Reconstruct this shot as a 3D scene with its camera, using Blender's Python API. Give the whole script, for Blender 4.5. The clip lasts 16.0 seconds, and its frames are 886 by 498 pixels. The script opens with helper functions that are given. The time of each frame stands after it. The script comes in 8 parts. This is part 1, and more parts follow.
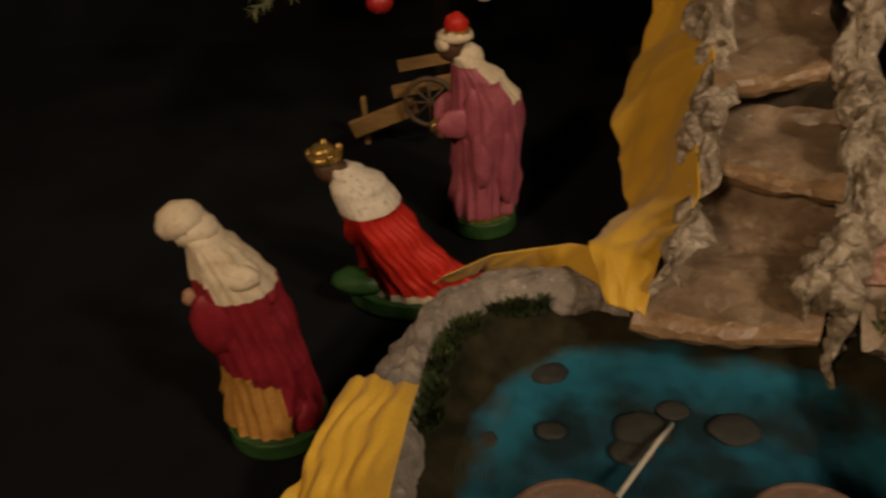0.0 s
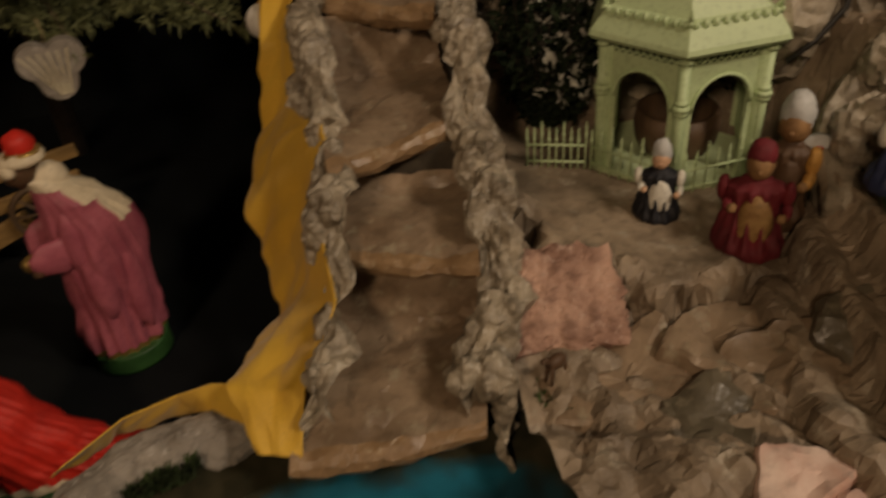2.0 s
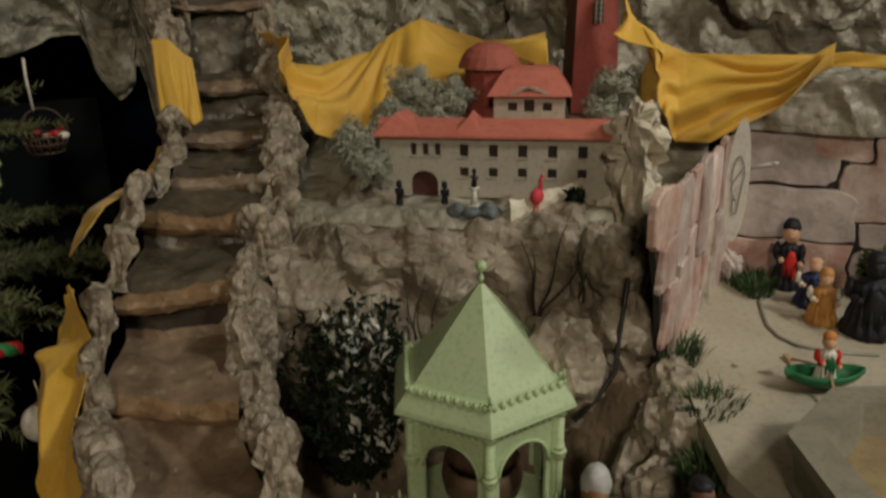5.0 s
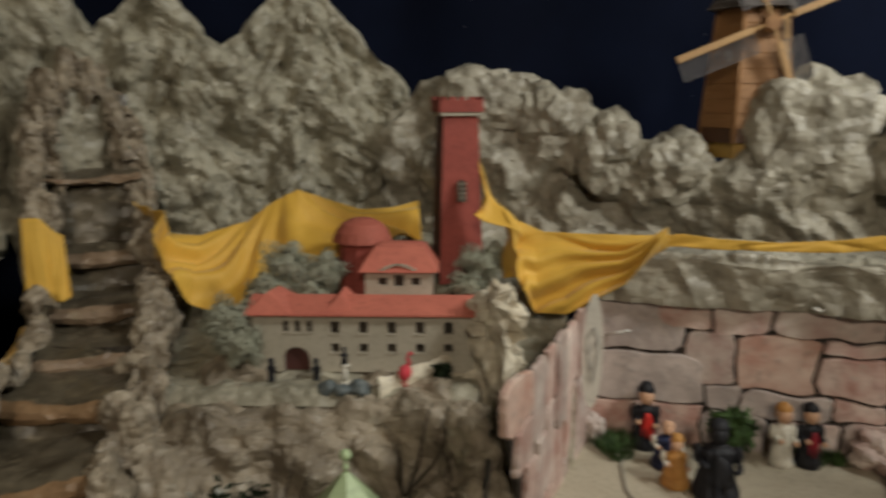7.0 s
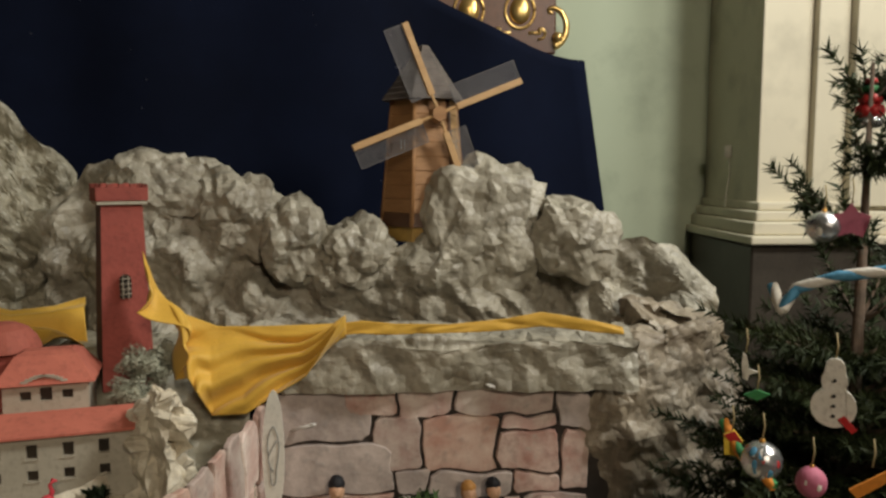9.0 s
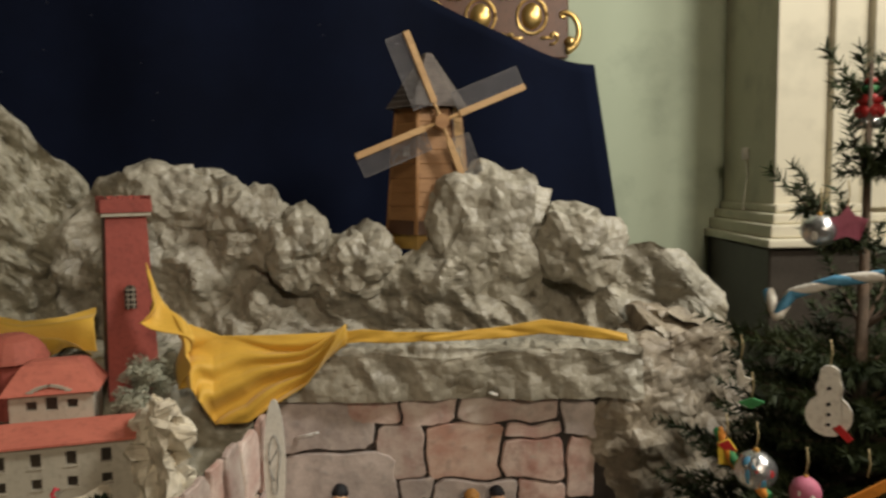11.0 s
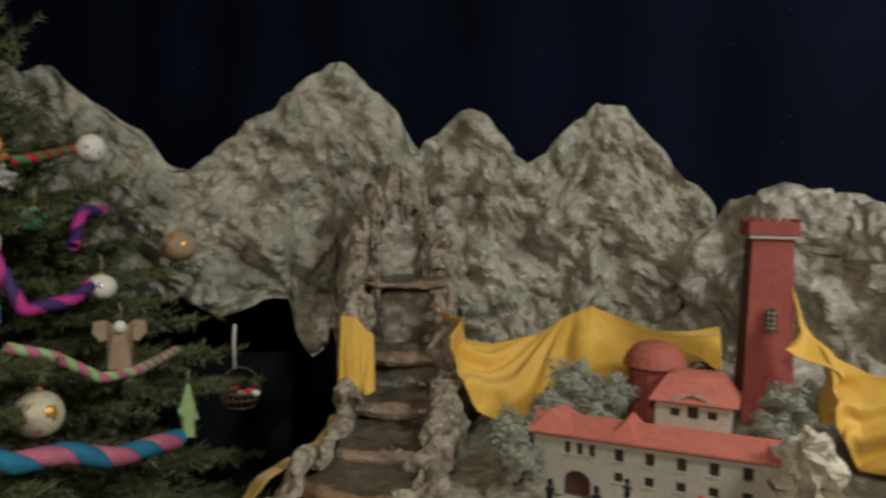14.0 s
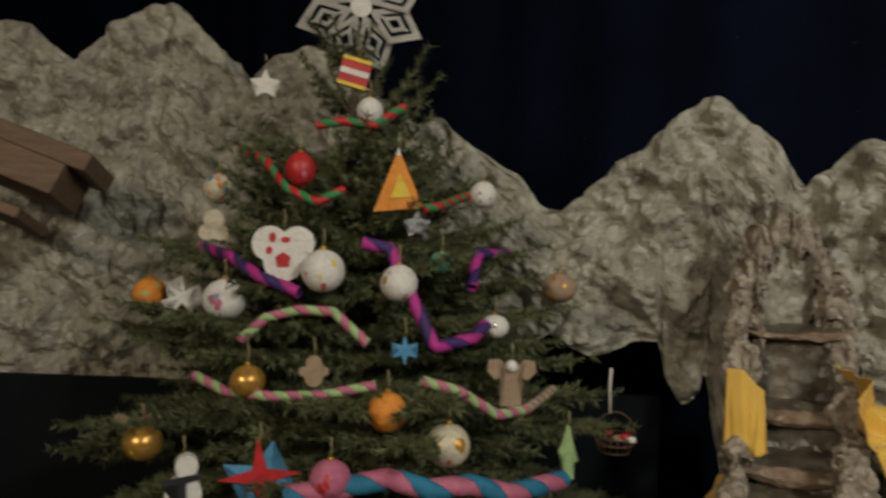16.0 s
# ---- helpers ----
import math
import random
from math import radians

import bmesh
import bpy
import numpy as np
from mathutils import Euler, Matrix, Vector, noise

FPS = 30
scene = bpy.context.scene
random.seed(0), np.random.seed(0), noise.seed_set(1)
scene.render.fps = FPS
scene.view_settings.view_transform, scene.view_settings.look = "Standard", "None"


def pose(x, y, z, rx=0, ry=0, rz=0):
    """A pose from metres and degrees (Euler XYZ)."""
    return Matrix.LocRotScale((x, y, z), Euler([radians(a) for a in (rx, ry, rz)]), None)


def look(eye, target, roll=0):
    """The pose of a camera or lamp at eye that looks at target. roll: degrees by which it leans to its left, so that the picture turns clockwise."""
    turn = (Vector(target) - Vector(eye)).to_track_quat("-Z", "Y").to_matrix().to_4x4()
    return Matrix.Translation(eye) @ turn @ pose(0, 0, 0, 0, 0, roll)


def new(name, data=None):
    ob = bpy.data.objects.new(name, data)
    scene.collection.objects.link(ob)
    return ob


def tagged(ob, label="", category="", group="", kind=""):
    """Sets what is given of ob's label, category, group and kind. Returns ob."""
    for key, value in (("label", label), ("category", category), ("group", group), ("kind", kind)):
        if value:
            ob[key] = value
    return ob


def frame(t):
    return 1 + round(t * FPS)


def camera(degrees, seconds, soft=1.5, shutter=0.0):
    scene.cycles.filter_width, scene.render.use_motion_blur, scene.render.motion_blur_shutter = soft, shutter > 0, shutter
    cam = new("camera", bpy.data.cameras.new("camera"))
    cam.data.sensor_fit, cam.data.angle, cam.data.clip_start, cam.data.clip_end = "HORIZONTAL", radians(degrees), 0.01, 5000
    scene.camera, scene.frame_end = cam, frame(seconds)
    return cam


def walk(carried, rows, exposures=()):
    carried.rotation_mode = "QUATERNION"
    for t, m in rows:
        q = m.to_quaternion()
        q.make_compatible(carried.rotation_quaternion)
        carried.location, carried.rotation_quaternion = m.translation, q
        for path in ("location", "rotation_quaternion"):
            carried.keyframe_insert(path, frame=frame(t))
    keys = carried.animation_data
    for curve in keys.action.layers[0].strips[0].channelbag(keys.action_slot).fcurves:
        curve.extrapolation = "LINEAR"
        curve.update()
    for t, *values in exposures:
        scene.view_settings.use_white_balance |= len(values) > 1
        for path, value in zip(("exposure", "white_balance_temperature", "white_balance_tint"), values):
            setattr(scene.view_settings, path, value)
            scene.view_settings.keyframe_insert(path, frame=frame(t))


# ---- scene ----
cam = camera(60.2, 16.0, soft=2.6, shutter=0.5)
PATH = [
    (0, (0.134, -0.092, 1.461), (-0.071, 1.55, 0.338), -3.8),
    (0.5, (0.171, -0.082, 1.47), (0.104, 1.567, 0.34), -4.2),
    (1, (0.219, -0.053, 1.477), (0.282, 1.598, 0.35), -4.4),
    (1.5, (0.263, 0.016, 1.483), (0.496, 1.633, 0.33), -4.4),
    (2, (0.321, 0.1, 1.498), (0.739, 1.677, 0.34), -4.8),
    (2.5, (0.364, 0.153, 1.518), (0.933, 1.735, 0.435), -5.0),
    (3, (0.384, 0.184, 1.55), (1.083, 1.711, 0.464), -3.0),
    (3.5, (0.402, 0.192, 1.586), (1.23, 1.717, 0.59), -2.8),
    (4, (0.348, 0.201, 1.613), (1.352, 1.7, 0.751), -1.1),
    (4.5, (0.337, 0.212, 1.676), (1.374, 1.729, 0.887), -0.6),
    (4.7, (0.333, 0.214, 1.691), (1.374, 1.752, 0.95), -0.6),
    (6.8, (0.358, 0.163, 1.834), (1.558, 1.713, 1.437), -0.5),
    (7, (0.373, 0.156, 1.839), (1.674, 1.624, 1.449), -0.1),
    (7.5, (0.414, 0.129, 1.854), (1.858, 1.459, 1.473), -0.1),
    (8, (0.431, 0.118, 1.856), (2.044, 1.28, 1.637), 0.2),
    (8.5, (0.48, 0.083, 1.853), (2.178, 1.123, 1.667), -0.0),
    (8.7, (0.49, 0.098, 1.859), (2.229, 1.067, 1.661), 0.1),
    (10.8, (0.531, 0.048, 1.856), (2.254, 1.048, 1.681), -0.9),
    (11, (0.532, 0.047, 1.862), (2.234, 1.082, 1.683), -0.8),
    (11.5, (0.525, 0.065, 1.85), (2.125, 1.255, 1.685), -0.7),
    (12, (0.512, 0.087, 1.854), (1.996, 1.417, 1.685), -0.2),
    (12.5, (0.484, 0.107, 1.859), (1.734, 1.659, 1.688), 0.6),
    (13, (0.458, 0.131, 1.857), (1.517, 1.824, 1.747), 0.8),
    (13.5, (0.421, 0.153, 1.855), (1.286, 1.953, 1.746), 0.9),
    (14, (0.392, 0.17, 1.851), (1.054, 2.054, 1.74), 1.1),
    (14.5, (0.355, 0.186, 1.859), (0.804, 2.133, 1.772), 0.9),
    (15, (0.321, 0.205, 1.867), (0.582, 2.187, 1.804), 1.0),
    (15.5, (0.296, 0.212, 1.874), (0.348, 2.21, 1.803), 1.1),
    (16, (0.255, 0.217, 1.885), (0.115, 2.212, 1.827), 1.2),
]
walk(cam, [(t, look(eye, target, roll)) for t, eye, target, roll in PATH],
     exposures=[(0, -0.3, 8200, 25), (2.5, -0.45, 7300, 18), (4.5, -0.42, 6200, 9), (7, -0.17, 5800, 8), (11, -0.02, 6100, 10), (13.5, 0.0, 5500, 8), (16, 0.0, 5750, 10)])

# ---------------------------------------------------------------- world and light
world = bpy.data.worlds.new("church_dark")
scene.world = world
world.use_nodes = True
world.node_tree.nodes["Background"].inputs[0].default_value = (1.0, 0.86, 0.66, 1)
world.node_tree.nodes["Background"].inputs[1].default_value = 0.03


def area_lamp(name, eye, target, size, watts, color):
    d = bpy.data.lights.new(name, "AREA")
    d.shape, d.size, d.energy, d.color = "DISK", size, watts, color
    ob = new(name, d)
    ob.matrix_world = look(eye, target)
    return ob


# added area lamps with no visible source, high behind and beside the viewer
area_lamp("front_key", (-1.9, -2.8, 3.8), (1.0, 1.3, 1.3), 0.7, 90, (1.0, 0.80, 0.56))
area_lamp("side_lamp", (2.0, -1.1, 3.3), (2.0, 1.2, 1.5), 0.5, 52, (1.0, 0.91, 0.75))
# added only to brighten the pale green wall
area_lamp("wall_fill", (2.8, -0.8, 4.2), (3.2, 1.4, 1.9), 0.4, 34, (1.0, 0.94, 0.80))


# ---------------------------------------------------------------- materials
def socket_mix(nt, fac, a, b):
    m = nt.nodes.new("ShaderNodeMix")
    m.data_type = "RGBA"
    nt.links.new(fac, m.inputs[0])
    for s, v in ((m.inputs[6], a), (m.inputs[7], b)):
        if isinstance(v, tuple):
            s.default_value = (*v, 1)
        else:
            nt.links.new(v, s)
    return m.outputs[2]


def ramp(nt, src, lo, hi):
    r = nt.nodes.new("ShaderNodeMapRange")
    nt.links.new(src, r.inputs[0])
    r.inputs[1].default_value, r.inputs[2].default_value = lo, hi
    return r.outputs[0]


def noise_out(nt, scale, detail=4, rough=0.55, stretch=None):
    n = nt.nodes.new("ShaderNodeTexNoise")
    n.inputs["Scale"].default_value, n.inputs["Detail"].default_value = scale, detail
    n.inputs["Roughness"].default_value = rough
    tc = nt.nodes.new("ShaderNodeTexCoord")
    if stretch:
        mp = nt.nodes.new("ShaderNodeMapping")
        mp.inputs["Scale"].default_value = stretch
        nt.links.new(tc.outputs["Object"], mp.inputs[0])
        nt.links.new(mp.outputs[0], n.inputs["Vector"])
    else:
        nt.links.new(tc.outputs["Object"], n.inputs["Vector"])
    return n.outputs["Fac"]


def surface(name, c1, c2=None, scale=12, rough=0.7, metal=0.0, bump=0.15, fine=90, c3=None, stretch=None, spread=(0.35, 0.65),
            vary=0.0, bump_dist=0.004, coat=0.0, sheen=0.0, spec=0.5, crumple=0.0):
    """A painted or natural surface: two or three colours mixed by noise at two scales, with fine relief."""
    m = bpy.data.materials.new(name)
    m.use_nodes = True
    nt = m.node_tree
    b = nt.nodes["Principled BSDF"]
    c2 = c2 or tuple(v * 0.78 for v in c1)
    col = socket_mix(nt, ramp(nt, noise_out(nt, scale, 5, 0.6, stretch), *spread), c1, c2)
    fine_n = noise_out(nt, fine, 4, 0.55, stretch)
    if c3:
        col = socket_mix(nt, ramp(nt, noise_out(nt, scale * 3.1, 6, 0.7, stretch), 0.56, 0.72), col, c3)
    col = socket_mix(nt, ramp(nt, fine_n, 0.5, 1.1), col, tuple(v * 0.45 for v in c2))
    if vary:
        oi = nt.nodes.new("ShaderNodeObjectInfo")
        hs = nt.nodes.new("ShaderNodeHueSaturation")
        nt.links.new(col, hs.inputs["Color"])
        mr = nt.nodes.new("ShaderNodeMapRange")
        mr.inputs[3].default_value, mr.inputs[4].default_value = 1 - vary, 1 + vary
        nt.links.new(oi.outputs["Random"], mr.inputs[0])
        nt.links.new(mr.outputs[0], hs.inputs["Value"])
        col = hs.outputs[0]
    nt.links.new(col, b.inputs["Base Color"])
    b.inputs["Roughness"].default_value, b.inputs["Metallic"].default_value = rough, metal
    b.inputs["Specular IOR Level"].default_value = spec
    b.inputs["Coat Weight"].default_value = coat
    b.inputs["Sheen Weight"].default_value = sheen
    if bump:
        bp = nt.nodes.new("ShaderNodeBump")
        bp.inputs["Strength"].default_value, bp.inputs["Distance"].default_value = bump, bump_dist
        nt.links.new(fine_n, bp.inputs["Height"])
        if crumple:                                   # small facets of creased paper, at two sizes
            last = bp
            for size, depth in ((crumple, 0.015), (crumple * 2.6, 0.006)):
                vo = nt.nodes.new("ShaderNodeTexVoronoi")
                vo.inputs["Scale"].default_value = size
                nt.links.new(nt.nodes.new("ShaderNodeTexCoord").outputs["Object"], vo.inputs["Vector"])
                b2 = nt.nodes.new("ShaderNodeBump")
                b2.inputs["Strength"].default_value, b2.inputs["Distance"].default_value = 0.75, depth
                b2.invert = True
                nt.links.new(vo.outputs["Distance"], b2.inputs["Height"])
                nt.links.new(last.outputs[0], b2.inputs["Normal"])
                last = b2
            bp = last
        nt.links.new(bp.outputs[0], b.inputs["Normal"])
    return m


M_ROCK = surface("rock_paper", (0.415, 0.388, 0.30), (0.24, 0.222, 0.165), 9, 0.46, 0, 0.6, 40, (0.52, 0.495, 0.405), bump_dist=0.007, crumple=17)
M_ROCKG = surface("grey_rock_paper", (0.42, 0.390, 0.312), (0.25, 0.228, 0.178), 9, 0.46, 0, 0.6, 40, (0.53, 0.505, 0.43), bump_dist=0.007, crumple=17)
M_GARDEN = surface("brown_rock_paper", (0.36, 0.275, 0.19), (0.13, 0.095, 0.062), 7, 0.6, 0, 0.5, 60, (0.40, 0.35, 0.27), bump_dist=0.006)
M_RIM = surface("rim_paper", (0.38, 0.32, 0.235), (0.15, 0.118, 0.08), 22, 0.5, 0, 0.6, 60, (0.56, 0.51, 0.42), bump_dist=0.006, crumple=26)
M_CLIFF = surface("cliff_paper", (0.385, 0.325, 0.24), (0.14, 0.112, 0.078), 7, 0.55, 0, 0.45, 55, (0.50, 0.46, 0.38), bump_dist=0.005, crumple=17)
M_CHALK = surface("chalk_paper", (0.74, 0.68, 0.54), (0.46, 0.40, 0.30), 15, 0.7, 0, 0.5, 80, (0.72, 0.68, 0.58))
M_MUDD = surface("dark_wet_clay", (0.135, 0.112, 0.076), (0.058, 0.047, 0.031), 12, 0.34, 0, 0.45, 70, (0.24, 0.20, 0.135))
M_MUD = surface("wet_clay", (0.31, 0.225, 0.15), (0.17, 0.115, 0.072), 12, 0.34, 0, 0.45, 70, (0.34, 0.29, 0.20))
M_LIP = surface("slab_edge", (0.30, 0.19, 0.10), (0.20, 0.12, 0.06), 22, 0.4, 0, 0.4, 80, (0.40, 0.31, 0.20))
M_DARKBROWN = surface("dark_brown", (0.05, 0.038, 0.022), (0.025, 0.018, 0.011), 20, 0.8, 0, 0.5, 60)
M_YELLOW = surface("yellow_cloth", (0.72, 0.44, 0.05), (0.62, 0.36, 0.035), 5, 0.62, 0, 0.2, 420, sheen=0.2, bump_dist=0.0015)
M_BLACK = surface("black_cloth", (0.0085, 0.0105, 0.0115), (0.005, 0.0062, 0.0072), 4, 0.95, 0, 0.2, 300, spec=0.12)
M_NAVY = surface("navy_cloth", (0.0034, 0.0060, 0.0185), (0.0021, 0.0037, 0.0115), 2.5, 0.9, 0, 0.15, 350, spec=0.1)
M_GREEN = surface("mint_paint", (0.47, 0.57, 0.33), (0.43, 0.535, 0.30), 9, 0.5, 0, 0.06, 120)
M_MINTTRIM = surface("mint_trim", (0.50, 0.62, 0.36), (0.42, 0.54, 0.29), 20, 0.5, 0, 0.1, 160)
M_PINK = surface("pink_stone", (0.60, 0.475, 0.415), (0.39, 0.215, 0.175), 16, 0.75, 0, 0.5, 60, (0.42, 0.36, 0.31), vary=0.18)
M_STONE = surface("printed_stone", (0.62, 0.535, 0.48), (0.42, 0.275, 0.24), 16, 0.6, 0, 0.35, 50, (0.48, 0.42, 0.37), vary=0.28)
M_GREYST = surface("grey_pink_stone", (0.60, 0.52, 0.485), (0.38, 0.32, 0.295), 16, 0.6, 0, 0.5, 50, (0.47, 0.43, 0.41), vary=0.12)
M_SALMON = surface("salmon_stone", (0.64, 0.50, 0.42), (0.47, 0.27, 0.21), 16, 0.6, 0, 0.4, 50, (0.45, 0.36, 0.31), vary=0.1)
M_SANDST = surface("pink_sandstone", (0.52, 0.32, 0.235), (0.22, 0.115, 0.08), 22, 0.8, 0, 1.0, 45, (0.58, 0.42, 0.34), bump_dist=0.014)
M_JOINT = surface("dark_joint", (0.045, 0.034, 0.028), (0.022, 0.017, 0.014), 20, 0.7)
M_BEIGE = surface("beige_board", (0.47, 0.42, 0.32), (0.40, 0.35, 0.26), 6, 0.7, 0, 0.1, 90)


# ---------------------------------------------------------------- building helpers
def thing(name, label, category, at=(0, 0, 0), group="", kind=""):
    e = new(name)
    e.empty_display_size = 0.05
    e.location = at
    return tagged(e, label, category, group, kind)


def put(ob, mats, smooth=True):
    for m in (mats if isinstance(mats, (list, tuple)) else [mats]):
        ob.data.materials.append(m)
    if smooth:
        ob.data.polygons.foreach_set("use_smooth", [True] * len(ob.data.polygons))
    return ob


def part(name, bm, mats, parent=None, label="", smooth=True):
    """Links a bmesh as one mesh object, under a thing or part if one is given."""
    me = bpy.data.meshes.new(name)
    bm.to_mesh(me)
    bm.free()
    ob = put(new(name, me), mats, smooth)
    if parent:
        ob.parent = parent
    if label:
        ob["label"] = label
    return ob


def from_arrays(name, verts, faces, mats, parent=None, label="", smooth=True, index=None):
    me = bpy.data.meshes.new(name)
    me.from_pydata([tuple(v) for v in verts], [], [tuple(f) for f in faces])
    me.update()
    ob = put(new(name, me), mats, smooth)
    if index is not None:
        me.polygons.foreach_set("material_index", list(index))
    if parent:
        ob.parent = parent
    if label:
        ob["label"] = label
    return ob


def grid_faces(nu, nv, wrap=False):
    out = []
    for i in range(nu if wrap else nu - 1):
        for j in range(nv - 1):
            a, b = i * nv + j, ((i + 1) % nu) * nv + j
            out.append((a, b, b + 1, a + 1))
    return out


def add_box(bm, size, m=Matrix(), bevel=0.0, seg=1):
    r = bmesh.ops.create_cube(bm, size=1.0)
    vs = r["verts"]
    bmesh.ops.scale(bm, vec=size, verts=vs)
    if bevel:
        es = list({e for v in vs for e in v.link_edges})
        made = bmesh.ops.bevel(bm, geom=es, offset=bevel, segments=seg, affect="EDGES", profile=0.6)
        vs = list({v for f in made["faces"] for v in f.verts} | {v for v in vs if v.is_valid})
    bmesh.ops.transform(bm, matrix=m, verts=vs)
    return vs


def add_cyl(bm, r1, r2, h, m=Matrix(), seg=16):
    """A cone or cylinder that stands on its origin."""
    r = bmesh.ops.create_cone(bm, cap_ends=True, segments=seg, radius1=r1, radius2=r2, depth=h)
    bmesh.ops.translate(bm, vec=(0, 0, h / 2), verts=r["verts"])
    bmesh.ops.transform(bm, matrix=m, verts=r["verts"])
    return r["verts"]


def add_ball(bm, r, m=Matrix(), seg=16, rings=10):
    s = bmesh.ops.create_uvsphere(bm, u_segments=seg, v_segments=rings, radius=r)
    bmesh.ops.transform(bm, matrix=m, verts=s["verts"])
    return s["verts"]


def add_tube(bm, pts, r, seg=8):
    """A round tube along points; r is a radius or one for each point."""
    pts = [Vector(p) for p in pts]
    rr = r if isinstance(r, (list, tuple)) else [r] * len(pts)
    rings, up = [], Vector((0.13, 0.21, 0.97))
    for i, p in enumerate(pts):
        d = (pts[min(i + 1, len(pts) - 1)] - pts[max(i - 1, 0)]).normalized()
        a = d.cross(up)
        a = (a if a.length > 1e-3 else d.cross(Vector((1, 0, 0)))).normalized()
        b = d.cross(a)
        rings.append([bm.verts.new(p + float(rr[i]) * (math.cos(k * math.tau / seg) * a + math.sin(k * math.tau / seg) * b)) for k in range(seg)])
    for q, s in zip(rings, rings[1:]):
        for k in range(seg):
            bm.faces.new((q[k], q[(k + 1) % seg], s[(k + 1) % seg], s[k]))
    bm.faces.new(rings[0][::-1]), bm.faces.new(rings[-1])


def add_prism(bm, outline, z0, z1, m=Matrix()):
    """An upright prism over a plan outline."""
    lo = [bm.verts.new(m @ Vector((x, y, z0))) for x, y in outline]
    hi = [bm.verts.new(m @ Vector((x, y, z1))) for x, y in outline]
    n = len(lo)
    bm.faces.new(lo[::-1]), bm.faces.new(hi)
    for k in range(n):
        bm.faces.new((lo[k], lo[(k + 1) % n], hi[(k + 1) % n], hi[k]))


# ---------------------------------------------------------------- crumpled paper rock
def hash01(i, j, s):
    h = np.sin(i * 127.1 + j * 311.7 + s * 74.7) * 43758.5453
    return h - np.floor(h)


def creased(u, v, cell, seed):
    """Flat facets with sharp creases: random heights on a skewed lattice of triangles."""
    c, s = math.cos(seed * 1.3), math.sin(seed * 1.3)
    x, y = (u * c - v * s) / cell + seed, (u * s + v * c) / cell - seed
    x = x + 0.3 * np.sin(y * 0.9 + seed)
    y = y + 0.3 * np.sin(x * 0.8 - seed)
    i, j = np.floor(x), np.floor(y)
    fx, fy = x - i, y - j
    h00, h10, h01, h11 = hash01(i, j, seed), hash01(i + 1, j, seed), hash01(i, j + 1, seed), hash01(i + 1, j + 1, seed)
    low = fx + fy < 1
    return np.where(low, h00 + (h10 - h00) * fx + (h01 - h00) * fy, h11 + (h01 - h11) * (1 - fx) + (h10 - h11) * (1 - fy)) - 0.5


def facets(u, v, cell, seed):
    """Flat-sided lumps with sharp creases between them: the highest of many tilted, blunt pyramids."""
    c, n = math.cos(seed * 0.7), math.sin(seed * 0.7)
    x, y = (u * c - v * n) / cell + seed * 1.7, (u * n + v * c) / cell - seed
    i0, j0 = np.floor(x), np.floor(y)
    best = np.full(x.shape, -9.0)
    for di in (-1, 0, 1):
        for dj in (-1, 0, 1):
            i, j = i0 + di, j0 + dj
            dx, dy = x - (i + hash01(i, j, seed)), y - (j + hash01(i, j, seed + 1))
            a = hash01(i, j, seed + 2) * math.pi
            hexn = np.full(x.shape, 0.22)
            for k in range(3):
                b = a + k * 1.05
                hexn = np.maximum(hexn, np.abs(dx * np.cos(b) + dy * np.sin(b)) * (0.75 + 0.5 * hash01(i, j, seed + 3 + k)))
            tilt = 0.55 * ((hash01(i, j, seed + 7) - 0.5) * dx + (hash01(i, j, seed + 8) - 0.5) * dy)
            best = np.maximum(best, 0.5 * hash01(i, j, seed + 4) - 0.85 * hexn + tilt)
    return best + 0.08


def relief(u, v, seed, cell=0.16, amp=0.07):
    """Lumps, facets and wrinkles of crumpled paper, in metres."""
    u = u + 0.10 * cell * np.sin(v / cell * 2.1 + seed)
    v = v + 0.10 * cell * np.sin(u / cell * 2.4 - seed)
    return amp * (1.15 * facets(u, v, cell, seed) + 0.52 * facets(u + 3.3, v + 1.9, cell * 0.43, seed + 9)
                  + 0.34 * creased(u, v, cell * 0.26, seed + 5) + 0.15 * creased(u, v, cell * 0.12, seed + 21))


def bilinear(p, a, b):
    i, j = np.clip(np.floor(a).astype(int), 0, p.shape[0] - 2), np.clip(np.floor(b).astype(int), 0, p.shape[1] - 2)
    fa, fb = (a - i)[..., None], (b - j)[..., None]
    return p[i, j] * (1 - fa) * (1 - fb) + p[i + 1, j] * fa * (1 - fb) + p[i, j + 1] * (1 - fa) * fb + p[i + 1, j + 1] * fa * fb


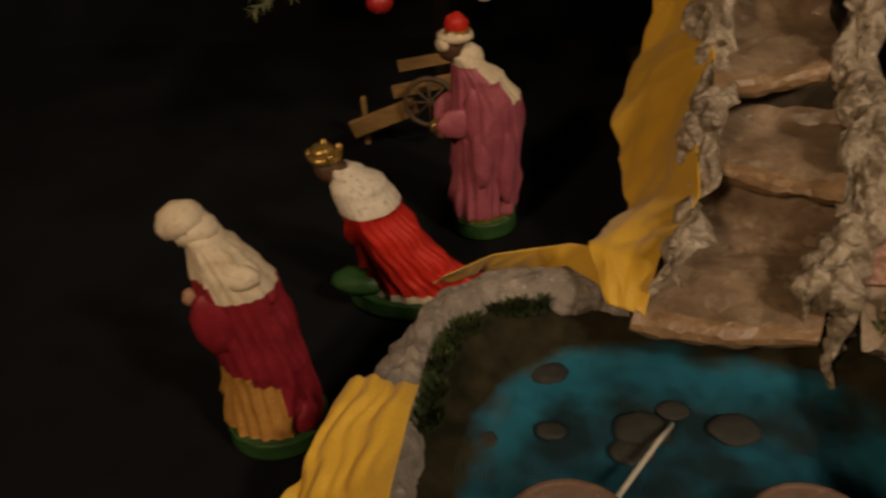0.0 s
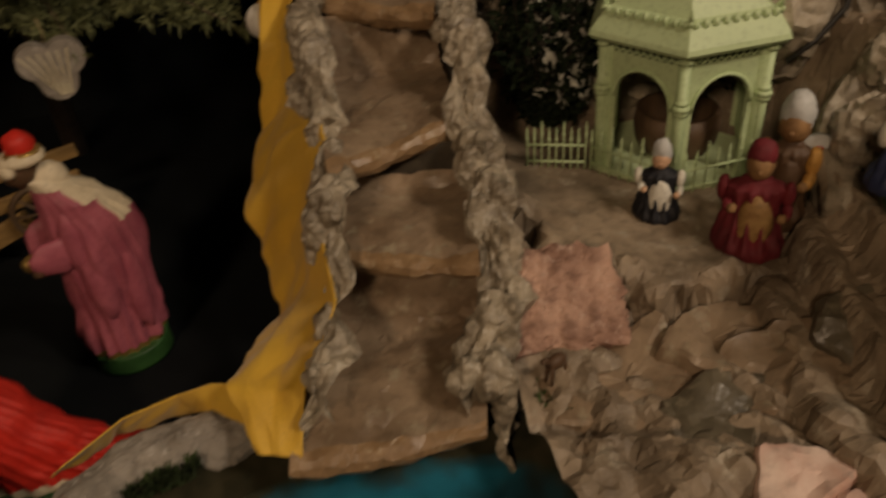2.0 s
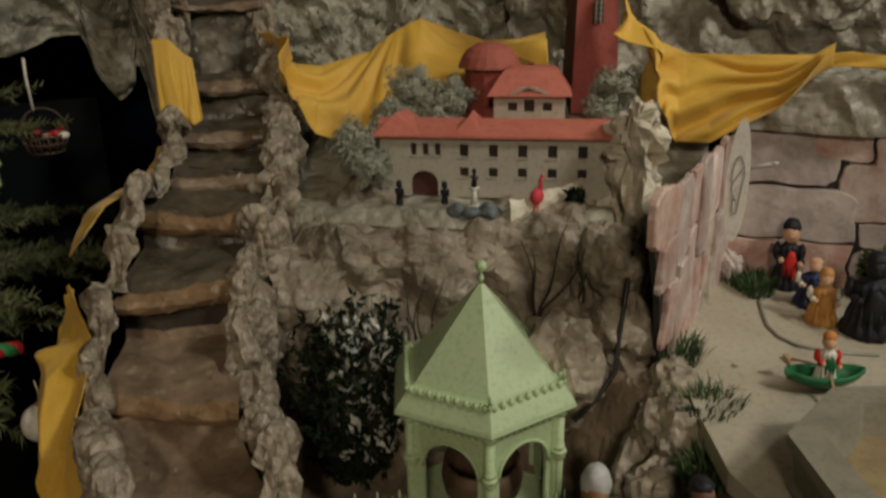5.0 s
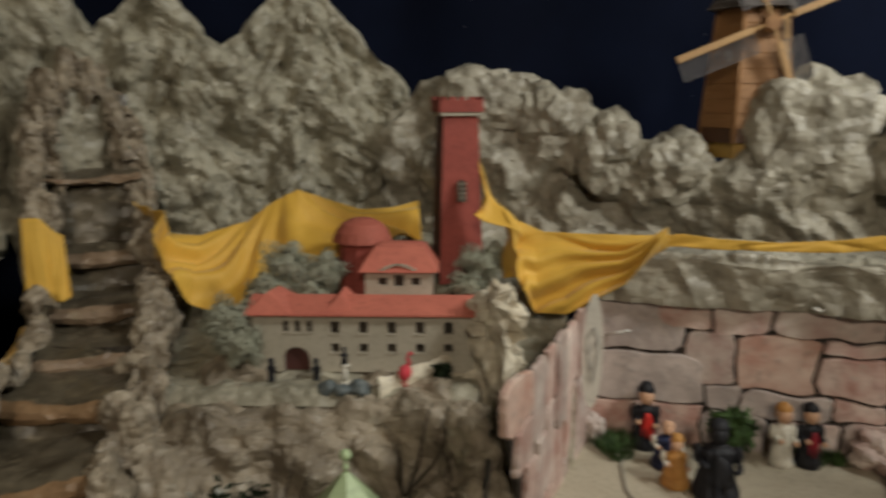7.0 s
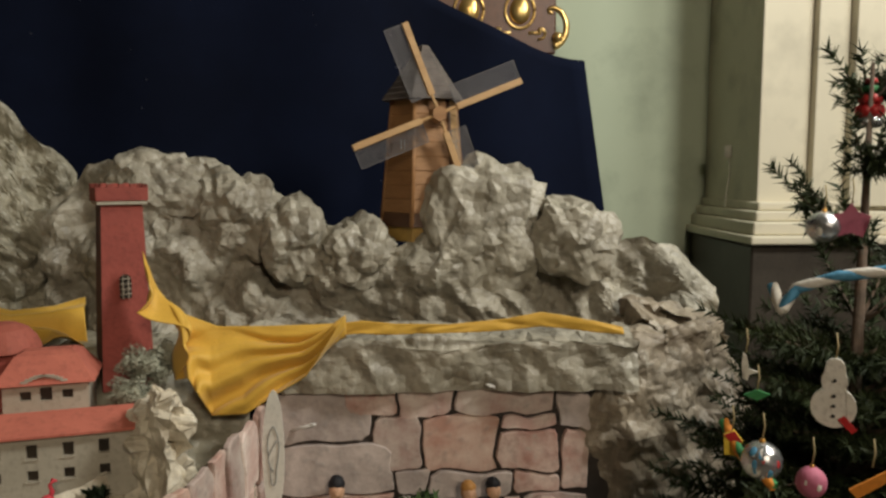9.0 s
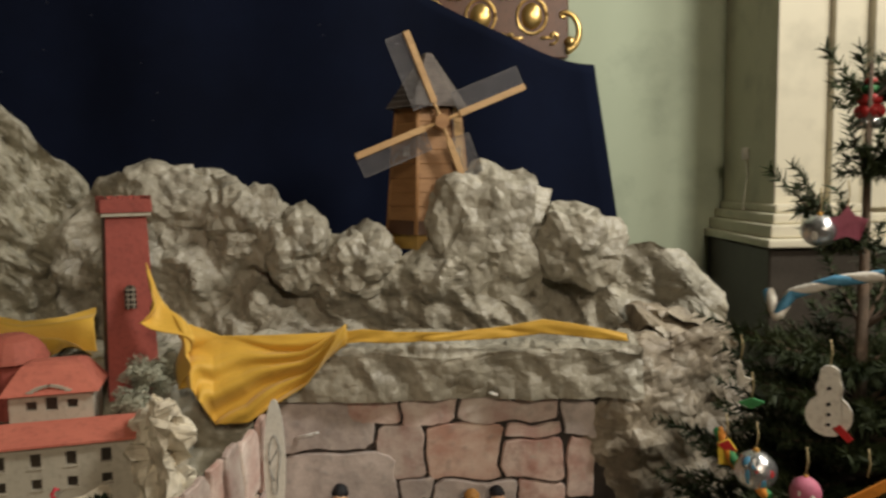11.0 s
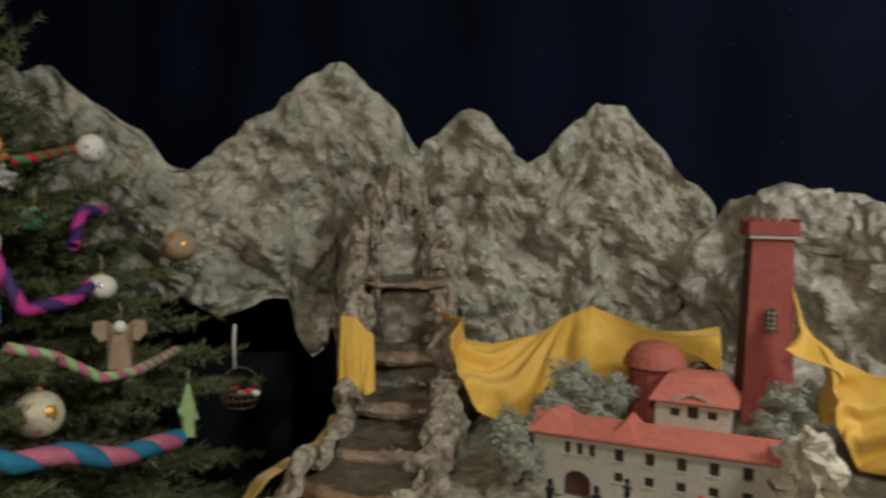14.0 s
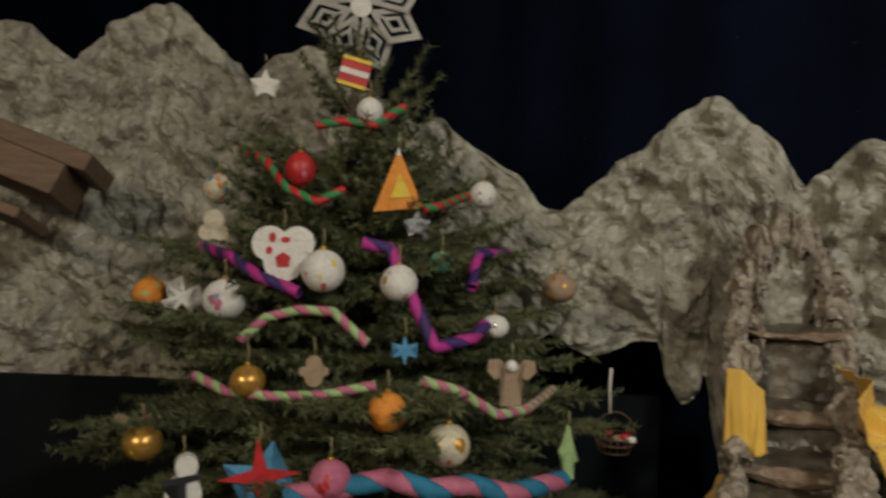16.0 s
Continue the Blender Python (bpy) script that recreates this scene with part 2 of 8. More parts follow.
def sheet(name, p, seed, mat, parent=None, label="", cell=0.16, amp=0.07, step=0.013, index=None, uv=None, fade=None):
    """A crumpled sheet over the grid of points p, pushed out along its own normals: jittered small triangles, about step wide."""
    du, dv = np.gradient(p, axis=0), np.gradient(p, axis=1)
    lu, lv = np.linalg.norm(du, axis=2), np.linalg.norm(dv, axis=2)
    n = np.cross(du, dv)
    n /= np.linalg.norm(n, axis=2, keepdims=True) + 1e-9
    if uv is None:
        s = np.repeat(np.cumsum(lu, axis=0).mean(axis=1, keepdims=True), p.shape[1], axis=1)
        t = np.cumsum(lv, axis=1)
    else:
        s, t = uv
    fade = np.ones(s.shape) if fade is None else fade
    q = np.concatenate([p, n, s[..., None], t[..., None], fade[..., None]], axis=-1)
    nu, nv = max(6, int(lu.sum(0).mean() / step)), max(5, int(lv.sum(1).mean() / step))
    rs = np.random.RandomState(seed)
    A, B = np.meshgrid(np.linspace(0, p.shape[0] - 1, nu), np.linspace(0, p.shape[1] - 1, nv), indexing="ij")
    ja, jb = rs.uniform(-0.3, 0.3, A.shape), rs.uniform(-0.3, 0.3, A.shape)
    ja[0] = ja[-1] = jb[:, 0] = jb[:, -1] = 0
    q = bilinear(q, np.clip(A + ja * (p.shape[0] - 1) / (nu - 1), 0, p.shape[0] - 1.001), np.clip(B + jb * (p.shape[1] - 1) / (nv - 1), 0, p.shape[1] - 1.001))
    h = (relief(q[..., 6], q[..., 7], seed, cell, amp) + step * 0.05 * rs.uniform(-1, 1, A.shape)) * q[..., 8]
    v = q[..., :3] + q[..., 3:6] * h[..., None]
    faces, idx = [], []
    flip = rs.rand(nu, nv) < 0.5
    for i in range(nu - 1):
        for j in range(nv - 1):
            a, b, c, d = i * nv + j, (i + 1) * nv + j, (i + 1) * nv + j + 1, i * nv + j + 1
            faces += [(a, b, c), (a, c, d)] if flip[i, j] else [(a, b, d), (b, c, d)]
            if index:
                idx += [index((j + 0.5) / (nv - 1))] * 2
    ob = from_arrays(name, v.reshape(-1, 3), faces, mat, parent, label, True, idx if index else None)
    ob.data.set_sharp_from_angle(angle=radians(13))
    return ob


def polyline(pts, s):
    """Points along a polyline at fractions s of its length, and the length."""
    pts = np.array(pts, float)
    d = np.r_[0, np.cumsum(np.linalg.norm(np.diff(pts, axis=0), axis=1))]
    return np.stack([np.interp(s * d[-1], d, pts[:, k]) for k in range(pts.shape[1])], axis=-1), d[-1]


def mountain(name, plan, crest, base, lean, seed, mat, label, nu=260, nv=110, cell=0.17, amp=0.075, back=0.25, step=0.017):
    """A range of crumpled paper: along plan, up from base to the crest heights, then over and down behind."""
    s = np.linspace(0, 1, nu)
    c, length = polyline(plan, s)
    tan = np.gradient(c, axis=0)
    tan /= np.linalg.norm(tan, axis=1, keepdims=True)
    out = np.stack([-tan[:, 1], tan[:, 0]], axis=1)          # away from the viewer
    cs = np.array(crest, float)
    top = np.interp(s, cs[:, 0], cs[:, 1])
    top = top + 0.014 * creased(s * length, s * 0 + seed, 0.07, seed)
    bs = np.array(base, float)
    bot = np.interp(s, bs[:, 0], bs[:, 1])
    bot = bot + 0.05 * creased(s * length, s * 0 + seed, 0.10, seed + 2)
    t = np.linspace(0, 1.35, nv)
    p = np.zeros((nu, nv, 3))
    V, fade = np.zeros((nu, nv)), np.zeros((nu, nv))
    for j, tt in enumerate(t):
        f = min(tt, 1.0)
        over = max(tt - 1.0, 0) / 0.35
        z = bot + (top - bot) * f - over * 0.30
        off = lean * f ** 1.5 * (top - bot) + over * back
        p[:, j, :2] = c + out * off[:, None]
        p[:, j, 2] = z
        V[:, j] = z + over * 0.6
        fade[:, j] = 0.3 + 0.7 * np.clip((top - z) / 0.07, 0, 1)
    U = np.repeat((s * length)[:, None], nv, axis=1)
    return tagged(sheet(name, p, seed, mat, None, "", cell, amp, step, uv=(U, V), fade=fade), label, "mountain")


# ---------------------------------------------------------------- setting
def plane_box(name, label, category, size, m, mat, bevel=0.0):
    bm = bmesh.new()
    add_box(bm, size, Matrix(), bevel)
    ob = part(name, bm, mat, None, "", False)
    ob.matrix_world = m
    return tagged(ob, label, category, kind="structure")


M_FLOOR = surface("floor_stone", (0.12, 0.105, 0.09), (0.08, 0.07, 0.06), 3, 0.6)
M_WALL = surface("pale_green_plaster", (0.45, 0.505, 0.375), (0.41, 0.465, 0.34), 1.6, 0.8, 0, 0.06, 5)
M_CREAM = surface("cream_plaster", (0.66, 0.61, 0.47), (0.615, 0.565, 0.435), 2.2, 0.7, 0, 0.05, 6)
M_DARKWALL = surface("nave_plaster", (0.30, 0.30, 0.24), (0.24, 0.24, 0.19), 1.2, 0.85)
M_PLINTH = surface("brown_plinth", (0.055, 0.045, 0.034), (0.035, 0.028, 0.021), 6, 0.5)

plane_box("floor", "dark stone church floor", "floor", (14, 14, 0.1), pose(0, 0, -0.05), M_FLOOR)
plane_box("ceiling", "plain church ceiling high above", "ceiling", (14, 14, 0.1), pose(0, 0, 6.55), M_DARKWALL)
plane_box("wall_back", "church wall behind the viewer", "wall", (14, 0.2, 6.5), pose(0, -7, 3.25), M_DARKWALL)
plane_box("wall_left", "church wall at the side of the nave", "wall", (0.2, 14, 6.5), pose(-7, 0, 3.25), M_DARKWALL)
# wall_north is coloured navy to carry on the dark backdrop; no cloth hangs there
plane_box("wall_north", "church wall behind the display, coloured navy like the backdrop", "wall", (14, 0.2, 6.5), pose(0, 7, 3.25), M_NAVY)
plane_box("wall_side", "church wall at the far side", "wall", (0.2, 14, 6.5), pose(7, 0, 3.25), M_DARKWALL)

# ---------------------------------------------------------------- rock landscape
mountain("mountain_range", [(-1.45, 2.35), (-0.7, 2.36), (0.3, 2.3), (0.78, 2.22), (1.14, 2.07), (1.44, 1.91), (1.74, 1.78)],
         [(0, 2.52), (0.06, 2.50), (0.084, 2.467), (0.127, 2.36), (0.169, 2.49), (0.19, 2.525), (0.216, 2.54), (0.238, 2.485), (0.275, 2.36), (0.292, 2.30), (0.317, 2.375), (0.343, 2.405), (0.369, 2.39),
          (0.41, 2.26), (0.444, 2.18), (0.459, 2.203), (0.469, 2.198), (0.497, 2.115), (0.532, 2.045), (0.552, 1.955), (0.57, 1.94), (0.598, 2.013), (0.617, 2.067), (0.64, 2.125), (0.659, 2.188), (0.679, 2.252), (0.688, 2.25),
          (0.705, 2.192), (0.73, 2.115), (0.746, 2.005), (0.764, 2.06), (0.782, 2.107), (0.794, 2.118), (0.803, 2.103), (0.818, 2.045), (0.837, 1.96), (0.857, 2.015), (0.885, 2.128), (0.896, 2.16), (0.919, 2.128), (0.941, 2.047), (0.96, 1.98), (0.984, 1.905), (0.992, 1.83), (1, 1.80)],
         [(0, 1.38), (0.25, 1.40), (0.3, 1.46), (0.5, 1.54), (0.565, 1.60), (0.60, 1.575), (0.628, 1.60), (0.65, 1.58), (0.655, 1.49), (0.668, 1.43), (0.682, 1.47), (0.684, 1.54), (0.70, 1.25), (1, 1.28)], 0.10, 3, M_ROCK,
         "grey-brown crumpled paper mountains with pointed peaks", nu=520, nv=130, cell=0.125, amp=0.102, step=0.0105)
mountain("rock_ridge", [(1.60, 1.78), (1.73, 1.50), (1.90, 1.22), (2.05, 0.92), (2.20, 0.66), (2.36, 0.40)],
         [(0, 1.80), (0.016, 1.81), (0.054, 1.88), (0.086, 1.89), (0.157, 1.905), (0.242, 1.892), (0.251, 1.857), (0.328, 1.795), (0.398, 1.762), (0.402, 1.716), (0.435, 1.722), (0.473, 1.733), (0.523, 1.693), (0.56, 1.72), (0.733, 1.74),
          (0.742, 1.75), (0.771, 1.78), (0.828, 1.778), (0.845, 1.75), (0.863, 1.71), (0.897, 1.723), (0.941, 1.69), (0.963, 1.642), (1, 1.58)],
         [(0, 1.42), (0.4, 1.45), (1, 1.42)], 0.14, 8, M_ROCKG, "grey crumpled paper ridge above the stone niche", nu=360, nv=100, cell=0.19, amp=0.12, step=0.0105)


def smooth(a, b, x):
    t = np.clip((x - a) / (b - a), 0, 1)
    return t * t * (3 - 2 * t)


def inside(X, Y, outline):
    """Signed distance to a plan outline, positive within."""
    d = np.full(X.shape, 9.0)
    into = np.zeros(X.shape, bool)
    for (ax, ay), (bx, by) in zip(outline, outline[1:] + outline[:1]):
        t = np.clip(((X - ax) * (bx - ax) + (Y - ay) * (by - ay)) / ((bx - ax) ** 2 + (by - ay) ** 2), 0, 1)
        d = np.minimum(d, np.hypot(X - ax - t * (bx - ax), Y - ay - t * (by - ay)))
        into ^= ((ay > Y) != (by > Y)) & (X < (bx - ax) * (Y - ay) / (by - ay + 1e-9) + ax)
    return np.where(into, d, -d)


GARDEN = [(0.66, 1.10), (0.70, 0.985), (0.69, 0.915), (0.755, 0.815), (0.785, 0.765), (0.90, 0.755), (0.975, 0.748), (1.05, 0.80), (1.12, 0.95), (1.18, 1.08), (1.12, 1.40), (0.70, 1.40)]


def garden_wobble(X, Y):
    return inside(X, Y, GARDEN) + 0.008 * np.sin(X * 61 + 9 * Y) + 0.006 * np.sin(Y * 83)


def lower_ground(X, Y):
    shore = X - 0.63 - 0.05 * (1 - smooth(0.60, 0.74, Y)) - 0.10 * (0.66 - Y) - 0.02 * np.sin(Y * 31)
    h = 0.705 + 0.085 * smooth(-0.02, 0.05, shore) + 0.02 * smooth(0.05, 0.15, shore)
    h = np.maximum(h, 0.775 + 0.088 * smooth(-0.016, 0.006, garden_wobble(X, Y)))
    # ledges that climb to the beige board in long slanting steps
    slope = X - 0.24 * (Y - 0.6) + 0.010 * np.sin(Y * 15)
    out = 1 - smooth(0.76, 0.84, Y - 0.5 * (X - 0.98))
    climb = sum(0.058 * smooth(c - 0.010, c + 0.008, slope) - 0.022 * smooth(c + 0.008, c + w, slope) for c, w in ((0.86, 0.07), (0.925, 0.06), (0.975, 0.06), (1.03, 0.07))) + 0.06 * smooth(0.80, 1.06, slope)
    h = np.maximum(h, (0.79 + climb) * out + 0.70 * (1 - out))
    side = X + 0.18 * (Y - 0.7) + 0.02 * np.sin(Y * 17)
    h = np.maximum(h, 0.82 + 0.28 * smooth(1.15, 1.22, side) * smooth(0.72, 0.80, Y))
    return h + 0.05 * smooth(1.22, 1.36, Y)


def rocky_ground():
    xs, ys = np.arange(0.56, 1.42, 0.0075), np.arange(0.18, 1.46, 0.0075)
    X, Y = np.meshgrid(xs, ys, indexing="ij")
    fade = (1 - 0.86 * smooth(0.0, 0.05, garden_wobble(X, Y))) * (1 - 0.55 * smooth(0.83, 0.89, X - 0.24 * (Y - 0.6)))
    return tagged(sheet("rocky_ground", np.stack([X, Y, lower_ground(X, Y)], axis=-1), 5, M_GARDEN, None, "", 0.12, 0.056, 0.0085, fade=fade), "brown crumpled paper rocks round the flat garden", "rock")


rocky_ground()

# cliff below the upper terrace
def cliff(name, plan, z0, top, seed, mat, label, amp, cell=0.14, nu=200, nv=80, lean=0.12, back=0.16, drop=-0.012, step=0.014):
    s = np.linspace(0, 1, nu)
    c, length = polyline(plan, s)
    tan = np.gradient(c, axis=0)
    tan /= np.linalg.norm(tan, axis=1, keepdims=True)
    out = np.stack([-tan[:, 1], tan[:, 0]], axis=1)
    tp = np.interp(s, [a for a, b in top], [b for a, b in top])
    t = np.linspace(0, 1.3, nv)
    p = np.zeros((nu, nv, 3))
    for j, tt in enumerate(t):
        f, over = min(tt, 1), max(tt - 1, 0) / 0.3
        p[:, j, :2] = c + out * (lean * f ** 2 + back * over)
        p[:, j, 2] = z0 + (tp - z0) * math.sin(f * math.pi / 2) ** 0.9 - drop * over
    return tagged(sheet(name, p, seed, mat, None, "", cell, amp, step), label, "cliff")


cliff("cliff", [(0.69, 1.48), (0.74, 1.335), (0.93, 1.265), (1.135, 1.125), (1.205, 1.06), (1.27, 1.04)], 0.84,
      [(0, 1.245), (0.12, 1.205), (0.2, 1.26), (0.4, 1.287), (0.6, 1.28), (0.8, 1.288), (1, 1.285)], 12, M_CLIFF, "grey-brown paper cliff below the convent", 0.07, 0.13)


def terrace(X, Y):
    q = (X - 1.19) * 0.69 + (Y - 1.32) * 0.72              # distance behind the convent's front
    A = (X - 1.19) * 0.72 - (Y - 1.32) * 0.69
    return 1.305 + (0.03 + 0.16 * smooth(-0.18, 0.06, A)) * smooth(0.06, 0.34, q) - 0.10 * smooth(0.06, 0.13, -q) - 0.45 * smooth(0.23, 0.27, A) * (1 - smooth(-0.02, 0.04, q))


def terrace_sheet():
    a = np.linspace(-0.46, 0.42, 110)
    b = np.linspace(-0.085, 0.62, 90)
    A, B = np.meshgrid(a, b, indexing="ij")
    X, Y = 1.19 + A * 0.72 + B * 0.69, 1.32 - A * 0.69 + B * 0.72
    return tagged(sheet("terrace_ground", np.stack([X, Y, terrace(X, Y)], axis=-1), 31, M_ROCK, None, "", 0.11, 0.012), "grey-brown ground of the upper terrace", "ground", kind="structure")


terrace_sheet()

# lintel above the niche and the column beside it
cliff("lintel_rock", [(1.60, 1.17), (1.74, 0.97), (1.91, 0.69), (2.03, 0.49)], 1.42, [(0, 1.52), (1, 1.52)], 17, M_ROCKG, "grey paper rock strip above the stone niche", 0.034, 0.13, 160, 34, -0.01)
# the column's browner cliff paper also carries the shade below the ridge
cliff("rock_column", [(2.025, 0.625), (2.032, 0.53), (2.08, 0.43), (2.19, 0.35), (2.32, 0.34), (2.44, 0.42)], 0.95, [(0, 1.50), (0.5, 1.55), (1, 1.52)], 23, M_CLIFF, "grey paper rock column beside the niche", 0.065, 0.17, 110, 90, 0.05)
cliff("chalk_rock", [(1.359, 1.207), (1.324, 1.114), (1.349, 1.068), (1.437, 1.116)], 1.15, [(0, 1.43), (0.4, 1.515), (0.7, 1.50), (1, 1.41)], 29, M_CHALK, "pale chalky rock at the end of the convent", 0.05, 0.07, 60, 50, 0.03, 0.05, 0.10, 0.010)
cliff("chalk_ledge", [(1.170, 1.232), (1.235, 1.214), (1.300, 1.204), (1.395, 1.200)], 1.280, [(0, 1.328), (0.5, 1.343), (1, 1.362)], 30, M_CHALK, "pale chalky ledge in front of the convent", 0.010, 0.06, 60, 24, 0.010, 0.02, 0.02, 0.008)

# ---------------------------------------------------------------- cascade
STEPS = [(0.393, 0.690, 0.800, 0.090), (0.470, 0.875, 0.925, 0.078), (0.512, 1.008, 1.018, 0.078), (0.538, 1.215, 1.142, 0.076), (0.615, 1.380, 1.242, 0.074),
         (0.690, 1.525, 1.315, 0.085), (0.795, 1.655, 1.350, 0.075), (0.862, 1.790, 1.405, 0.075), (0.905, 1.915, 1.495, 0.085), (0.930, 2.000, 1.660, 0.085)]
cascade = thing("cascade", "stepped cascade of brown clay slabs between crumpled paper rims", "cascade", (0.39, 0.69, 0.70))


def in_thing(ob, parent):
    """Keeps world coordinates of a mesh that was built in place."""
    ob.parent = parent
    ob.matrix_parent_inverse = Matrix.Translation(-parent.location)
    return ob


for k, (x, y, z, w) in enumerate(STEPS):
    nx, ny, nz, _ = STEPS[k + 1] if k + 1 < len(STEPS) else (0.95, 2.09, 1.86, 0.09)
    d = Vector((nx - x, ny - y, 0))
    run = d.length
    d.normalize()
    a = Vector((d.y, -d.x, 0))
    skew = (0.03, -0.02, 0.05, -0.03, 0.02, 0.0, 0.02, 0.0, 0.0, 0.0)[k]
    th = 0.034 if k != 9 else 0.018
    prof = [(0.03, -th), (0.006, -th), (-0.004, -th * 0.55), (0.0, -0.006), (0.012, 0.0)] + [(0.012 + (run + 0.01) * q, 0.016 * q + 0.006 * math.sin(5 * q)) for q in np.linspace(0.08, 1, 12)] + [(run + 0.03, 0.05 + 0.3 * (nz - z - 0.05)), (run + 0.034, nz - z - 0.02)]
    u = np.linspace(-1, 1, 26)
    pr, _ = polyline(prof, np.linspace(0, 1, 60))
    p = np.zeros((26, 60, 3))
    for i, uu in enumerate(u):
        o = Vector((x, y, z)) + a * (uu * (w + 0.022))
        for j in range(60):
            q = o + d * (pr[j, 0] + skew * uu * max(0, 1 - pr[j, 0] / run))
            p[i, j] = (q.x, q.y, z + pr[j, 1] + 0.008 * uu * uu)
    # back and riser of slabs 1, 3 and 5 are dark brown
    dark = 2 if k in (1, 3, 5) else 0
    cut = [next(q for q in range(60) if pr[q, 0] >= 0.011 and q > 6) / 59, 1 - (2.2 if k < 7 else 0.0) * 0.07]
    # upper slabs take darker clay: the weaker light up there is coloured in
    ob = sheet("slab", p, 40 + k, [M_MUDD if k > 3 else M_MUD, M_LIP if k < 6 else M_MUD, M_DARKBROWN], None, "wet brown clay slab with an ochre edge", 0.10, 0.013, 0.010,
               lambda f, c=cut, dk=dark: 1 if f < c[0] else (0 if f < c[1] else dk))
    in_thing(ob, cascade)


def rim(name, side, seed, label, r0, skirt, pts, mat=M_RIM, amp=0.055, cell=0.07):
    """A crumpled ridge beside the steps, with a skirt that falls outwards."""
    nu, nv = 230, 40
    s = np.linspace(0, 1, nu)
    c, length = polyline(pts, s)
    c[:, 2] += 0.022 * np.sin(s * 47 + seed) + 0.012 * np.sin(s * 101)
    tan = np.gradient(c[:, :2], axis=0)
    tan /= np.linalg.norm(tan, axis=1, keepdims=True)
    right = np.stack([tan[:, 1], -tan[:, 0]], axis=1)
    p = np.zeros((nu, nv, 3))
    for j in range(nv):
        f = j / (nv - 1)
        if f < 0.6:
            g = f / 0.6 * math.pi
            o, h = (math.cos(g) * r0, math.sin(g) * r0)
        else:
            g = (f - 0.6) / 0.4
            o, h = (-r0 - 0.25 * r0 * g, -skirt * g)
        o = o if side < 0 else -o
        jj = j if side < 0 else nv - 1 - j
        p[:, jj, :2] = c[:, :2] + right * o
        p[:, jj, 2] = c[:, 2] + h
    return in_thing(sheet(name, p, seed, mat, None, label, cell, amp, 0.009), cascade)


rim("rim", 1, 51, "pale crumpled paper rim", 0.026, 0.13,
    [(0.506, 0.686, 0.792), (0.528, 0.744, 0.866), (0.571, 0.795, 0.897), (0.588, 0.858, 0.935), (0.602, 0.914, 0.969), (0.610, 0.984, 1.010), (0.623, 1.049, 1.049), (0.637, 1.111, 1.086), (0.651, 1.194, 1.136), (0.667, 1.265, 1.179), (0.704, 1.326, 1.216), (0.752, 1.414, 1.268), (0.836, 1.505, 1.323), (0.925, 1.68, 1.40), (0.985, 1.80, 1.44), (1.020, 1.92, 1.52), (1.035, 2.02, 1.68), (1.03, 2.06, 1.80)], amp=0.047, cell=0.066)
rim("rim", -1, 57, "pale crumpled paper rim", 0.020, 0.06,
    [(0.320, 0.723, 0.834), (0.353, 0.786, 0.881), (0.390, 0.885, 0.941), (0.404, 0.942, 0.975), (0.414, 1.006, 1.013), (0.425, 1.066, 1.050), (0.431, 1.125, 1.085), (0.438, 1.187, 1.122), (0.443, 1.262, 1.167), (0.486, 1.334, 1.210), (0.509, 1.397, 1.258), (0.552, 1.481, 1.309), (0.619, 1.560, 1.356), (0.71, 1.68, 1.40), (0.77, 1.82, 1.44), (0.810, 1.93, 1.52), (0.82, 2.01, 1.68), (0.835, 2.05, 1.80)], amp=0.040, cell=0.062)
rim("arch", 1, 61, "pale crumpled paper arch over the spring", 0.032, 0.05,
    [(0.835, 2.02, 1.66), (0.832, 2.04, 1.76), (0.86, 2.06, 1.86), (0.93, 2.07, 1.905), (1.00, 2.06, 1.86), (1.03, 2.04, 1.77), (1.03, 2.02, 1.66)], amp=0.03)

# ---------------------------------------------------------------- pond
pond = thing("pond", "round pond with a grey stone rim and blue painted floor", "pond", (0.25, 0.55, 0.66))


def pond_paint():
    m = surface("pond_floor", (0.004, 0.105, 0.150), (0.003, 0.060, 0.092), 5, 0.85, 0, 0.25, 60, spec=0.1)
    nt = m.node_tree
    b = nt.nodes["Principled BSDF"]
    src = b.inputs["Base Color"].links[0].from_socket
    geo = nt.nodes.new("ShaderNodeNewGeometry")
    sep = nt.nodes.new("ShaderNodeSeparateXYZ")
    nt.links.new(geo.outputs["Position"], sep.inputs[0])
    add = nt.nodes.new("ShaderNodeMath")
    add.operation = "MULTIPLY_ADD"
    nt.links.new(noise_out(nt, 14, 5), add.inputs[0])
    add.inputs[1].default_value = 0.040
    nt.links.new(sep.outputs[2], add.inputs[2])
    # near-black blue-green blotches over the floor, placed by noise
    dark_blotch = ramp(nt, noise_out(nt, 4.2, 4, 0.6), 0.50, 0.62)
    src = socket_mix(nt, dark_blotch, src, (0.006, 0.018, 0.022))
    mud = socket_mix(nt, ramp(nt, noise_out(nt, 25, 5), 0.35, 0.65), (0.036, 0.031, 0.017), (0.014, 0.014, 0.007))
    nt.links.new(socket_mix(nt, ramp(nt, add.outputs[0], 0.728, 0.740), src, mud), b.inputs["Base Color"])
    return m


M_POND = pond_paint()


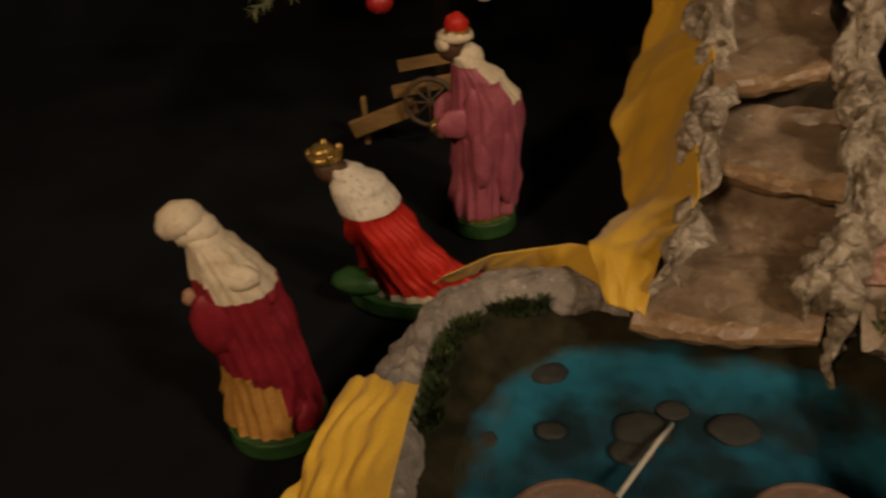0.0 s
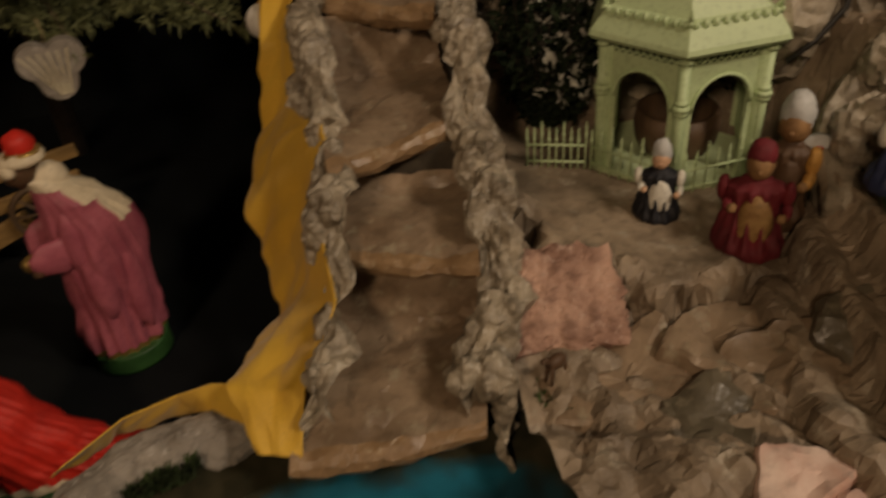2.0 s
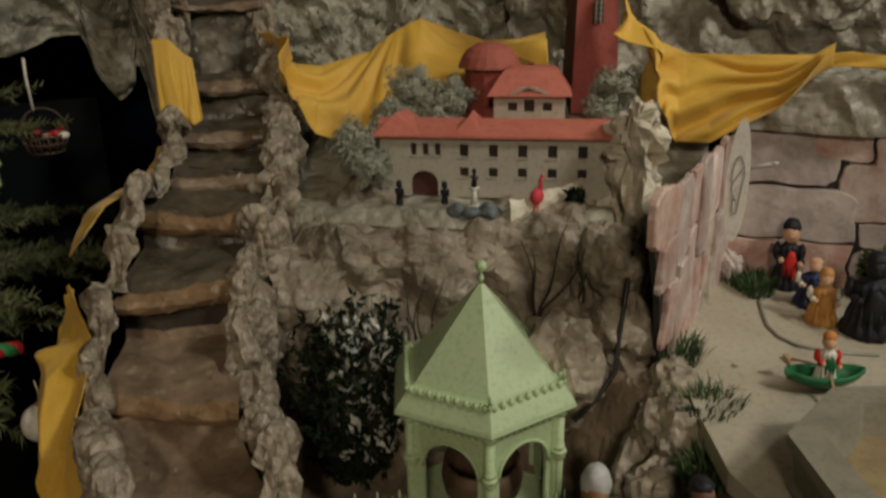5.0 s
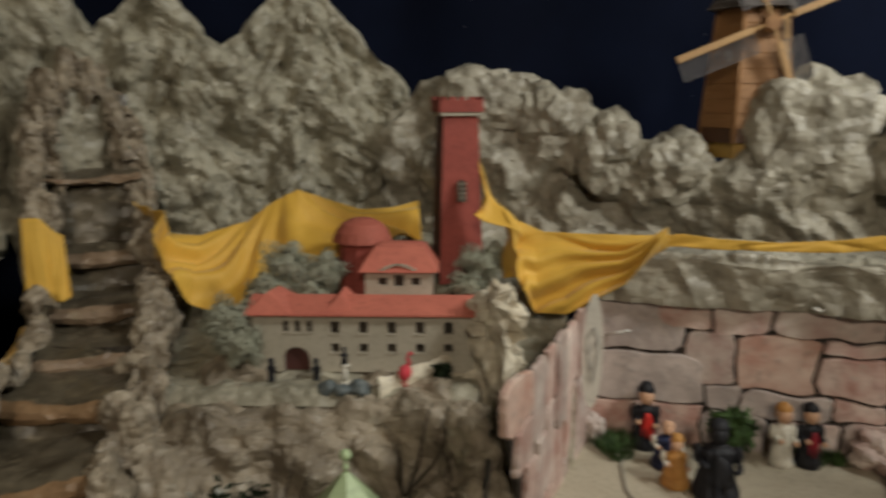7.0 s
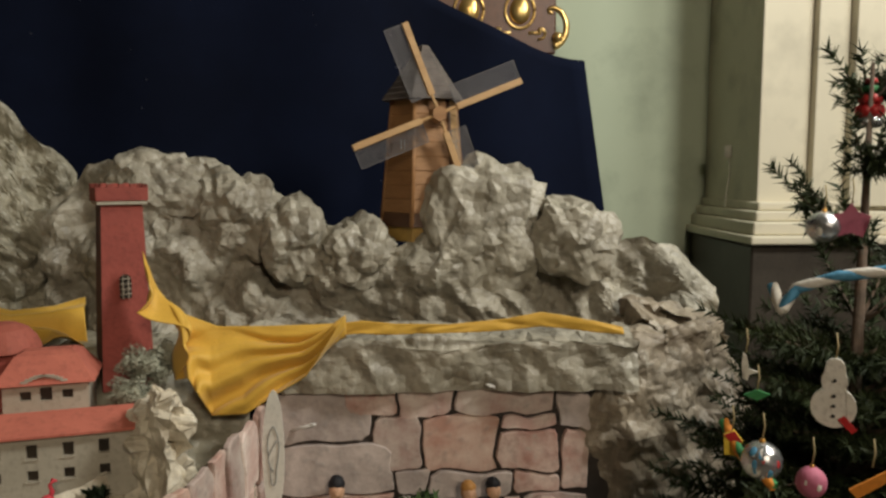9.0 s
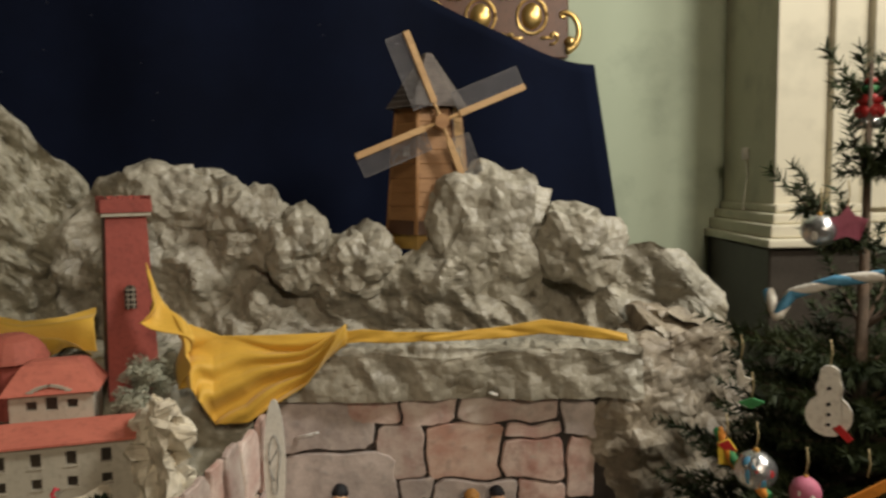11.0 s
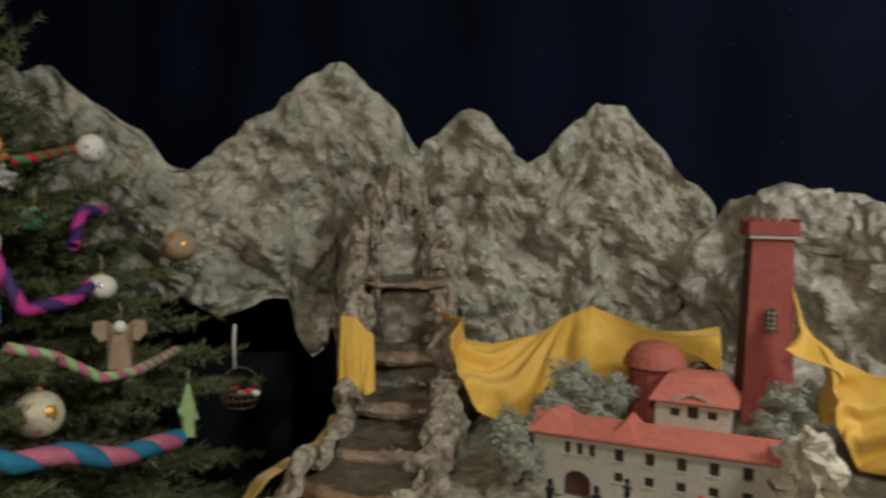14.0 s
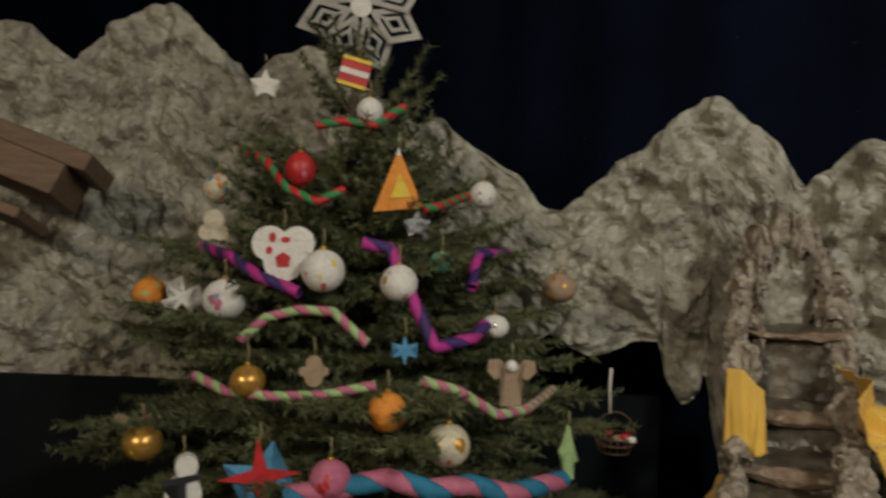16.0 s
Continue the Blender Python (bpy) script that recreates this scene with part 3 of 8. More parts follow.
def pond_floor():
    c = np.array([0.34, 0.50])
    n, mth = 90, 40
    ang = np.linspace(0, math.tau, n, endpoint=False)
    rad = 0.345 + 0.015 * np.sin(3 * ang + 1) + 0.02 * np.cos(2 * ang)
    verts, faces = [], []
    for i in range(n):
        for j in range(mth):
            f = j / (mth - 1)
            r = rad[i] * f
            z = 0.705 + 0.065 * max(0, (f - 0.66) / 0.34) ** 1.6 + 0.003 * f * math.sin(9 * f + 5 * ang[i])
            verts.append((c[0] + r * math.cos(ang[i]), c[1] + r * math.sin(ang[i]), z))
    for i in range(n):
        for j in range(mth - 1):
            a, b = i * mth + j, ((i + 1) % n) * mth + j
            faces.append((a, a + 1, b + 1, b))
    return in_thing(from_arrays("basin", verts, faces, M_POND, None, "blue painted basin with a muddy edge"), pond)


pond_floor()
m = bpy.data.materials.new("clear_water")
m.use_nodes = True
_b = m.node_tree.nodes["Principled BSDF"]
_b.inputs["Base Color"].default_value = (0.75, 0.9, 0.92, 1)
_b.inputs["Transmission Weight"].default_value, _b.inputs["Roughness"].default_value, _b.inputs["IOR"].default_value = 1.0, 0.03, 1.33
M_WATER = m
bm = bmesh.new()
bmesh.ops.create_circle(bm, cap_ends=True, segments=64, radius=0.335)
bmesh.ops.transform(bm, matrix=pose(0.34, 0.50, 0.722), verts=bm.verts)
_w = in_thing(part("water", bm, M_WATER, None, "still clear water", False), pond)
_w.visible_shadow = False


def pond_rim():
    n, k = 200, 26
    s = np.linspace(0, 1, n)
    outer, _ = polyline([(-0.02, 0.22), (-0.075, 0.36), (-0.080, 0.48), (-0.062, 0.58), (-0.035, 0.685), (0.005, 0.775), (0.075, 0.832), (0.16, 0.852), (0.29, 0.852)], s)
    inner, _ = polyline([(0.07, 0.22), (0.015, 0.36), (0.004, 0.48), (0.006, 0.59), (0.016, 0.675), (0.045, 0.735), (0.09, 0.775), (0.16, 0.792), (0.29, 0.80)], s)
    p = np.zeros((n, k, 3))
    for j in range(k):
        f = j / (k - 1)
        if f < 0.25:
            q, z = 0.0, 0.64 + 0.145 * f / 0.25
        elif f < 0.75:
            g = (f - 0.25) / 0.5
            q, z = g, 0.785 + 0.012 * math.sin(g * math.pi) - 0.008 * g
        else:
            g = (f - 0.75) / 0.25
            q, z = 1 + 0.25 * g, 0.777 - 0.055 * g
        xy = outer * (1 - q) + inner * q
        p[:, k - 1 - j, :2], p[:, k - 1 - j, 2] = xy, z
    return in_thing(sheet("rim", p, 71, M_GREYSTONE, None, "grey lumpy stone rim", 0.05, 0.014, 0.008), pond)


M_GREYSTONE = surface("grey_stone", (0.30, 0.265, 0.225), (0.17, 0.148, 0.122), 16, 0.75, 0, 0.5, 90, (0.46, 0.43, 0.39))
pond_rim()

M_WETSTONE = surface("wet_stone", (0.022, 0.018, 0.013), (0.012, 0.010, 0.007), 30, 0.75)
for sx, sy, sr in [(0.171, 0.696, 0.026), (0.083, 0.574, 0.019), (0.172, 0.590, 0.018), (0.285, 0.595, 0.034), (0.270, 0.560, 0.026), (0.40, 0.60, 0.030), (0.33, 0.63, 0.02)]:
    bm = bmesh.new()
    add_ball(bm, sr, Matrix.Diagonal((1.1, 0.9, 0.2, 1)), 18, 9)
    for v in bm.verts:
        v.co *= 1 + 0.16 * noise.noise(v.co * 60 + Vector((sx * 90, 0, 0)))
    ob = part("pebble", bm, M_WETSTONE)
    ob.location = (sx, sy, 0.710)
    tagged(ob, "dark wet stone lying in the pond", "stone", "stones in the pond")

M_TERRA = surface("terracotta", (0.15, 0.085, 0.055), (0.09, 0.055, 0.036), 14, 0.6, 0, 0.25, 80, (0.24, 0.15, 0.10))
for px, py, r in [(0.185, 0.395, 0.075), (0.43, 0.405, 0.070)]:
    bm = bmesh.new()
    rings = [(0.62, 0), (0.8, 0.02), (0.98, 0.05), (1.0, 0.065), (0.93, 0.072), (0.85, 0.068), (0.8, 0.045), (0.0, 0.043)]
    prev = None
    for q, h in rings:
        ring = [bm.verts.new((q * r * math.cos(a * math.tau / 28), q * r * math.sin(a * math.tau / 28), h)) for a in range(28)] if q else [bm.verts.new((0, 0, h))]
        if prev:
            for a in range(28):
                if len(ring) == 1:
                    bm.faces.new((prev[a], prev[(a + 1) % 28], ring[0]))
                else:
                    bm.faces.new((prev[a], prev[(a + 1) % 28], ring[(a + 1) % 28], ring[a]))
        prev = ring
    ob = part("clay_dish", bm, M_TERRA)
    ob.location = (px, py, 0.705)
    tagged(ob, "reddish-brown round clay dish standing in the pond", "dish", "clay dishes in the pond")

M_TUBE = surface("clear_hose", (0.55, 0.53, 0.45), (0.5, 0.48, 0.4), 10, 0.2)
bm = bmesh.new()
add_tube(bm, [(0.324, 0.602, 0.718), (0.30, 0.56, 0.735), (0.27, 0.51, 0.745), (0.235, 0.45, 0.76), (0.20, 0.37, 0.775), (0.17, 0.22, 0.79)], 0.0035)
tagged(part("pump_hose", bm, M_TUBE), "thin pale hose lying across the pond", "hose")
M_WIRE = surface("grey_wire", (0.30, 0.28, 0.23), (0.25, 0.23, 0.19), 10, 0.4)
bm = bmesh.new()
add_tube(bm, [(0.60, 0.70, 0.755), (0.655, 0.63, 0.765), (0.70, 0.56, 0.80), (0.74, 0.48, 0.815)], 0.0012, 6)
tagged(part("pump_cable", bm, M_WIRE), "thin grey cable running from the pond over rocks", "cable")

M_CABLE = surface("black_cable", (0.018, 0.016, 0.014), (0.012, 0.011, 0.010), 20, 0.5)
bm = bmesh.new()
add_tube(bm, [(1.215, 0.985, 1.30), (1.185, 0.965, 1.235), (1.165, 0.955, 1.175), (1.150, 0.945, 1.120), (1.120, 0.955, 1.075), (1.085, 0.965, 1.045)], 0.0042, 8)
tagged(part("black_cable", bm, M_CABLE), "thin black cable hanging down over the cliff rocks", "cable")

# moss along the inner rim
M_MOSS = surface("moss", (0.045, 0.075, 0.018), (0.022, 0.040, 0.010), 40, 0.9, 0, 0.3, 200)


def tuft(name, at, r, h, n, mat, label, category, seed, width=0.0016, lay=0.5):
    """Many thin blades that spread from one foot."""
    rng = np.random.RandomState(seed)
    verts, faces = [], []
    for _ in range(n):
        ang, d = rng.rand() * math.tau, r * math.sqrt(rng.rand())
        bx, by = d * math.cos(ang), d * math.sin(ang)
        hh = h * (0.5 + 0.7 * rng.rand())
        a2 = ang + rng.randn() * 0.7
        tx, ty = bx + lay * hh * math.cos(a2), by + lay * hh * math.sin(a2)
        sx, sy = -math.sin(a2) * width, math.cos(a2) * width
        k = len(verts)
        verts += [(bx - sx, by - sy, -0.004), (bx + sx, by + sy, -0.004), ((bx + tx) / 2 + sx, (by + ty) / 2 + sy, hh * 0.65), ((bx + tx) / 2 - sx, (by + ty) / 2 - sy, hh * 0.65), (tx, ty, hh)]
        faces += [(k, k + 1, k + 2, k + 3), (k + 3, k + 2, k + 4)]
    ob = from_arrays(name, verts, faces, mat, smooth=False)
    ob.location = at
    return tagged(ob, label, category, kind="stuff")


for k, (x, y) in enumerate([(0.028, 0.69), (0.040, 0.72), (0.055, 0.735), (0.105, 0.778), (0.13, 0.782), (0.15, 0.785), (0.02, 0.66), (0.018, 0.60), (0.016, 0.56)]):
    tuft("moss", (x, y, 0.766), 0.024, 0.014, 260, M_MOSS, "dark green moss on the pond rim", "moss", 90 + k)


# ---------------------------------------------------------------- yellow cloths
def cloth(name, top, bottom, seed, label, folds=9, depth=0.02, nu=160, nv=50, crease=0.012, style="hang", s0=0.5):
    """Draped cloth between an upper and a lower line: hanging pleats, a fan of folds from one high point, or a swag."""
    s = np.linspace(0, 1, nu)
    a, length = polyline(top, s)
    b, _ = polyline(bottom, s)
    span = (b - a)
    tan = np.gradient(a, axis=0)
    nrm = np.cross(tan, span)
    nrm /= np.linalg.norm(nrm, axis=1, keepdims=True) + 1e-9
    S, F = np.meshgrid(s, np.linspace(0, 1, nv), indexing="ij")
    if style == "fan":
        ph = folds * 2.2 * np.arctan2(S - s0, 0.10 + 0.5 * F)
    elif style == "swag":
        w = smooth(0.2, 0.7, S)
        ph = folds * math.tau * (1.3 * S * (1 - w) + w * (0.95 * F + 0.25 * S))
    elif style == "along":
        ph = folds * math.tau * F + 2.0 * S
    else:
        ph = folds * math.tau * S
    ph = ph + 1.3 * np.sin(seed + 6 * S + 1.7 * F) + 0.5 * np.sin(3 * seed + 15 * S - 4 * F)
    env = 0.55 + 0.45 * np.sin(5.3 * S + seed) * np.sin(3.1 * F + 2 * seed)
    wav = depth * env * (1 - 2 * np.abs(np.sin(ph / 2)) ** 0.75) + 0.28 * depth * np.sin(2.3 * ph + 2 * F + seed)
    U, V = S * length, F * np.linalg.norm(span, axis=1).mean()
    wav = (0.08 + 0.92 * smooth(0, 0.5, F)) * wav
    wav += (0.2 + 0.8 * F) * crease * (1.1 * creased(U, V, 0.07, seed) + 0.45 * creased(U, V, 0.03, seed + 3))
    p = a[:, None, :] + span[:, None, :] * F[..., None] + nrm[:, None, :] * wav[..., None]
    ob = from_arrays(name, p.reshape(-1, 3), grid_faces(nu, nv), M_YELLOW)
    mod = ob.modifiers.new("thickness", "SOLIDIFY")
    mod.thickness = 0.0015
    return tagged(ob, label, "cloth", "yellow cloths")


# beside the cascade, down to the pond
cloth("yellow_cloth", [(0.295, 0.711, 0.807), (0.316, 0.765, 0.859), (0.376, 0.842, 0.915), (0.381, 0.912, 0.957), (0.415, 1.008, 1.020), (0.421, 1.146, 1.103), (0.410, 1.223, 1.144), (0.468, 1.336, 1.212), (0.472, 1.350, 1.220), (0.465, 1.450, 1.270)],
      [(0.250, 0.738, 0.803), (0.233, 0.818, 0.841), (0.294, 0.990, 0.795), (0.293, 1.080, 0.820), (0.296, 1.160, 0.875), (0.352, 1.270, 0.965), (0.375, 1.274, 1.084), (0.421, 1.430, 1.178), (0.434, 1.424, 1.174), (0.462, 1.507, 1.234)], 2,
      "yellow cloth hanging down beside the cascade", 2.2, 0.014, 190, 60, 0.030)
cloth("yellow_cloth", [(0.02, 0.805, 0.800), (0.09, 0.862, 0.800), (0.16, 0.872, 0.806), (0.205, 0.855, 0.825), (0.25, 0.822, 0.838), (0.30, 0.78, 0.84)],
      [(0.0, 0.825, 0.77), (0.085, 0.888, 0.755), (0.17, 0.89, 0.75), (0.20, 0.835, 0.798), (0.24, 0.79, 0.80), (0.275, 0.75, 0.79)], 4, "yellow cloth strip lying round the pond rim", 4, 0.004, 100, 20, 0.006)
cloth("yellow_cloth", [(0.012, 0.565, 0.812), (0.010, 0.52, 0.826), (0.008, 0.47, 0.832), (0.006, 0.41, 0.84), (0.006, 0.34, 0.845)],
      [(-0.070, 0.572, 0.825), (-0.085, 0.52, 0.825), (-0.098, 0.46, 0.815), (-0.118, 0.40, 0.79), (-0.125, 0.32, 0.775)], 7, "yellow cloth laid over the pond rim", 2, 0.009, 90, 60, 0.012, "along")
# behind the convent
cloth("yellow_cloth", [(0.997, 1.925, 1.607), (1.033, 1.909, 1.549), (1.070, 1.893, 1.527), (1.125, 1.869, 1.518), (1.224, 1.826, 1.547), (1.286, 1.799, 1.594), (1.339, 1.776, 1.618), (1.413, 1.743, 1.587), (1.478, 1.715, 1.561), (1.557, 1.680, 1.563), (1.616, 1.654, 1.577)],
      [(0.982, 1.771, 1.549), (0.993, 1.766, 1.448), (1.038, 1.746, 1.389), (1.095, 1.721, 1.356), (1.164, 1.691, 1.386), (1.222, 1.666, 1.410), (1.280, 1.640, 1.441), (1.339, 1.615, 1.466), (1.399, 1.589, 1.491), (1.471, 1.557, 1.502), (1.526, 1.533, 1.501)], 11,
      "yellow cloth draped behind the convent", 4.0, 0.034, 240, 60, 0.012, "fan", 0.52)
cloth("yellow_cloth", [(0.745, 1.86, 1.60), (0.775, 1.845, 1.60), (0.80, 1.84, 1.57), (0.815, 1.835, 1.56)], [(0.735, 1.83, 1.44), (0.765, 1.81, 1.43), (0.795, 1.80, 1.43), (0.81, 1.795, 1.44)], 13,
      "yellow cloth hanging beside the upper cascade", 2, 0.006, 40, 30, 0.006)
cloth("yellow_cloth", [(0.506, 1.468, 1.343), (0.549, 1.519, 1.367), (0.606, 1.573, 1.373), (0.664, 1.646, 1.381), (0.730, 1.720, 1.413)], [(0.481, 1.510, 1.296), (0.520, 1.580, 1.340), (0.589, 1.636, 1.361), (0.652, 1.697, 1.363), (0.714, 1.774, 1.404)], 19,
      "yellow cloth strip along the cascade's shoulder", 3, 0.005, 80, 20, 0.006)
# over the niche
cloth("yellow_cloth", [(1.494, 1.308, 1.711), (1.508, 1.288, 1.638), (1.524, 1.264, 1.597), (1.571, 1.194, 1.564), (1.626, 1.112, 1.562), (1.675, 1.038, 1.562), (1.710, 0.987, 1.565)],
      [(1.461, 1.250, 1.615), (1.474, 1.231, 1.566), (1.496, 1.198, 1.473), (1.520, 1.163, 1.403), (1.555, 1.110, 1.406), (1.619, 1.015, 1.472), (1.661, 0.953, 1.559)], 23,
      "yellow cloth draped over the corner of the niche", 2.3, 0.034, 190, 60, 0.012, "swag")
cloth("yellow_cloth", [(1.684, 1.002, 1.566), (1.715, 0.956, 1.573), (1.752, 0.901, 1.566), (1.814, 0.809, 1.563), (1.877, 0.715, 1.573), (1.915, 0.659, 1.585), (1.940, 0.621, 1.578), (1.978, 0.565, 1.565), (2.009, 0.519, 1.552)],
      [(1.684, 1.003, 1.541), (1.715, 0.957, 1.547), (1.752, 0.901, 1.544), (1.814, 0.809, 1.546), (1.877, 0.715, 1.549), (1.915, 0.659, 1.556), (1.940, 0.621, 1.551), (1.978, 0.565, 1.542), (2.010, 0.517, 1.537)], 29, "yellow cloth strip along the top of the niche", 3, 0.004, 120, 14, 0.008)

# cloths behind and below
def backdrop():
    """A hung navy cloth, its upper edge sagging towards its free corner."""
    nu, nv = 180, 60
    p = np.zeros((nu, nv, 3))
    A, d = np.array([2.86, 0.90]), np.array([-0.707, 0.707])
    for i in range(nu):
        f = i / (nu - 1)
        xy = A + d * (8.0 * f)
        top = 2.215 + 1.6 * min(1, f / 0.27) ** 1.5 if f < 0.27 else 3.8
        for j in range(nv):
            g = j / (nv - 1)
            z = 0.3 + (top - 0.3) * g
            xy = A + d * (8.0 * f) - d * (0.17 * (2.215 - z)) * (1 - f) ** 18
            wav = 0.018 * math.sin(f * 110 + 0.6 * math.sin(f * 30)) * (0.4 + 0.6 * g)
            p[i, j] = (xy[0] + 0.707 * wav, xy[1] + 0.707 * wav, z)
    ob = from_arrays("backdrop_cloth", p.reshape(-1, 3), grid_faces(nu, nv), M_NAVY)
    ob.modifiers.new("thickness", "SOLIDIFY").thickness = 0.003
    return tagged(ob, "dark navy cloth hung behind the mountains", "backdrop", kind="structure")


backdrop()
M_GLITTER = surface("glitter", (0.9, 0.9, 0.95), (0.8, 0.8, 0.9), 5, 0.3, 1.0, 0)
rng = np.random.RandomState(4)
verts, faces = [], []
for _ in range(90):
    f, z = 0.03 + 0.40 * rng.rand(), 1.75 + 1.1 * rng.rand()
    if z > 2.1 + 1.5 * (f / 0.27) ** 1.5:
        continue
    c = np.array([2.84 - 0.707 * 8.0 * f - 0.02, 0.88 + 0.707 * 8.0 * f - 0.02, z])
    k, r = len(verts), 0.0016 + 0.0016 * rng.rand()
    for o in ((r, -r, 0), (0, 0, r), (-r, r, 0), (0, 0, -r), (-r, -r, 0)):
        verts.append(c + np.array(o))
    faces += [(k, k + 1, k + 4), (k + 1, k + 2, k + 4), (k + 2, k + 3, k + 4), (k + 3, k, k + 4)]
tagged(from_arrays("glitter_stars", verts, faces, M_GLITTER, smooth=False), "tiny glitter stars on the navy cloth", "glitter", kind="stuff")


def table_drape():
    n = 70
    xs, ys = np.linspace(-1.9, 0.42, n), np.linspace(0.0, 2.35, n)
    X, Y = np.meshgrid(xs, ys, indexing="ij")
    Z = 0.652 + 0.004 * creased(X, Y, 0.12, 3) + 0.002 * creased(X, Y, 0.05, 5)
    ob = from_arrays("table_cloth", np.stack([X, Y, Z], -1).reshape(-1, 3), grid_faces(n, n), M_BLACK)
    ob.modifiers.new("thickness", "SOLIDIFY").thickness = 0.004
    return tagged(ob, "black cloth over the low table", "cloth", kind="structure")


table_drape()
plane_box("table_under", "dark wooden table below the display", "table", (5.2, 2.6, 0.06), pose(0.6, 1.3, 0.58), M_DARKBROWN)
plane_box("cave_cloth", "black cloth closing the cave behind the figures", "cloth", (2.4, 0.03, 1.05), pose(-0.5, 2.30, 0.915), M_BLACK)

# ---------------------------------------------------------------- gazebo
def ngon(n, r, turn):
    return [(r * math.cos(turn + k * math.tau / n), r * math.sin(turn + k * math.tau / n)) for k in range(n)]


GZ = Vector((0.990, 1.082, 0.862))
TURN_G = math.atan2(0.21 - GZ.y, 0.34 - GZ.x) + radians(5)
gazebo = thing("gazebo", "mint-green hexagonal toy gazebo with a pointed roof", "gazebo", GZ)


def gazebo_parts():
    r = 0.126
    corners = ngon(6, r, TURN_G)
    bm = bmesh.new()
    add_prism(bm, ngon(6, 0.142, TURN_G), -0.02, 0.006)
    part("floor", bm, M_GREEN, gazebo, smooth=False)
    for x, y in corners:
        bm = bmesh.new()
        a = math.atan2(y, x)
        m = pose(x, y, 0, 0, 0, math.degrees(a))
        add_box(bm, (0.014, 0.018, 0.226), m @ pose(0, 0, 0.113), 0.002)
        add_cyl(bm, 0.008, 0.008, 0.21, m @ pose(0.008, 0, 0), 12)
        for z, q in ((0.006, 0.011), (0.132, 0.0115), (0.140, 0.0135), (0.148, 0.0105), (0.21, 0.0115)):
            add_cyl(bm, q, q * 0.9, 0.007, m @ pose(0.008, 0, z), 14)
        part("post", bm, M_MINTTRIM, gazebo)
    # arched side panels
    for k in range(6):
        p, q = Vector((*corners[k], 0)), Vector((*corners[(k + 1) % 6], 0))
        mid, d = (p + q) / 2, (q - p)
        w = d.length - 0.012
        m = Matrix.Translation(mid) @ Matrix.Rotation(math.atan2(d.y, d.x), 4, "Z")
        bm = bmesh.new()
        n = 18
        rad = w * 0.40
        zc = 0.132
        front, back = [], []
        inner = [(-rad, 0.0)] + [(-rad * math.cos(t), zc + rad * math.sin(t) * 1.05) for t in np.linspace(0, math.pi, n)] + [(rad, 0.0)]
        outer = [(-w / 2, 0.0)] + [(-w / 2 + w * i / (n - 1), 0.226) for i in range(n)] + [(w / 2, 0.0)]
        for yy, store in ((-0.003, front), (0.003, back)):
            for (ix, iz), (ox, oz) in zip(inner, outer):
                store.append((bm.verts.new(m @ Vector((ix, yy, iz))), bm.verts.new(m @ Vector((ox, yy, oz)))))
        for i in range(len(inner) - 1):
            bm.faces.new((front[i][0], front[i + 1][0], front[i + 1][1], front[i][1]))
            bm.faces.new((back[i][1], back[i + 1][1], back[i + 1][0], back[i][0]))
            bm.faces.new((front[i][0], back[i][0], back[i + 1][0], front[i + 1][0]))
        panel = part("arch_panel", bm, M_GREEN, gazebo, smooth=False)
        bm = bmesh.new()
        pts = [(m @ Vector((-rad * 1.06 * math.cos(t), -0.005, zc + rad * 1.1 * math.sin(t)))) for t in np.linspace(0, math.pi, 16)]
        add_tube(bm, pts, 0.0028, 6)
        part("arch_moulding", bm, M_MINTTRIM, panel)
        # frieze: solid strip coloured as shade in the gaps, with a row of crossed bars
        bm = bmesh.new()
        add_box(bm, (w * 0.86, 0.002, 0.014), m @ pose(0, -0.0045, 0.211))
        frieze = part("frieze", bm, M_SLOT, panel, "dark strip coloured as the shade in the frieze's gaps", False)
        bm = bmesh.new()
        for i in range(9):
            x = -w * 0.40 + w * 0.80 * i / 8
            for tilt in (40, -40):
                add_box(bm, (0.002, 0.0022, 0.018), m @ pose(x, -0.0066, 0.211, 0, tilt, 0))
        part("frieze_lattice", bm, M_MINTTRIM, panel, smooth=False)
    # roof: vertical band, flared eave and pyramid
    bm = bmesh.new()
    levels = [(0.136, 0.224), (0.154, 0.222), (0.161, 0.229), (0.158, 0.236), (0.137, 0.262), (0.128, 0.266), (0.124, 0.268), (0.006, 0.402), (0.0, 0.404)]
    rings = [[bm.verts.new((x, y, z)) for x, y in ngon(6, max(q, 0.001), TURN_G)] for q, z in levels]
    for a, b in zip(rings, rings[1:]):
        for k in range(6):
            bm.faces.new((a[k], a[(k + 1) % 6], b[(k + 1) % 6], b[k]))
    bm.faces.new(rings[0][::-1]), bm.faces.new(rings[-1])
    roof = part("roof", bm, M_GREEN, gazebo, "six-sided mint-green roof", False)
    # cresting along the eave
    for k in range(6):
        p, q = Vector((*ngon(6, 0.138, TURN_G)[k], 0.264)), Vector((*ngon(6, 0.138, TURN_G)[(k + 1) % 6], 0.264))
        for i in range(9):
            c = p.lerp(q, (i + 0.5) / 9)
            bm = bmesh.new()
            add_ball(bm, 0.0052, Matrix.Translation(c) @ Matrix.Diagonal((1, 1, 1.25, 1)), 8, 6)
            add_tube(bm, [c + Vector((0, 0, -0.006)), c + (q - p).normalized() * 0.006 + Vector((0, 0, 0.001)), c + (q - p).normalized() * 0.008 + Vector((0, 0, 0.007))], 0.0012, 5)
            part("cresting_bead", bm, M_MINTTRIM, roof)
        bm = bmesh.new()
        c = p
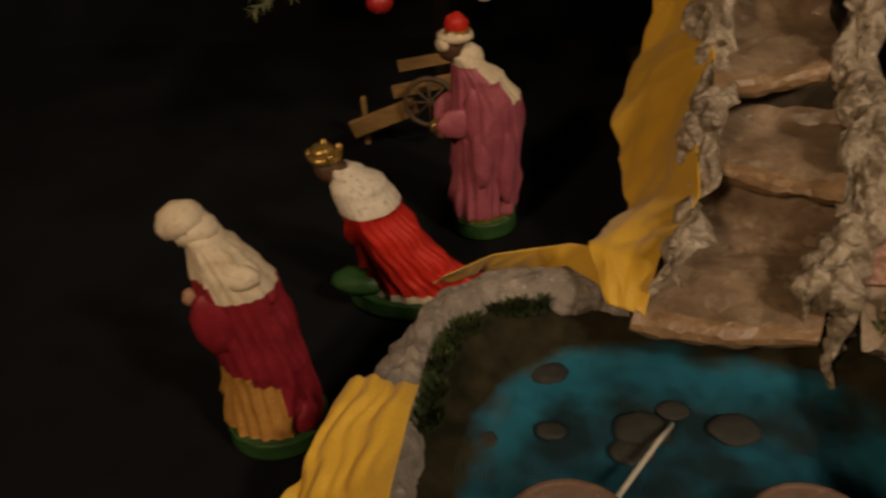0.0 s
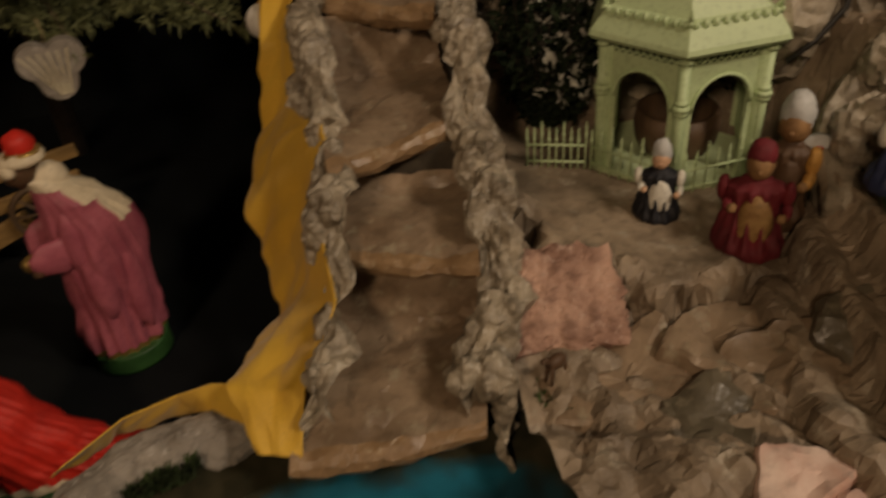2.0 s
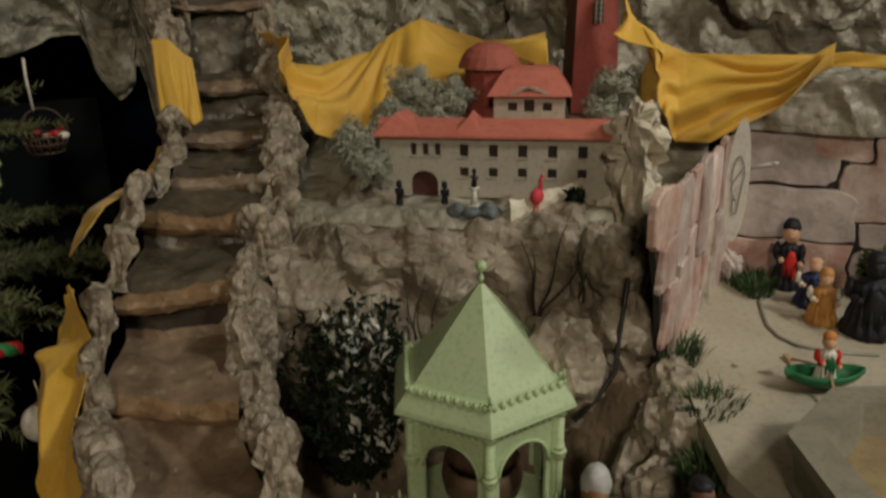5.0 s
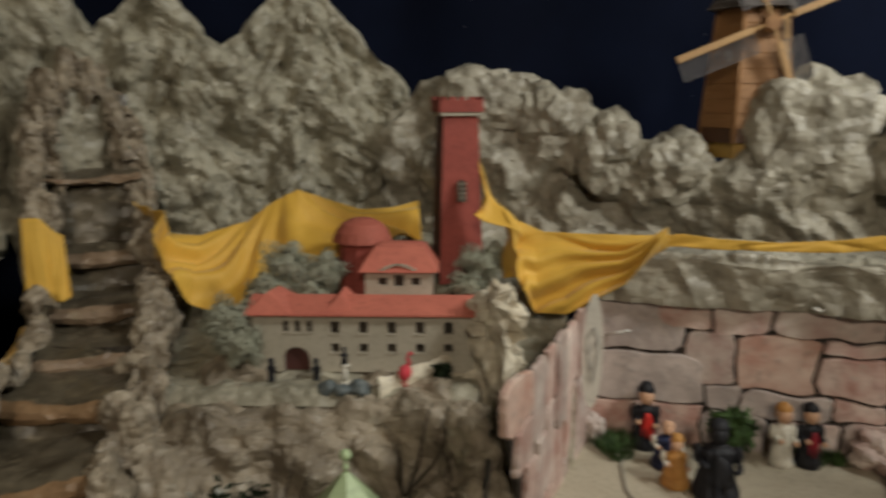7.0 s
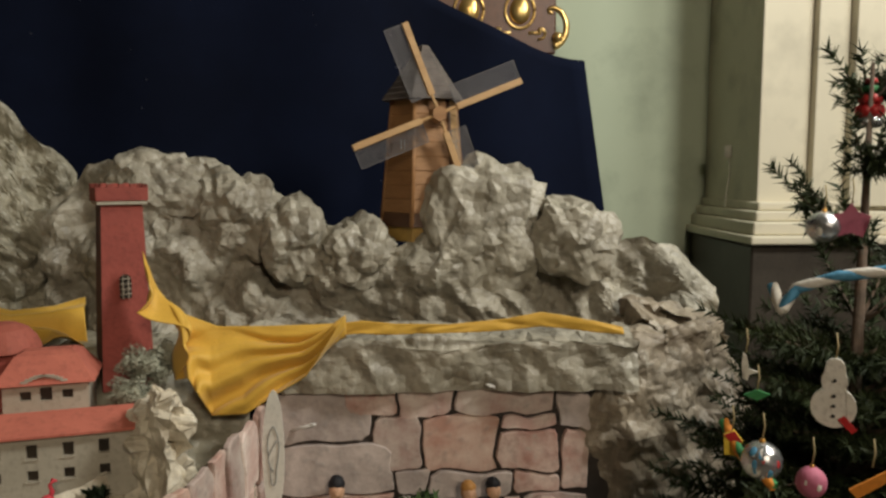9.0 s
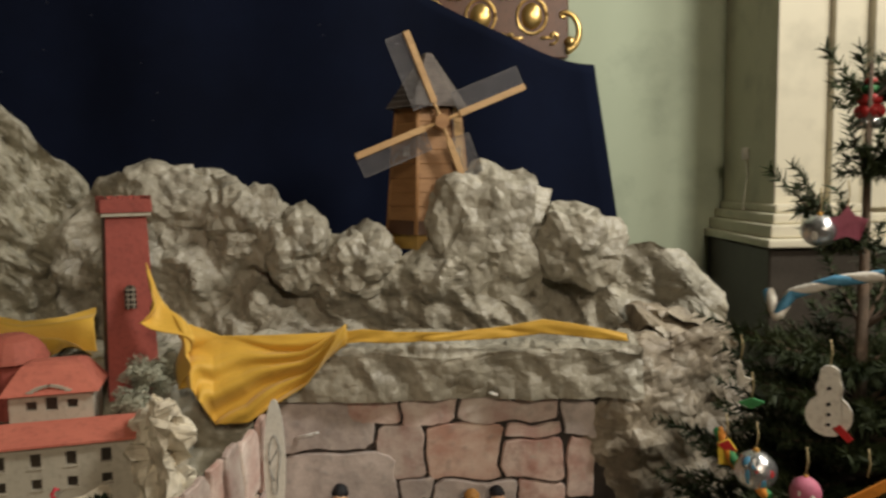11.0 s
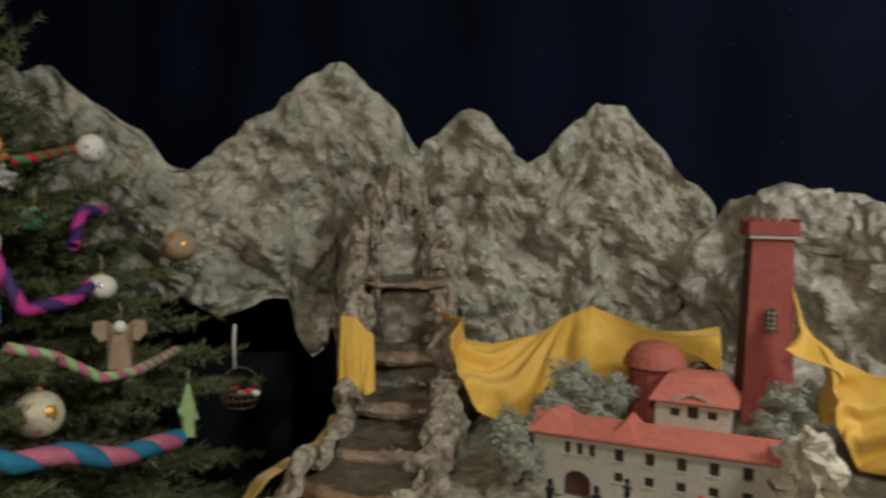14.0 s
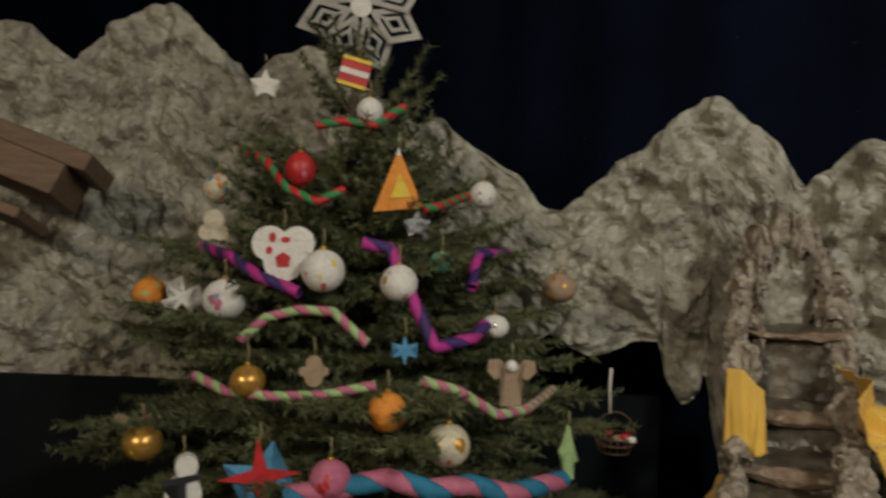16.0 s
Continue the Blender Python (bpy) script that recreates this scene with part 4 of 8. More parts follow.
        add_ball(bm, 0.005, Matrix.Translation(c + Vector((0, 0, 0.003))), 8, 6)
        add_cyl(bm, 0.0035, 0.001, 0.018, Matrix.Translation(c + Vector((0, 0, 0.006))), 8)
        part("corner_finial", bm, M_MINTTRIM, roof)
    bm = bmesh.new()
    add_cyl(bm, 0.0035, 0.002, 0.036, pose(0, 0, 0.395), 10)
    add_ball(bm, 0.005, pose(0, 0, 0.412), 10, 8)
    add_ball(bm, 0.0095, pose(0, 0, 0.432), 12, 8)
    part("finial", bm, M_MINTTRIM, gazebo)


M_SLOT = surface("shadow_slot", (0.05, 0.07, 0.03), (0.03, 0.045, 0.02), 10, 0.8)
gazebo_parts()

# brown half barrel inside
M_BARREL = surface("barrel_wood", (0.11, 0.065, 0.035), (0.06, 0.035, 0.018), 20, 0.6, 0, 0.3, 80, stretch=(1, 1, 0.2))
bm = bmesh.new()
prev = None
for q, h in [(0.055, 0), (0.066, 0.02), (0.07, 0.045), (0.066, 0.07), (0.058, 0.07), (0.058, 0.03), (0.01, 0.028)]:
    ring = [bm.verts.new((q * math.cos(a * math.tau / 24), q * math.sin(a * math.tau / 24), h)) for a in range(24)]
    if prev:
        for a in range(24):
            bm.faces.new((prev[a], prev[(a + 1) % 24], ring[(a + 1) % 24], ring[a]))
    prev = ring
bm.faces.new(prev)
ob = part("wooden_tub", bm, M_BARREL)
ob.location = GZ + Vector((0.01, 0.01, 0.006))
tagged(ob, "dark brown wooden tub standing inside the gazebo", "tub")


def fence_panel(a, b, n, label="mint-green picket fence beside the gazebo"):
    a, b = Vector(a), Vector(b)
    f = thing("picket_fence", label, "fence", a, "picket fences")
    d = b - a
    for h in (0.012, 0.042):
        bm = bmesh.new()
        add_tube(bm, [(0, 0, h), tuple(d + Vector((0, 0, h)))], 0.0022, 6)
        part("rail", bm, M_MINTTRIM, f)
    for i in range(n):
        bm = bmesh.new()
        p = d * (i / (n - 1))
        tall = 0.066 if i % 3 else 0.078
        add_tube(bm, [p + Vector((0, 0, -0.01)), p + Vector((0, 0, tall)), p + Vector((0, 0, tall + 0.008))], [0.0019, 0.0019, 0.0004], 6)
        add_ball(bm, 0.0033, Matrix.Translation(p + Vector((0, 0, tall * 0.8))), 6, 5)
        part("picket", bm, M_MINTTRIM, f)


c6 = [GZ + Vector((*q, 0)) for q in ngon(6, 0.150, TURN_G)]
fence_panel(c6[0] * 0.98 + GZ * 0.02, c6[1] * 0.98 + GZ * 0.02, 9)
fence_panel(c6[0] * 0.98 + GZ * 0.02, c6[5] * 0.98 + GZ * 0.02, 9)
fence_panel(c6[5] + Vector((-0.004, 0.006, 0)), (0.752, 1.135, 0.862), 9)

# ---------------------------------------------------------------- small plants
M_LEAF = surface("dark_leaf", (0.016, 0.024, 0.010), (0.008, 0.013, 0.006), 30, 0.8, spec=0.12)
M_SILVER = surface("silver_leaf", (0.62, 0.62, 0.55), (0.45, 0.45, 0.40), 30, 0.5)
M_SAGE = surface("sage_leaf", (0.40, 0.40, 0.31), (0.30, 0.31, 0.235), 25, 0.95)
M_GRASS = surface("grass_green", (0.050, 0.100, 0.020), (0.028, 0.055, 0.013), 30, 0.8)


def leaf_cloud(name, at, radii, n, size, mat, seed, label, category, long=1.0):
    """A bush of many small folded leaves round an uneven form."""
    rs = np.random.RandomState(seed)
    d = rs.randn(n, 3)
    d /= np.linalg.norm(d, axis=1, keepdims=True)
    lump = 0.75 + 0.35 * np.sin(d[:, 0] * 5 + seed) * np.sin(d[:, 2] * 4 + d[:, 1] * 3)
    c = d * np.array(radii) * (lump * (0.35 + 0.65 * rs.rand(n) ** 0.5))[:, None]
    verts, faces = [], []
    for k in range(n):
        u = rs.randn(3)
        u /= np.linalg.norm(u)
        w = np.cross(u, d[k])
        w /= np.linalg.norm(w) + 1e-9
        s = size * (0.6 + 0.8 * rs.rand())
        i = len(verts)
        verts += [c[k] - u * s * long, c[k] + w * s * 0.45, c[k] + u * s * long, c[k] - w * s * 0.45]
        faces += [(i, i + 1, i + 2), (i, i + 2, i + 3)]
    ob = from_arrays(name, verts, faces, mat, smooth=False)
    ob.location = at
    return tagged(ob, label, category)


def spray_bush(at, spread, tall, n, seed, label, silver):
    """Many thin stems that fan out from one foot, each with small dark leaves and a few silvery ones near the tip."""
    rs = np.random.RandomState(seed)
    b = thing("dark_bush", label, "bush", at)
    bm = bmesh.new()
    dark, pale = [], []
    for _ in range(n):
        a, lean_out = rs.rand() * math.tau, rs.rand() ** 0.6
        L = tall * rs.uniform(0.55, 1.05) * (1 - 0.25 * lean_out)
        tip = np.array([math.cos(a) * spread[0] * lean_out, math.sin(a) * spread[1] * lean_out, L])
        pts = [tip * np.array([q ** 0.6, q ** 0.6, q]) + rs.randn(3) * 0.004 * q for q in np.linspace(0, 1, 7)]
        add_tube(bm, pts, [0.0016 * (1 - 0.7 * q) for q in np.linspace(0, 1, 7)], 4)
        for k in range(46):
            q = 0.08 + 0.92 * rs.rand()
            c = tip * np.array([q ** 0.6, q ** 0.6, q]) + rs.randn(3) * 0.011
            (pale if silver and q > 0.3 and abs(c[0] - 0.01) < 0.05 and rs.rand() < 0.22 else dark).append(c)
    tagged(part("stem_tangle", bm, M_BARK0, b), "thin dark stems", kind="stuff")
    for name, pts, mat, size, lab in (("leaves", dark, M_LEAF, 0.011, "small dark green leaves"), ("silver_leaves", pale, M_SILVER, 0.0125, "small silvery white leaves")):
        verts, faces = [], []
        for c in pts:
            u = rs.randn(3)
            u /= np.linalg.norm(u)
            w = np.cross(u, rs.randn(3))
            w /= np.linalg.norm(w)
            z = np.cross(u, w)
            l = size * rs.uniform(0.6, 1.3)
            i = len(verts)
            verts += [c - u * l, c + w * l * 0.42 + z * l * 0.15, c + u * l, c - w * l * 0.42 + z * l * 0.15]
            faces += [(i, i + 1, i + 2), (i, i + 2, i + 3)]
        if pts:
            tagged(from_arrays(name, verts, faces, mat, b, smooth=False), lab, kind="stuff")
    return b


M_BARK0 = surface("stem_bark", (0.05, 0.035, 0.022), (0.03, 0.02, 0.013), 40, 0.9)
spray_bush((0.845, 1.255, 0.86), (0.115, 0.07), 0.40, 120, 3, "dark evergreen bush with silvery leaf tips beside the gazebo", True)
spray_bush((1.17, 1.12, 0.87), (0.08, 0.07), 0.24, 40, 5, "dark evergreen bush behind the gazebo", False)
for k, (p, r) in enumerate([((1.171, 1.555, 1.495), 0.062), ((1.248, 1.529, 1.472), 0.055), ((1.115, 1.543, 1.445), 0.055), ((1.001, 1.497, 1.415), 0.055),
                            ((1.011, 1.463, 1.372), 0.05), ((1.454, 1.264, 1.502), 0.045), ((1.418, 1.261, 1.457), 0.04), ((1.189, 1.507, 1.429), 0.045),
                            ((1.514, 1.274, 1.505), 0.035)]):
    tagged(leaf_cloud("moss_bush", p, (r * 1.12, r * 1.12, r), 5200, 0.0032, M_SAGE, 20 + k, "grey-green dried moss bush near the convent", "bush"), group="moss bushes")
for k, (x, y, z, r) in enumerate([(1.10, 0.80, 0.955, 0.045), (1.14, 0.86, 1.0, 0.035), (1.28, 0.93, 1.11, 0.05), (1.20, 0.81, 1.10, 0.055), (1.65, 1.06, 1.11, 0.05), (1.62, 1.02, 1.11, 0.04), (1.90, 0.74, 1.11, 0.04), (1.93, 0.70, 1.11, 0.03), (1.12, 0.74, 1.06, 0.05), (1.04, 0.66, 0.99, 0.05), (1.06, 0.62, 1.0, 0.04)]):
    tuft("grass_tuft", (x, y, z), r * 0.8, 0.032, 200, M_GRASS, "green grass tuft among the rocks", "grass", 140 + k, 0.0012, 0.7)
# bare twigs on the ledge
M_TWIG = surface("twig", (0.035, 0.024, 0.015), (0.02, 0.014, 0.009), 30, 0.8)
for k, (x, y, z) in enumerate([(1.13, 1.11, 1.20), (1.19, 1.08, 1.18), (0.98, 1.24, 1.10)]):
    rs = np.random.RandomState(60 + k)
    bm = bmesh.new()
    for q in range(4):
        p = Vector((0, 0, -0.05))
        pts = [p.copy()]
        v = Vector((rs.uniform(-0.4, 0.4), rs.uniform(-0.3, 0.1), 1))
        for _ in range(6):
            v += Vector((rs.uniform(-0.5, 0.5), rs.uniform(-0.4, 0.4), 0.1))
            p = p + v.normalized() * 0.03
            pts.append(p.copy())
        add_tube(bm, pts, [0.0028 * (1 - i / 8) for i in range(7)], 6)
    ob = part("bare_twig", bm, M_TWIG)
    ob.location = (x, y, z)
    tagged(ob, "bare dark twigs growing from the cliff", "twig", "bare twigs")

# ---------------------------------------------------------------- large painted figures
def hued(name, c, rough=0.4, scale=18, c2=None, c3=None, bump=0.12):
    return surface(name, c, c2, scale, rough + 0.1, 0, bump, 120, c3, spec=0.3)


M_ROSE = hued("rose_robe", (0.42, 0.115, 0.15), c2=(0.30, 0.07, 0.10))
M_CRIMSON = hued("crimson_robe", (0.30, 0.022, 0.035), c2=(0.19, 0.012, 0.02))
M_RED = hued("red_robe", (0.62, 0.035, 0.022), c2=(0.48, 0.022, 0.016))
M_IVORY = hued("ivory_paint", (0.66, 0.57, 0.42), 0.5, c2=(0.56, 0.47, 0.33))
M_ERMINE = hued("ermine_paint", (0.70, 0.64, 0.52), 0.5, 40, (0.66, 0.60, 0.48), (0.16, 0.12, 0.09))
M_OCHRE = hued("ochre_paint", (0.52, 0.27, 0.07), 0.45, c2=(0.40, 0.19, 0.05))
M_BASE = hued("green_base", (0.030, 0.10, 0.028), 0.35, c2=(0.018, 0.062, 0.018))
M_BROWNP = hued("brown_paint", (0.10, 0.055, 0.03), 0.45)
M_GOLD = surface("gold_paint", (0.60, 0.40, 0.14), (0.42, 0.26, 0.08), 30, 0.32, 0.75, 0.2, 120)
M_SKIN = hued("flesh_paint", (0.42, 0.24, 0.15), 0.45)


def statue(name, sections, mats, at, turn, label, folds=11, extra=()):
    """One closed mesh: stacked oval sections (height, offset x, offset y, half-width, half-depth, fold depth, paint), then lumps."""
    verts, faces, idx = [], [], []
    n = 80
    first = None
    sub = 6
    fine = []
    for a, b in zip(sections, sections[1:]):
        for q in range(sub):
            f = q / sub
            g = f * f * (3 - 2 * f)
            fine.append(tuple(a[k] + (b[k] - a[k]) * (g if k else f) for k in range(6)) + (a[6],))
    fine.append(sections[-1])
    for z, ox, oy, rx, ry, fd, mi in fine:
        for k in range(n):
            t = k * math.tau / n
            s1 = math.sin(0.5 * folds * t + 1.1 * math.sin(z * 9 + t) + 1.5 * math.sin(2 * t))
            w = 1 + 2.7 * fd * ((1 - 2 * abs(s1) ** 0.7) * (0.55 + 0.45 * math.sin(3 * t + z * 17)) + 0.35 * math.sin(folds * 1.9 * t + z * 24)) + 0.05 * math.sin(2 * t + z * 30) * (fd > 0)
            verts.append((ox + rx * w * math.cos(t), oy + ry * w * math.sin(t), z))
    for i in range(len(fine) - 1):
        for k in range(n):
            faces.append((i * n + k, i * n + (k + 1) % n, (i + 1) * n + (k + 1) % n, (i + 1) * n + k))
            mi = fine[i][6]
            side = (k + 0.5) * math.tau / n
            idx.append(mi if isinstance(mi, int) else (mi[0] if min(side, math.tau - side) < mi[2] else mi[1]))
    faces.append(tuple(range(n))[::-1]), idx.append(0)
    top = (len(fine) - 1) * n
    faces.append(tuple(range(top, top + n))), idx.append(sections[-1][6] if isinstance(sections[-1][6], int) else 0)
    for (x, y, z), (rx, ry, rz), mi in extra:
        bm = bmesh.new()
        add_ball(bm, 1.0, Matrix(), 18, 12)
        o = len(verts)
        bm.verts.ensure_lookup_table()
        for v in bm.verts:
            wob = 1 + 0.14 * noise.noise(v.co * 2.2 + Vector((x * 50, y * 50, z * 50)))
            verts.append((x + v.co.x * rx * wob, y + v.co.y * ry * wob, z + v.co.z * rz * wob))
        for f in bm.faces:
            faces.append(tuple(o + v.index for v in f.verts))
            idx.append(mi)
        bm.free()
    ob = from_arrays(name, verts, faces, mats, index=idx)
    ob.location, ob.rotation_euler = at, (0, 0, radians(turn))
    return tagged(ob, label, "figurine", "large painted figures")


# each faces its own +x
statue("painted_figure", [(0.0, 0, 0, 0.062, 0.055, 0, 0), (0.032, 0, 0, 0.060, 0.053, 0, 0), (0.034, 0, 0, 0.054, 0.048, 0.05, 5), (0.043, 0, 0, 0.057, 0.050, 0.08, 1), (0.12, -0.006, 0, 0.060, 0.052, 0.085, 1),
                            (0.20, -0.012, 0, 0.063, 0.058, 0.06, 1), (0.265, -0.008, 0, 0.058, 0.060, 0.04, (1, 2, 2.2)), (0.310, 0.006, 0, 0.044, 0.052, 0.02, (1, 2, 1.7)), (0.335, 0.022, 0, 0.028, 0.032, 0.02, 2), (0.352, 0.034, 0, 0.021, 0.022, 0, 2)],
       [M_BASE, M_ROSE, M_IVORY, M_RED, M_BROWNP, M_GOLD], (0.062, 1.170, 0.655), 200, "standing painted figure in a rose robe with a red cap", 9,
       [((0.052, 0, 0.368), (0.023, 0.021, 0.026), 4), ((0.043, 0, 0.384), (0.031, 0.029, 0.013), 2), ((0.066, 0.006, 0.374), (0.012, 0.018, 0.012), 2), ((0.040, 0, 0.402), (0.020, 0.020, 0.020), 3), ((0.040, 0, 0.392), (0.025, 0.024, 0.005), 5), ((0.046, -0.030, 0.235), (0.036, 0.014, 0.042), 1),
        ((0.050, 0.030, 0.238), (0.040, 0.012, 0.028), 1), ((0.022, 0.034, 0.245), (0.020, 0.018, 0.060), 1), ((0.086, 0.012, 0.232), (0.014, 0.012, 0.014), 5), ((0.080, 0.024, 0.222), (0.012, 0.010, 0.010), 4), ((0.014, 0.046, 0.175), (0.020, 0.012, 0.060), 1), ((-0.030, 0.042, 0.150), (0.018, 0.014, 0.085), 1), ((0.020, 0, 0.342), (0.026, 0.024, 0.026), 2)])
statue("painted_figure", [(0.0, 0, 0, 0.070, 0.060, 0, 0), (0.026, 0, 0, 0.068, 0.058, 0, 0), (0.028, 0, 0, 0.060, 0.050, 0.05, (5, 1, 2.15)), (0.07, 0.0, 0, 0.058, 0.046, 0.09, (5, 1, 1.95)), (0.115, 0.0, 0, 0.056, 0.044, 0.08, (5, 1, 1.35)), (0.135, 0.0, 0, 0.057, 0.046, 0.05, 1), (0.19, 0.004, 0, 0.055, 0.047, 0.055, 1),
                            (0.240, 0.010, 0, 0.049, 0.046, 0.035, 1), (0.255, 0.012, 0, 0.048, 0.046, 0.03, (1, 2, 1.2)), (0.280, 0.018, 0, 0.042, 0.043, 0.04, 2), (0.310, 0.027, 0, 0.032, 0.036, 0.05, 2), (0.330, 0.036, 0, 0.024, 0.027, 0, 2), (0.345, 0.044, 0, 0.018, 0.018, 0, 2)],
       [M_BASE, M_CRIMSON, M_IVORY, M_SKIN, M_BROWNP, M_OCHRE], (-0.203, 0.636, 0.655), 188, "standing painted figure in crimson and ochre with an ivory hood", 10,
       [((0.056, 0, 0.352), (0.028, 0.025, 0.025), 2), ((0.072, 0.004, 0.348), (0.015, 0.016, 0.017), 2), ((0.044, 0, 0.338), (0.028, 0.025, 0.022), 2), ((0.040, 0.034, 0.222), (0.028, 0.014, 0.048), 1), ((0.066, 0.014, 0.252), (0.011, 0.011, 0.012), 3), ((-0.040, 0.022, 0.046), (0.024, 0.022, 0.026), 1),
        ((-0.026, 0.014, 0.245), (0.012, 0.012, 0.014), 1), ((0.0, 0.026, 0.282), (0.026, 0.016, 0.018), 2)])
statue("painted_figure", [(0.0, 0.0, 0, 0.100, 0.055, 0, 0), (0.03, 0.0, 0, 0.098, 0.053, 0, 0), (0.032, -0.035, 0, 0.110, 0.050, 0.05, 2), (0.045, -0.030, 0, 0.102, 0.050, 0.07, 1), (0.085, -0.005, 0, 0.070, 0.050, 0.07, 1), (0.135, 0.020, 0, 0.055, 0.050, 0.055, 1),
                            (0.185, 0.045, 0, 0.046, 0.050, 0.04, 1), (0.19, 0.047, 0, 0.049, 0.052, 0.01, 6), (0.225, 0.062, 0, 0.042, 0.046, 0.01, 6), (0.245, 0.075, 0, 0.026, 0.030, 0, 6), (0.255, 0.085, 0, 0.018, 0.02, 0, 6)],
       [M_BASE, M_RED, M_IVORY, M_SKIN, M_BROWNP, M_GOLD, M_ERMINE], (-0.060, 0.930, 0.655), 172, "kneeling painted figure in red cloak with ermine collar and crown", 12,
       [((0.108, 0, 0.250), (0.024, 0.022, 0.025), 4), ((0.092, 0, 0.240), (0.022, 0.022, 0.022), 4), ((0.112, 0, 0.270), (0.028, 0.026, 0.011), 5), ((0.114, 0, 0.279), (0.020, 0.019, 0.012), 5), ((0.136, 0.0, 0.272), (0.007, 0.008, 0.009), 5), ((0.110, 0.0, 0.292), (0.006, 0.006, 0.008), 5), ((0.094, 0.020, 0.276), (0.006, 0.006, 0.008), 5), ((0.094, -0.020, 0.276), (0.006, 0.006, 0.008), 5),
        ((0.075, 0.02, 0.048), (0.050, 0.030, 0.024), 0), ((-0.128, 0, 0.046), (0.036, 0.036, 0.014), 1), ((0.066, 0.026, 0.15), (0.020, 0.012, 0.026), 1)])

# boards and a wheel in the dark behind the figures
M_PLANK = surface("ochre_plank", (0.30, 0.18, 0.06), (0.20, 0.115, 0.038), 8, 0.6, 0, 0.3, 50, stretch=(1, 8, 8))
cart = thing("wooden_cart", "small ochre wooden cart standing in the dark", "cart", (-0.10, 1.50, 0.66))
for k, (x, y, z, w, h, tilt) in enumerate([(-0.08, 0, 0.075, 0.16, 0.042, -18), (0.02, 0.03, 0.14, 0.16, 0.03, -8), (0.03, 0.05, 0.19, 0.15, 0.026, -6)]):
    bm = bmesh.new()
    add_box(bm, (w, 0.012, h), pose(x, y, z, 0, tilt, 8), 0.002)
    part("board", bm, M_PLANK, cart, smooth=False)
bm = bmesh.new()
add_tube(bm, [(0.055 * math.cos(a * math.tau / 24) + 0.03, -0.02, 0.055 * math.sin(a * math.tau / 24) + 0.12) for a in range(25)], 0.006, 8)
for a in range(4):
    add_tube(bm, [(0.03 - 0.055 * math.cos(a * math.pi / 4), -0.02, 0.12 - 0.055 * math.sin(a * math.pi / 4)), (0.03 + 0.055 * math.cos(a * math.pi / 4), -0.02, 0.12 + 0.055 * math.sin(a * math.pi / 4))], 0.003, 6)
part("wheel", bm, M_BARREL, cart)
for x in (-0.13, 0.09):
    bm = bmesh.new()
    add_box(bm, (0.012, 0.012, 0.12), pose(x, 0.03, 0.055), 0.002)
    part("leg", bm, M_PLANK, cart, smooth=False)

# ---------------------------------------------------------------- convent on the terrace
M_ROOF = surface("coral_roof", (0.56, 0.17, 0.115), (0.46, 0.13, 0.09), 12, 0.75, 0, 0.3, 90)
M_GREYWALL = surface("warm_grey_plaster", (0.46, 0.42, 0.34), (0.40, 0.365, 0.29), 14, 0.8, 0, 0.2, 90)
M_WINDOW = surface("dark_window", (0.055, 0.042, 0.03), (0.03, 0.024, 0.018), 20, 0.35)
M_BRICK = surface("dusky_red", (0.33, 0.075, 0.055), (0.26, 0.058, 0.044), 14, 0.8, 0, 0.3, 110)
M_DOME = surface("dull_red_dome", (0.40, 0.11, 0.075), (0.33, 0.09, 0.06), 12, 0.75, 0, 0.3, 90)
M_BRICKD = surface("dark_red_brown", (0.085, 0.026, 0.02), (0.06, 0.02, 0.016), 14, 0.8)

FRONT = math.degrees(math.atan2(1.173 - 1.467, 1.355 - 1.042))
CV = Vector((1.198, 1.320, 1.312))
convent = thing("convent", "warm grey toy convent with coral roofs and dark windows", "building", CV)
convent.rotation_euler = (0, 0, radians(FRONT))


def wall_with_holes(name, w, h, d, holes, mat, parent, m, label=""):
    """A front wall of thickness d over a plan grid, with rectangular or arched openings left out and lined."""
    xs = sorted({-w / 2, w / 2, *[q for x0, x1, z0, z1 in holes for q in (x0, x1)]})
    zs = sorted({0, h, *[q for x0, x1, z0, z1 in holes for q in (z0, z1)]})
    bm = bmesh.new()
    for x0, x1 in zip(xs, xs[1:]):
        for z0, z1 in zip(zs, zs[1:]):
            cx, cz = (x0 + x1) / 2, (z0 + z1) / 2
            if any(a < cx < b and c < cz < e for a, b, c, e in holes):
                continue
            add_box(bm, (x1 - x0, d, z1 - z0), m @ pose(cx, d / 2, cz))
    bmesh.ops.remove_doubles(bm, verts=bm.verts, dist=1e-5)
    return part(name, bm, mat, parent, label, False)


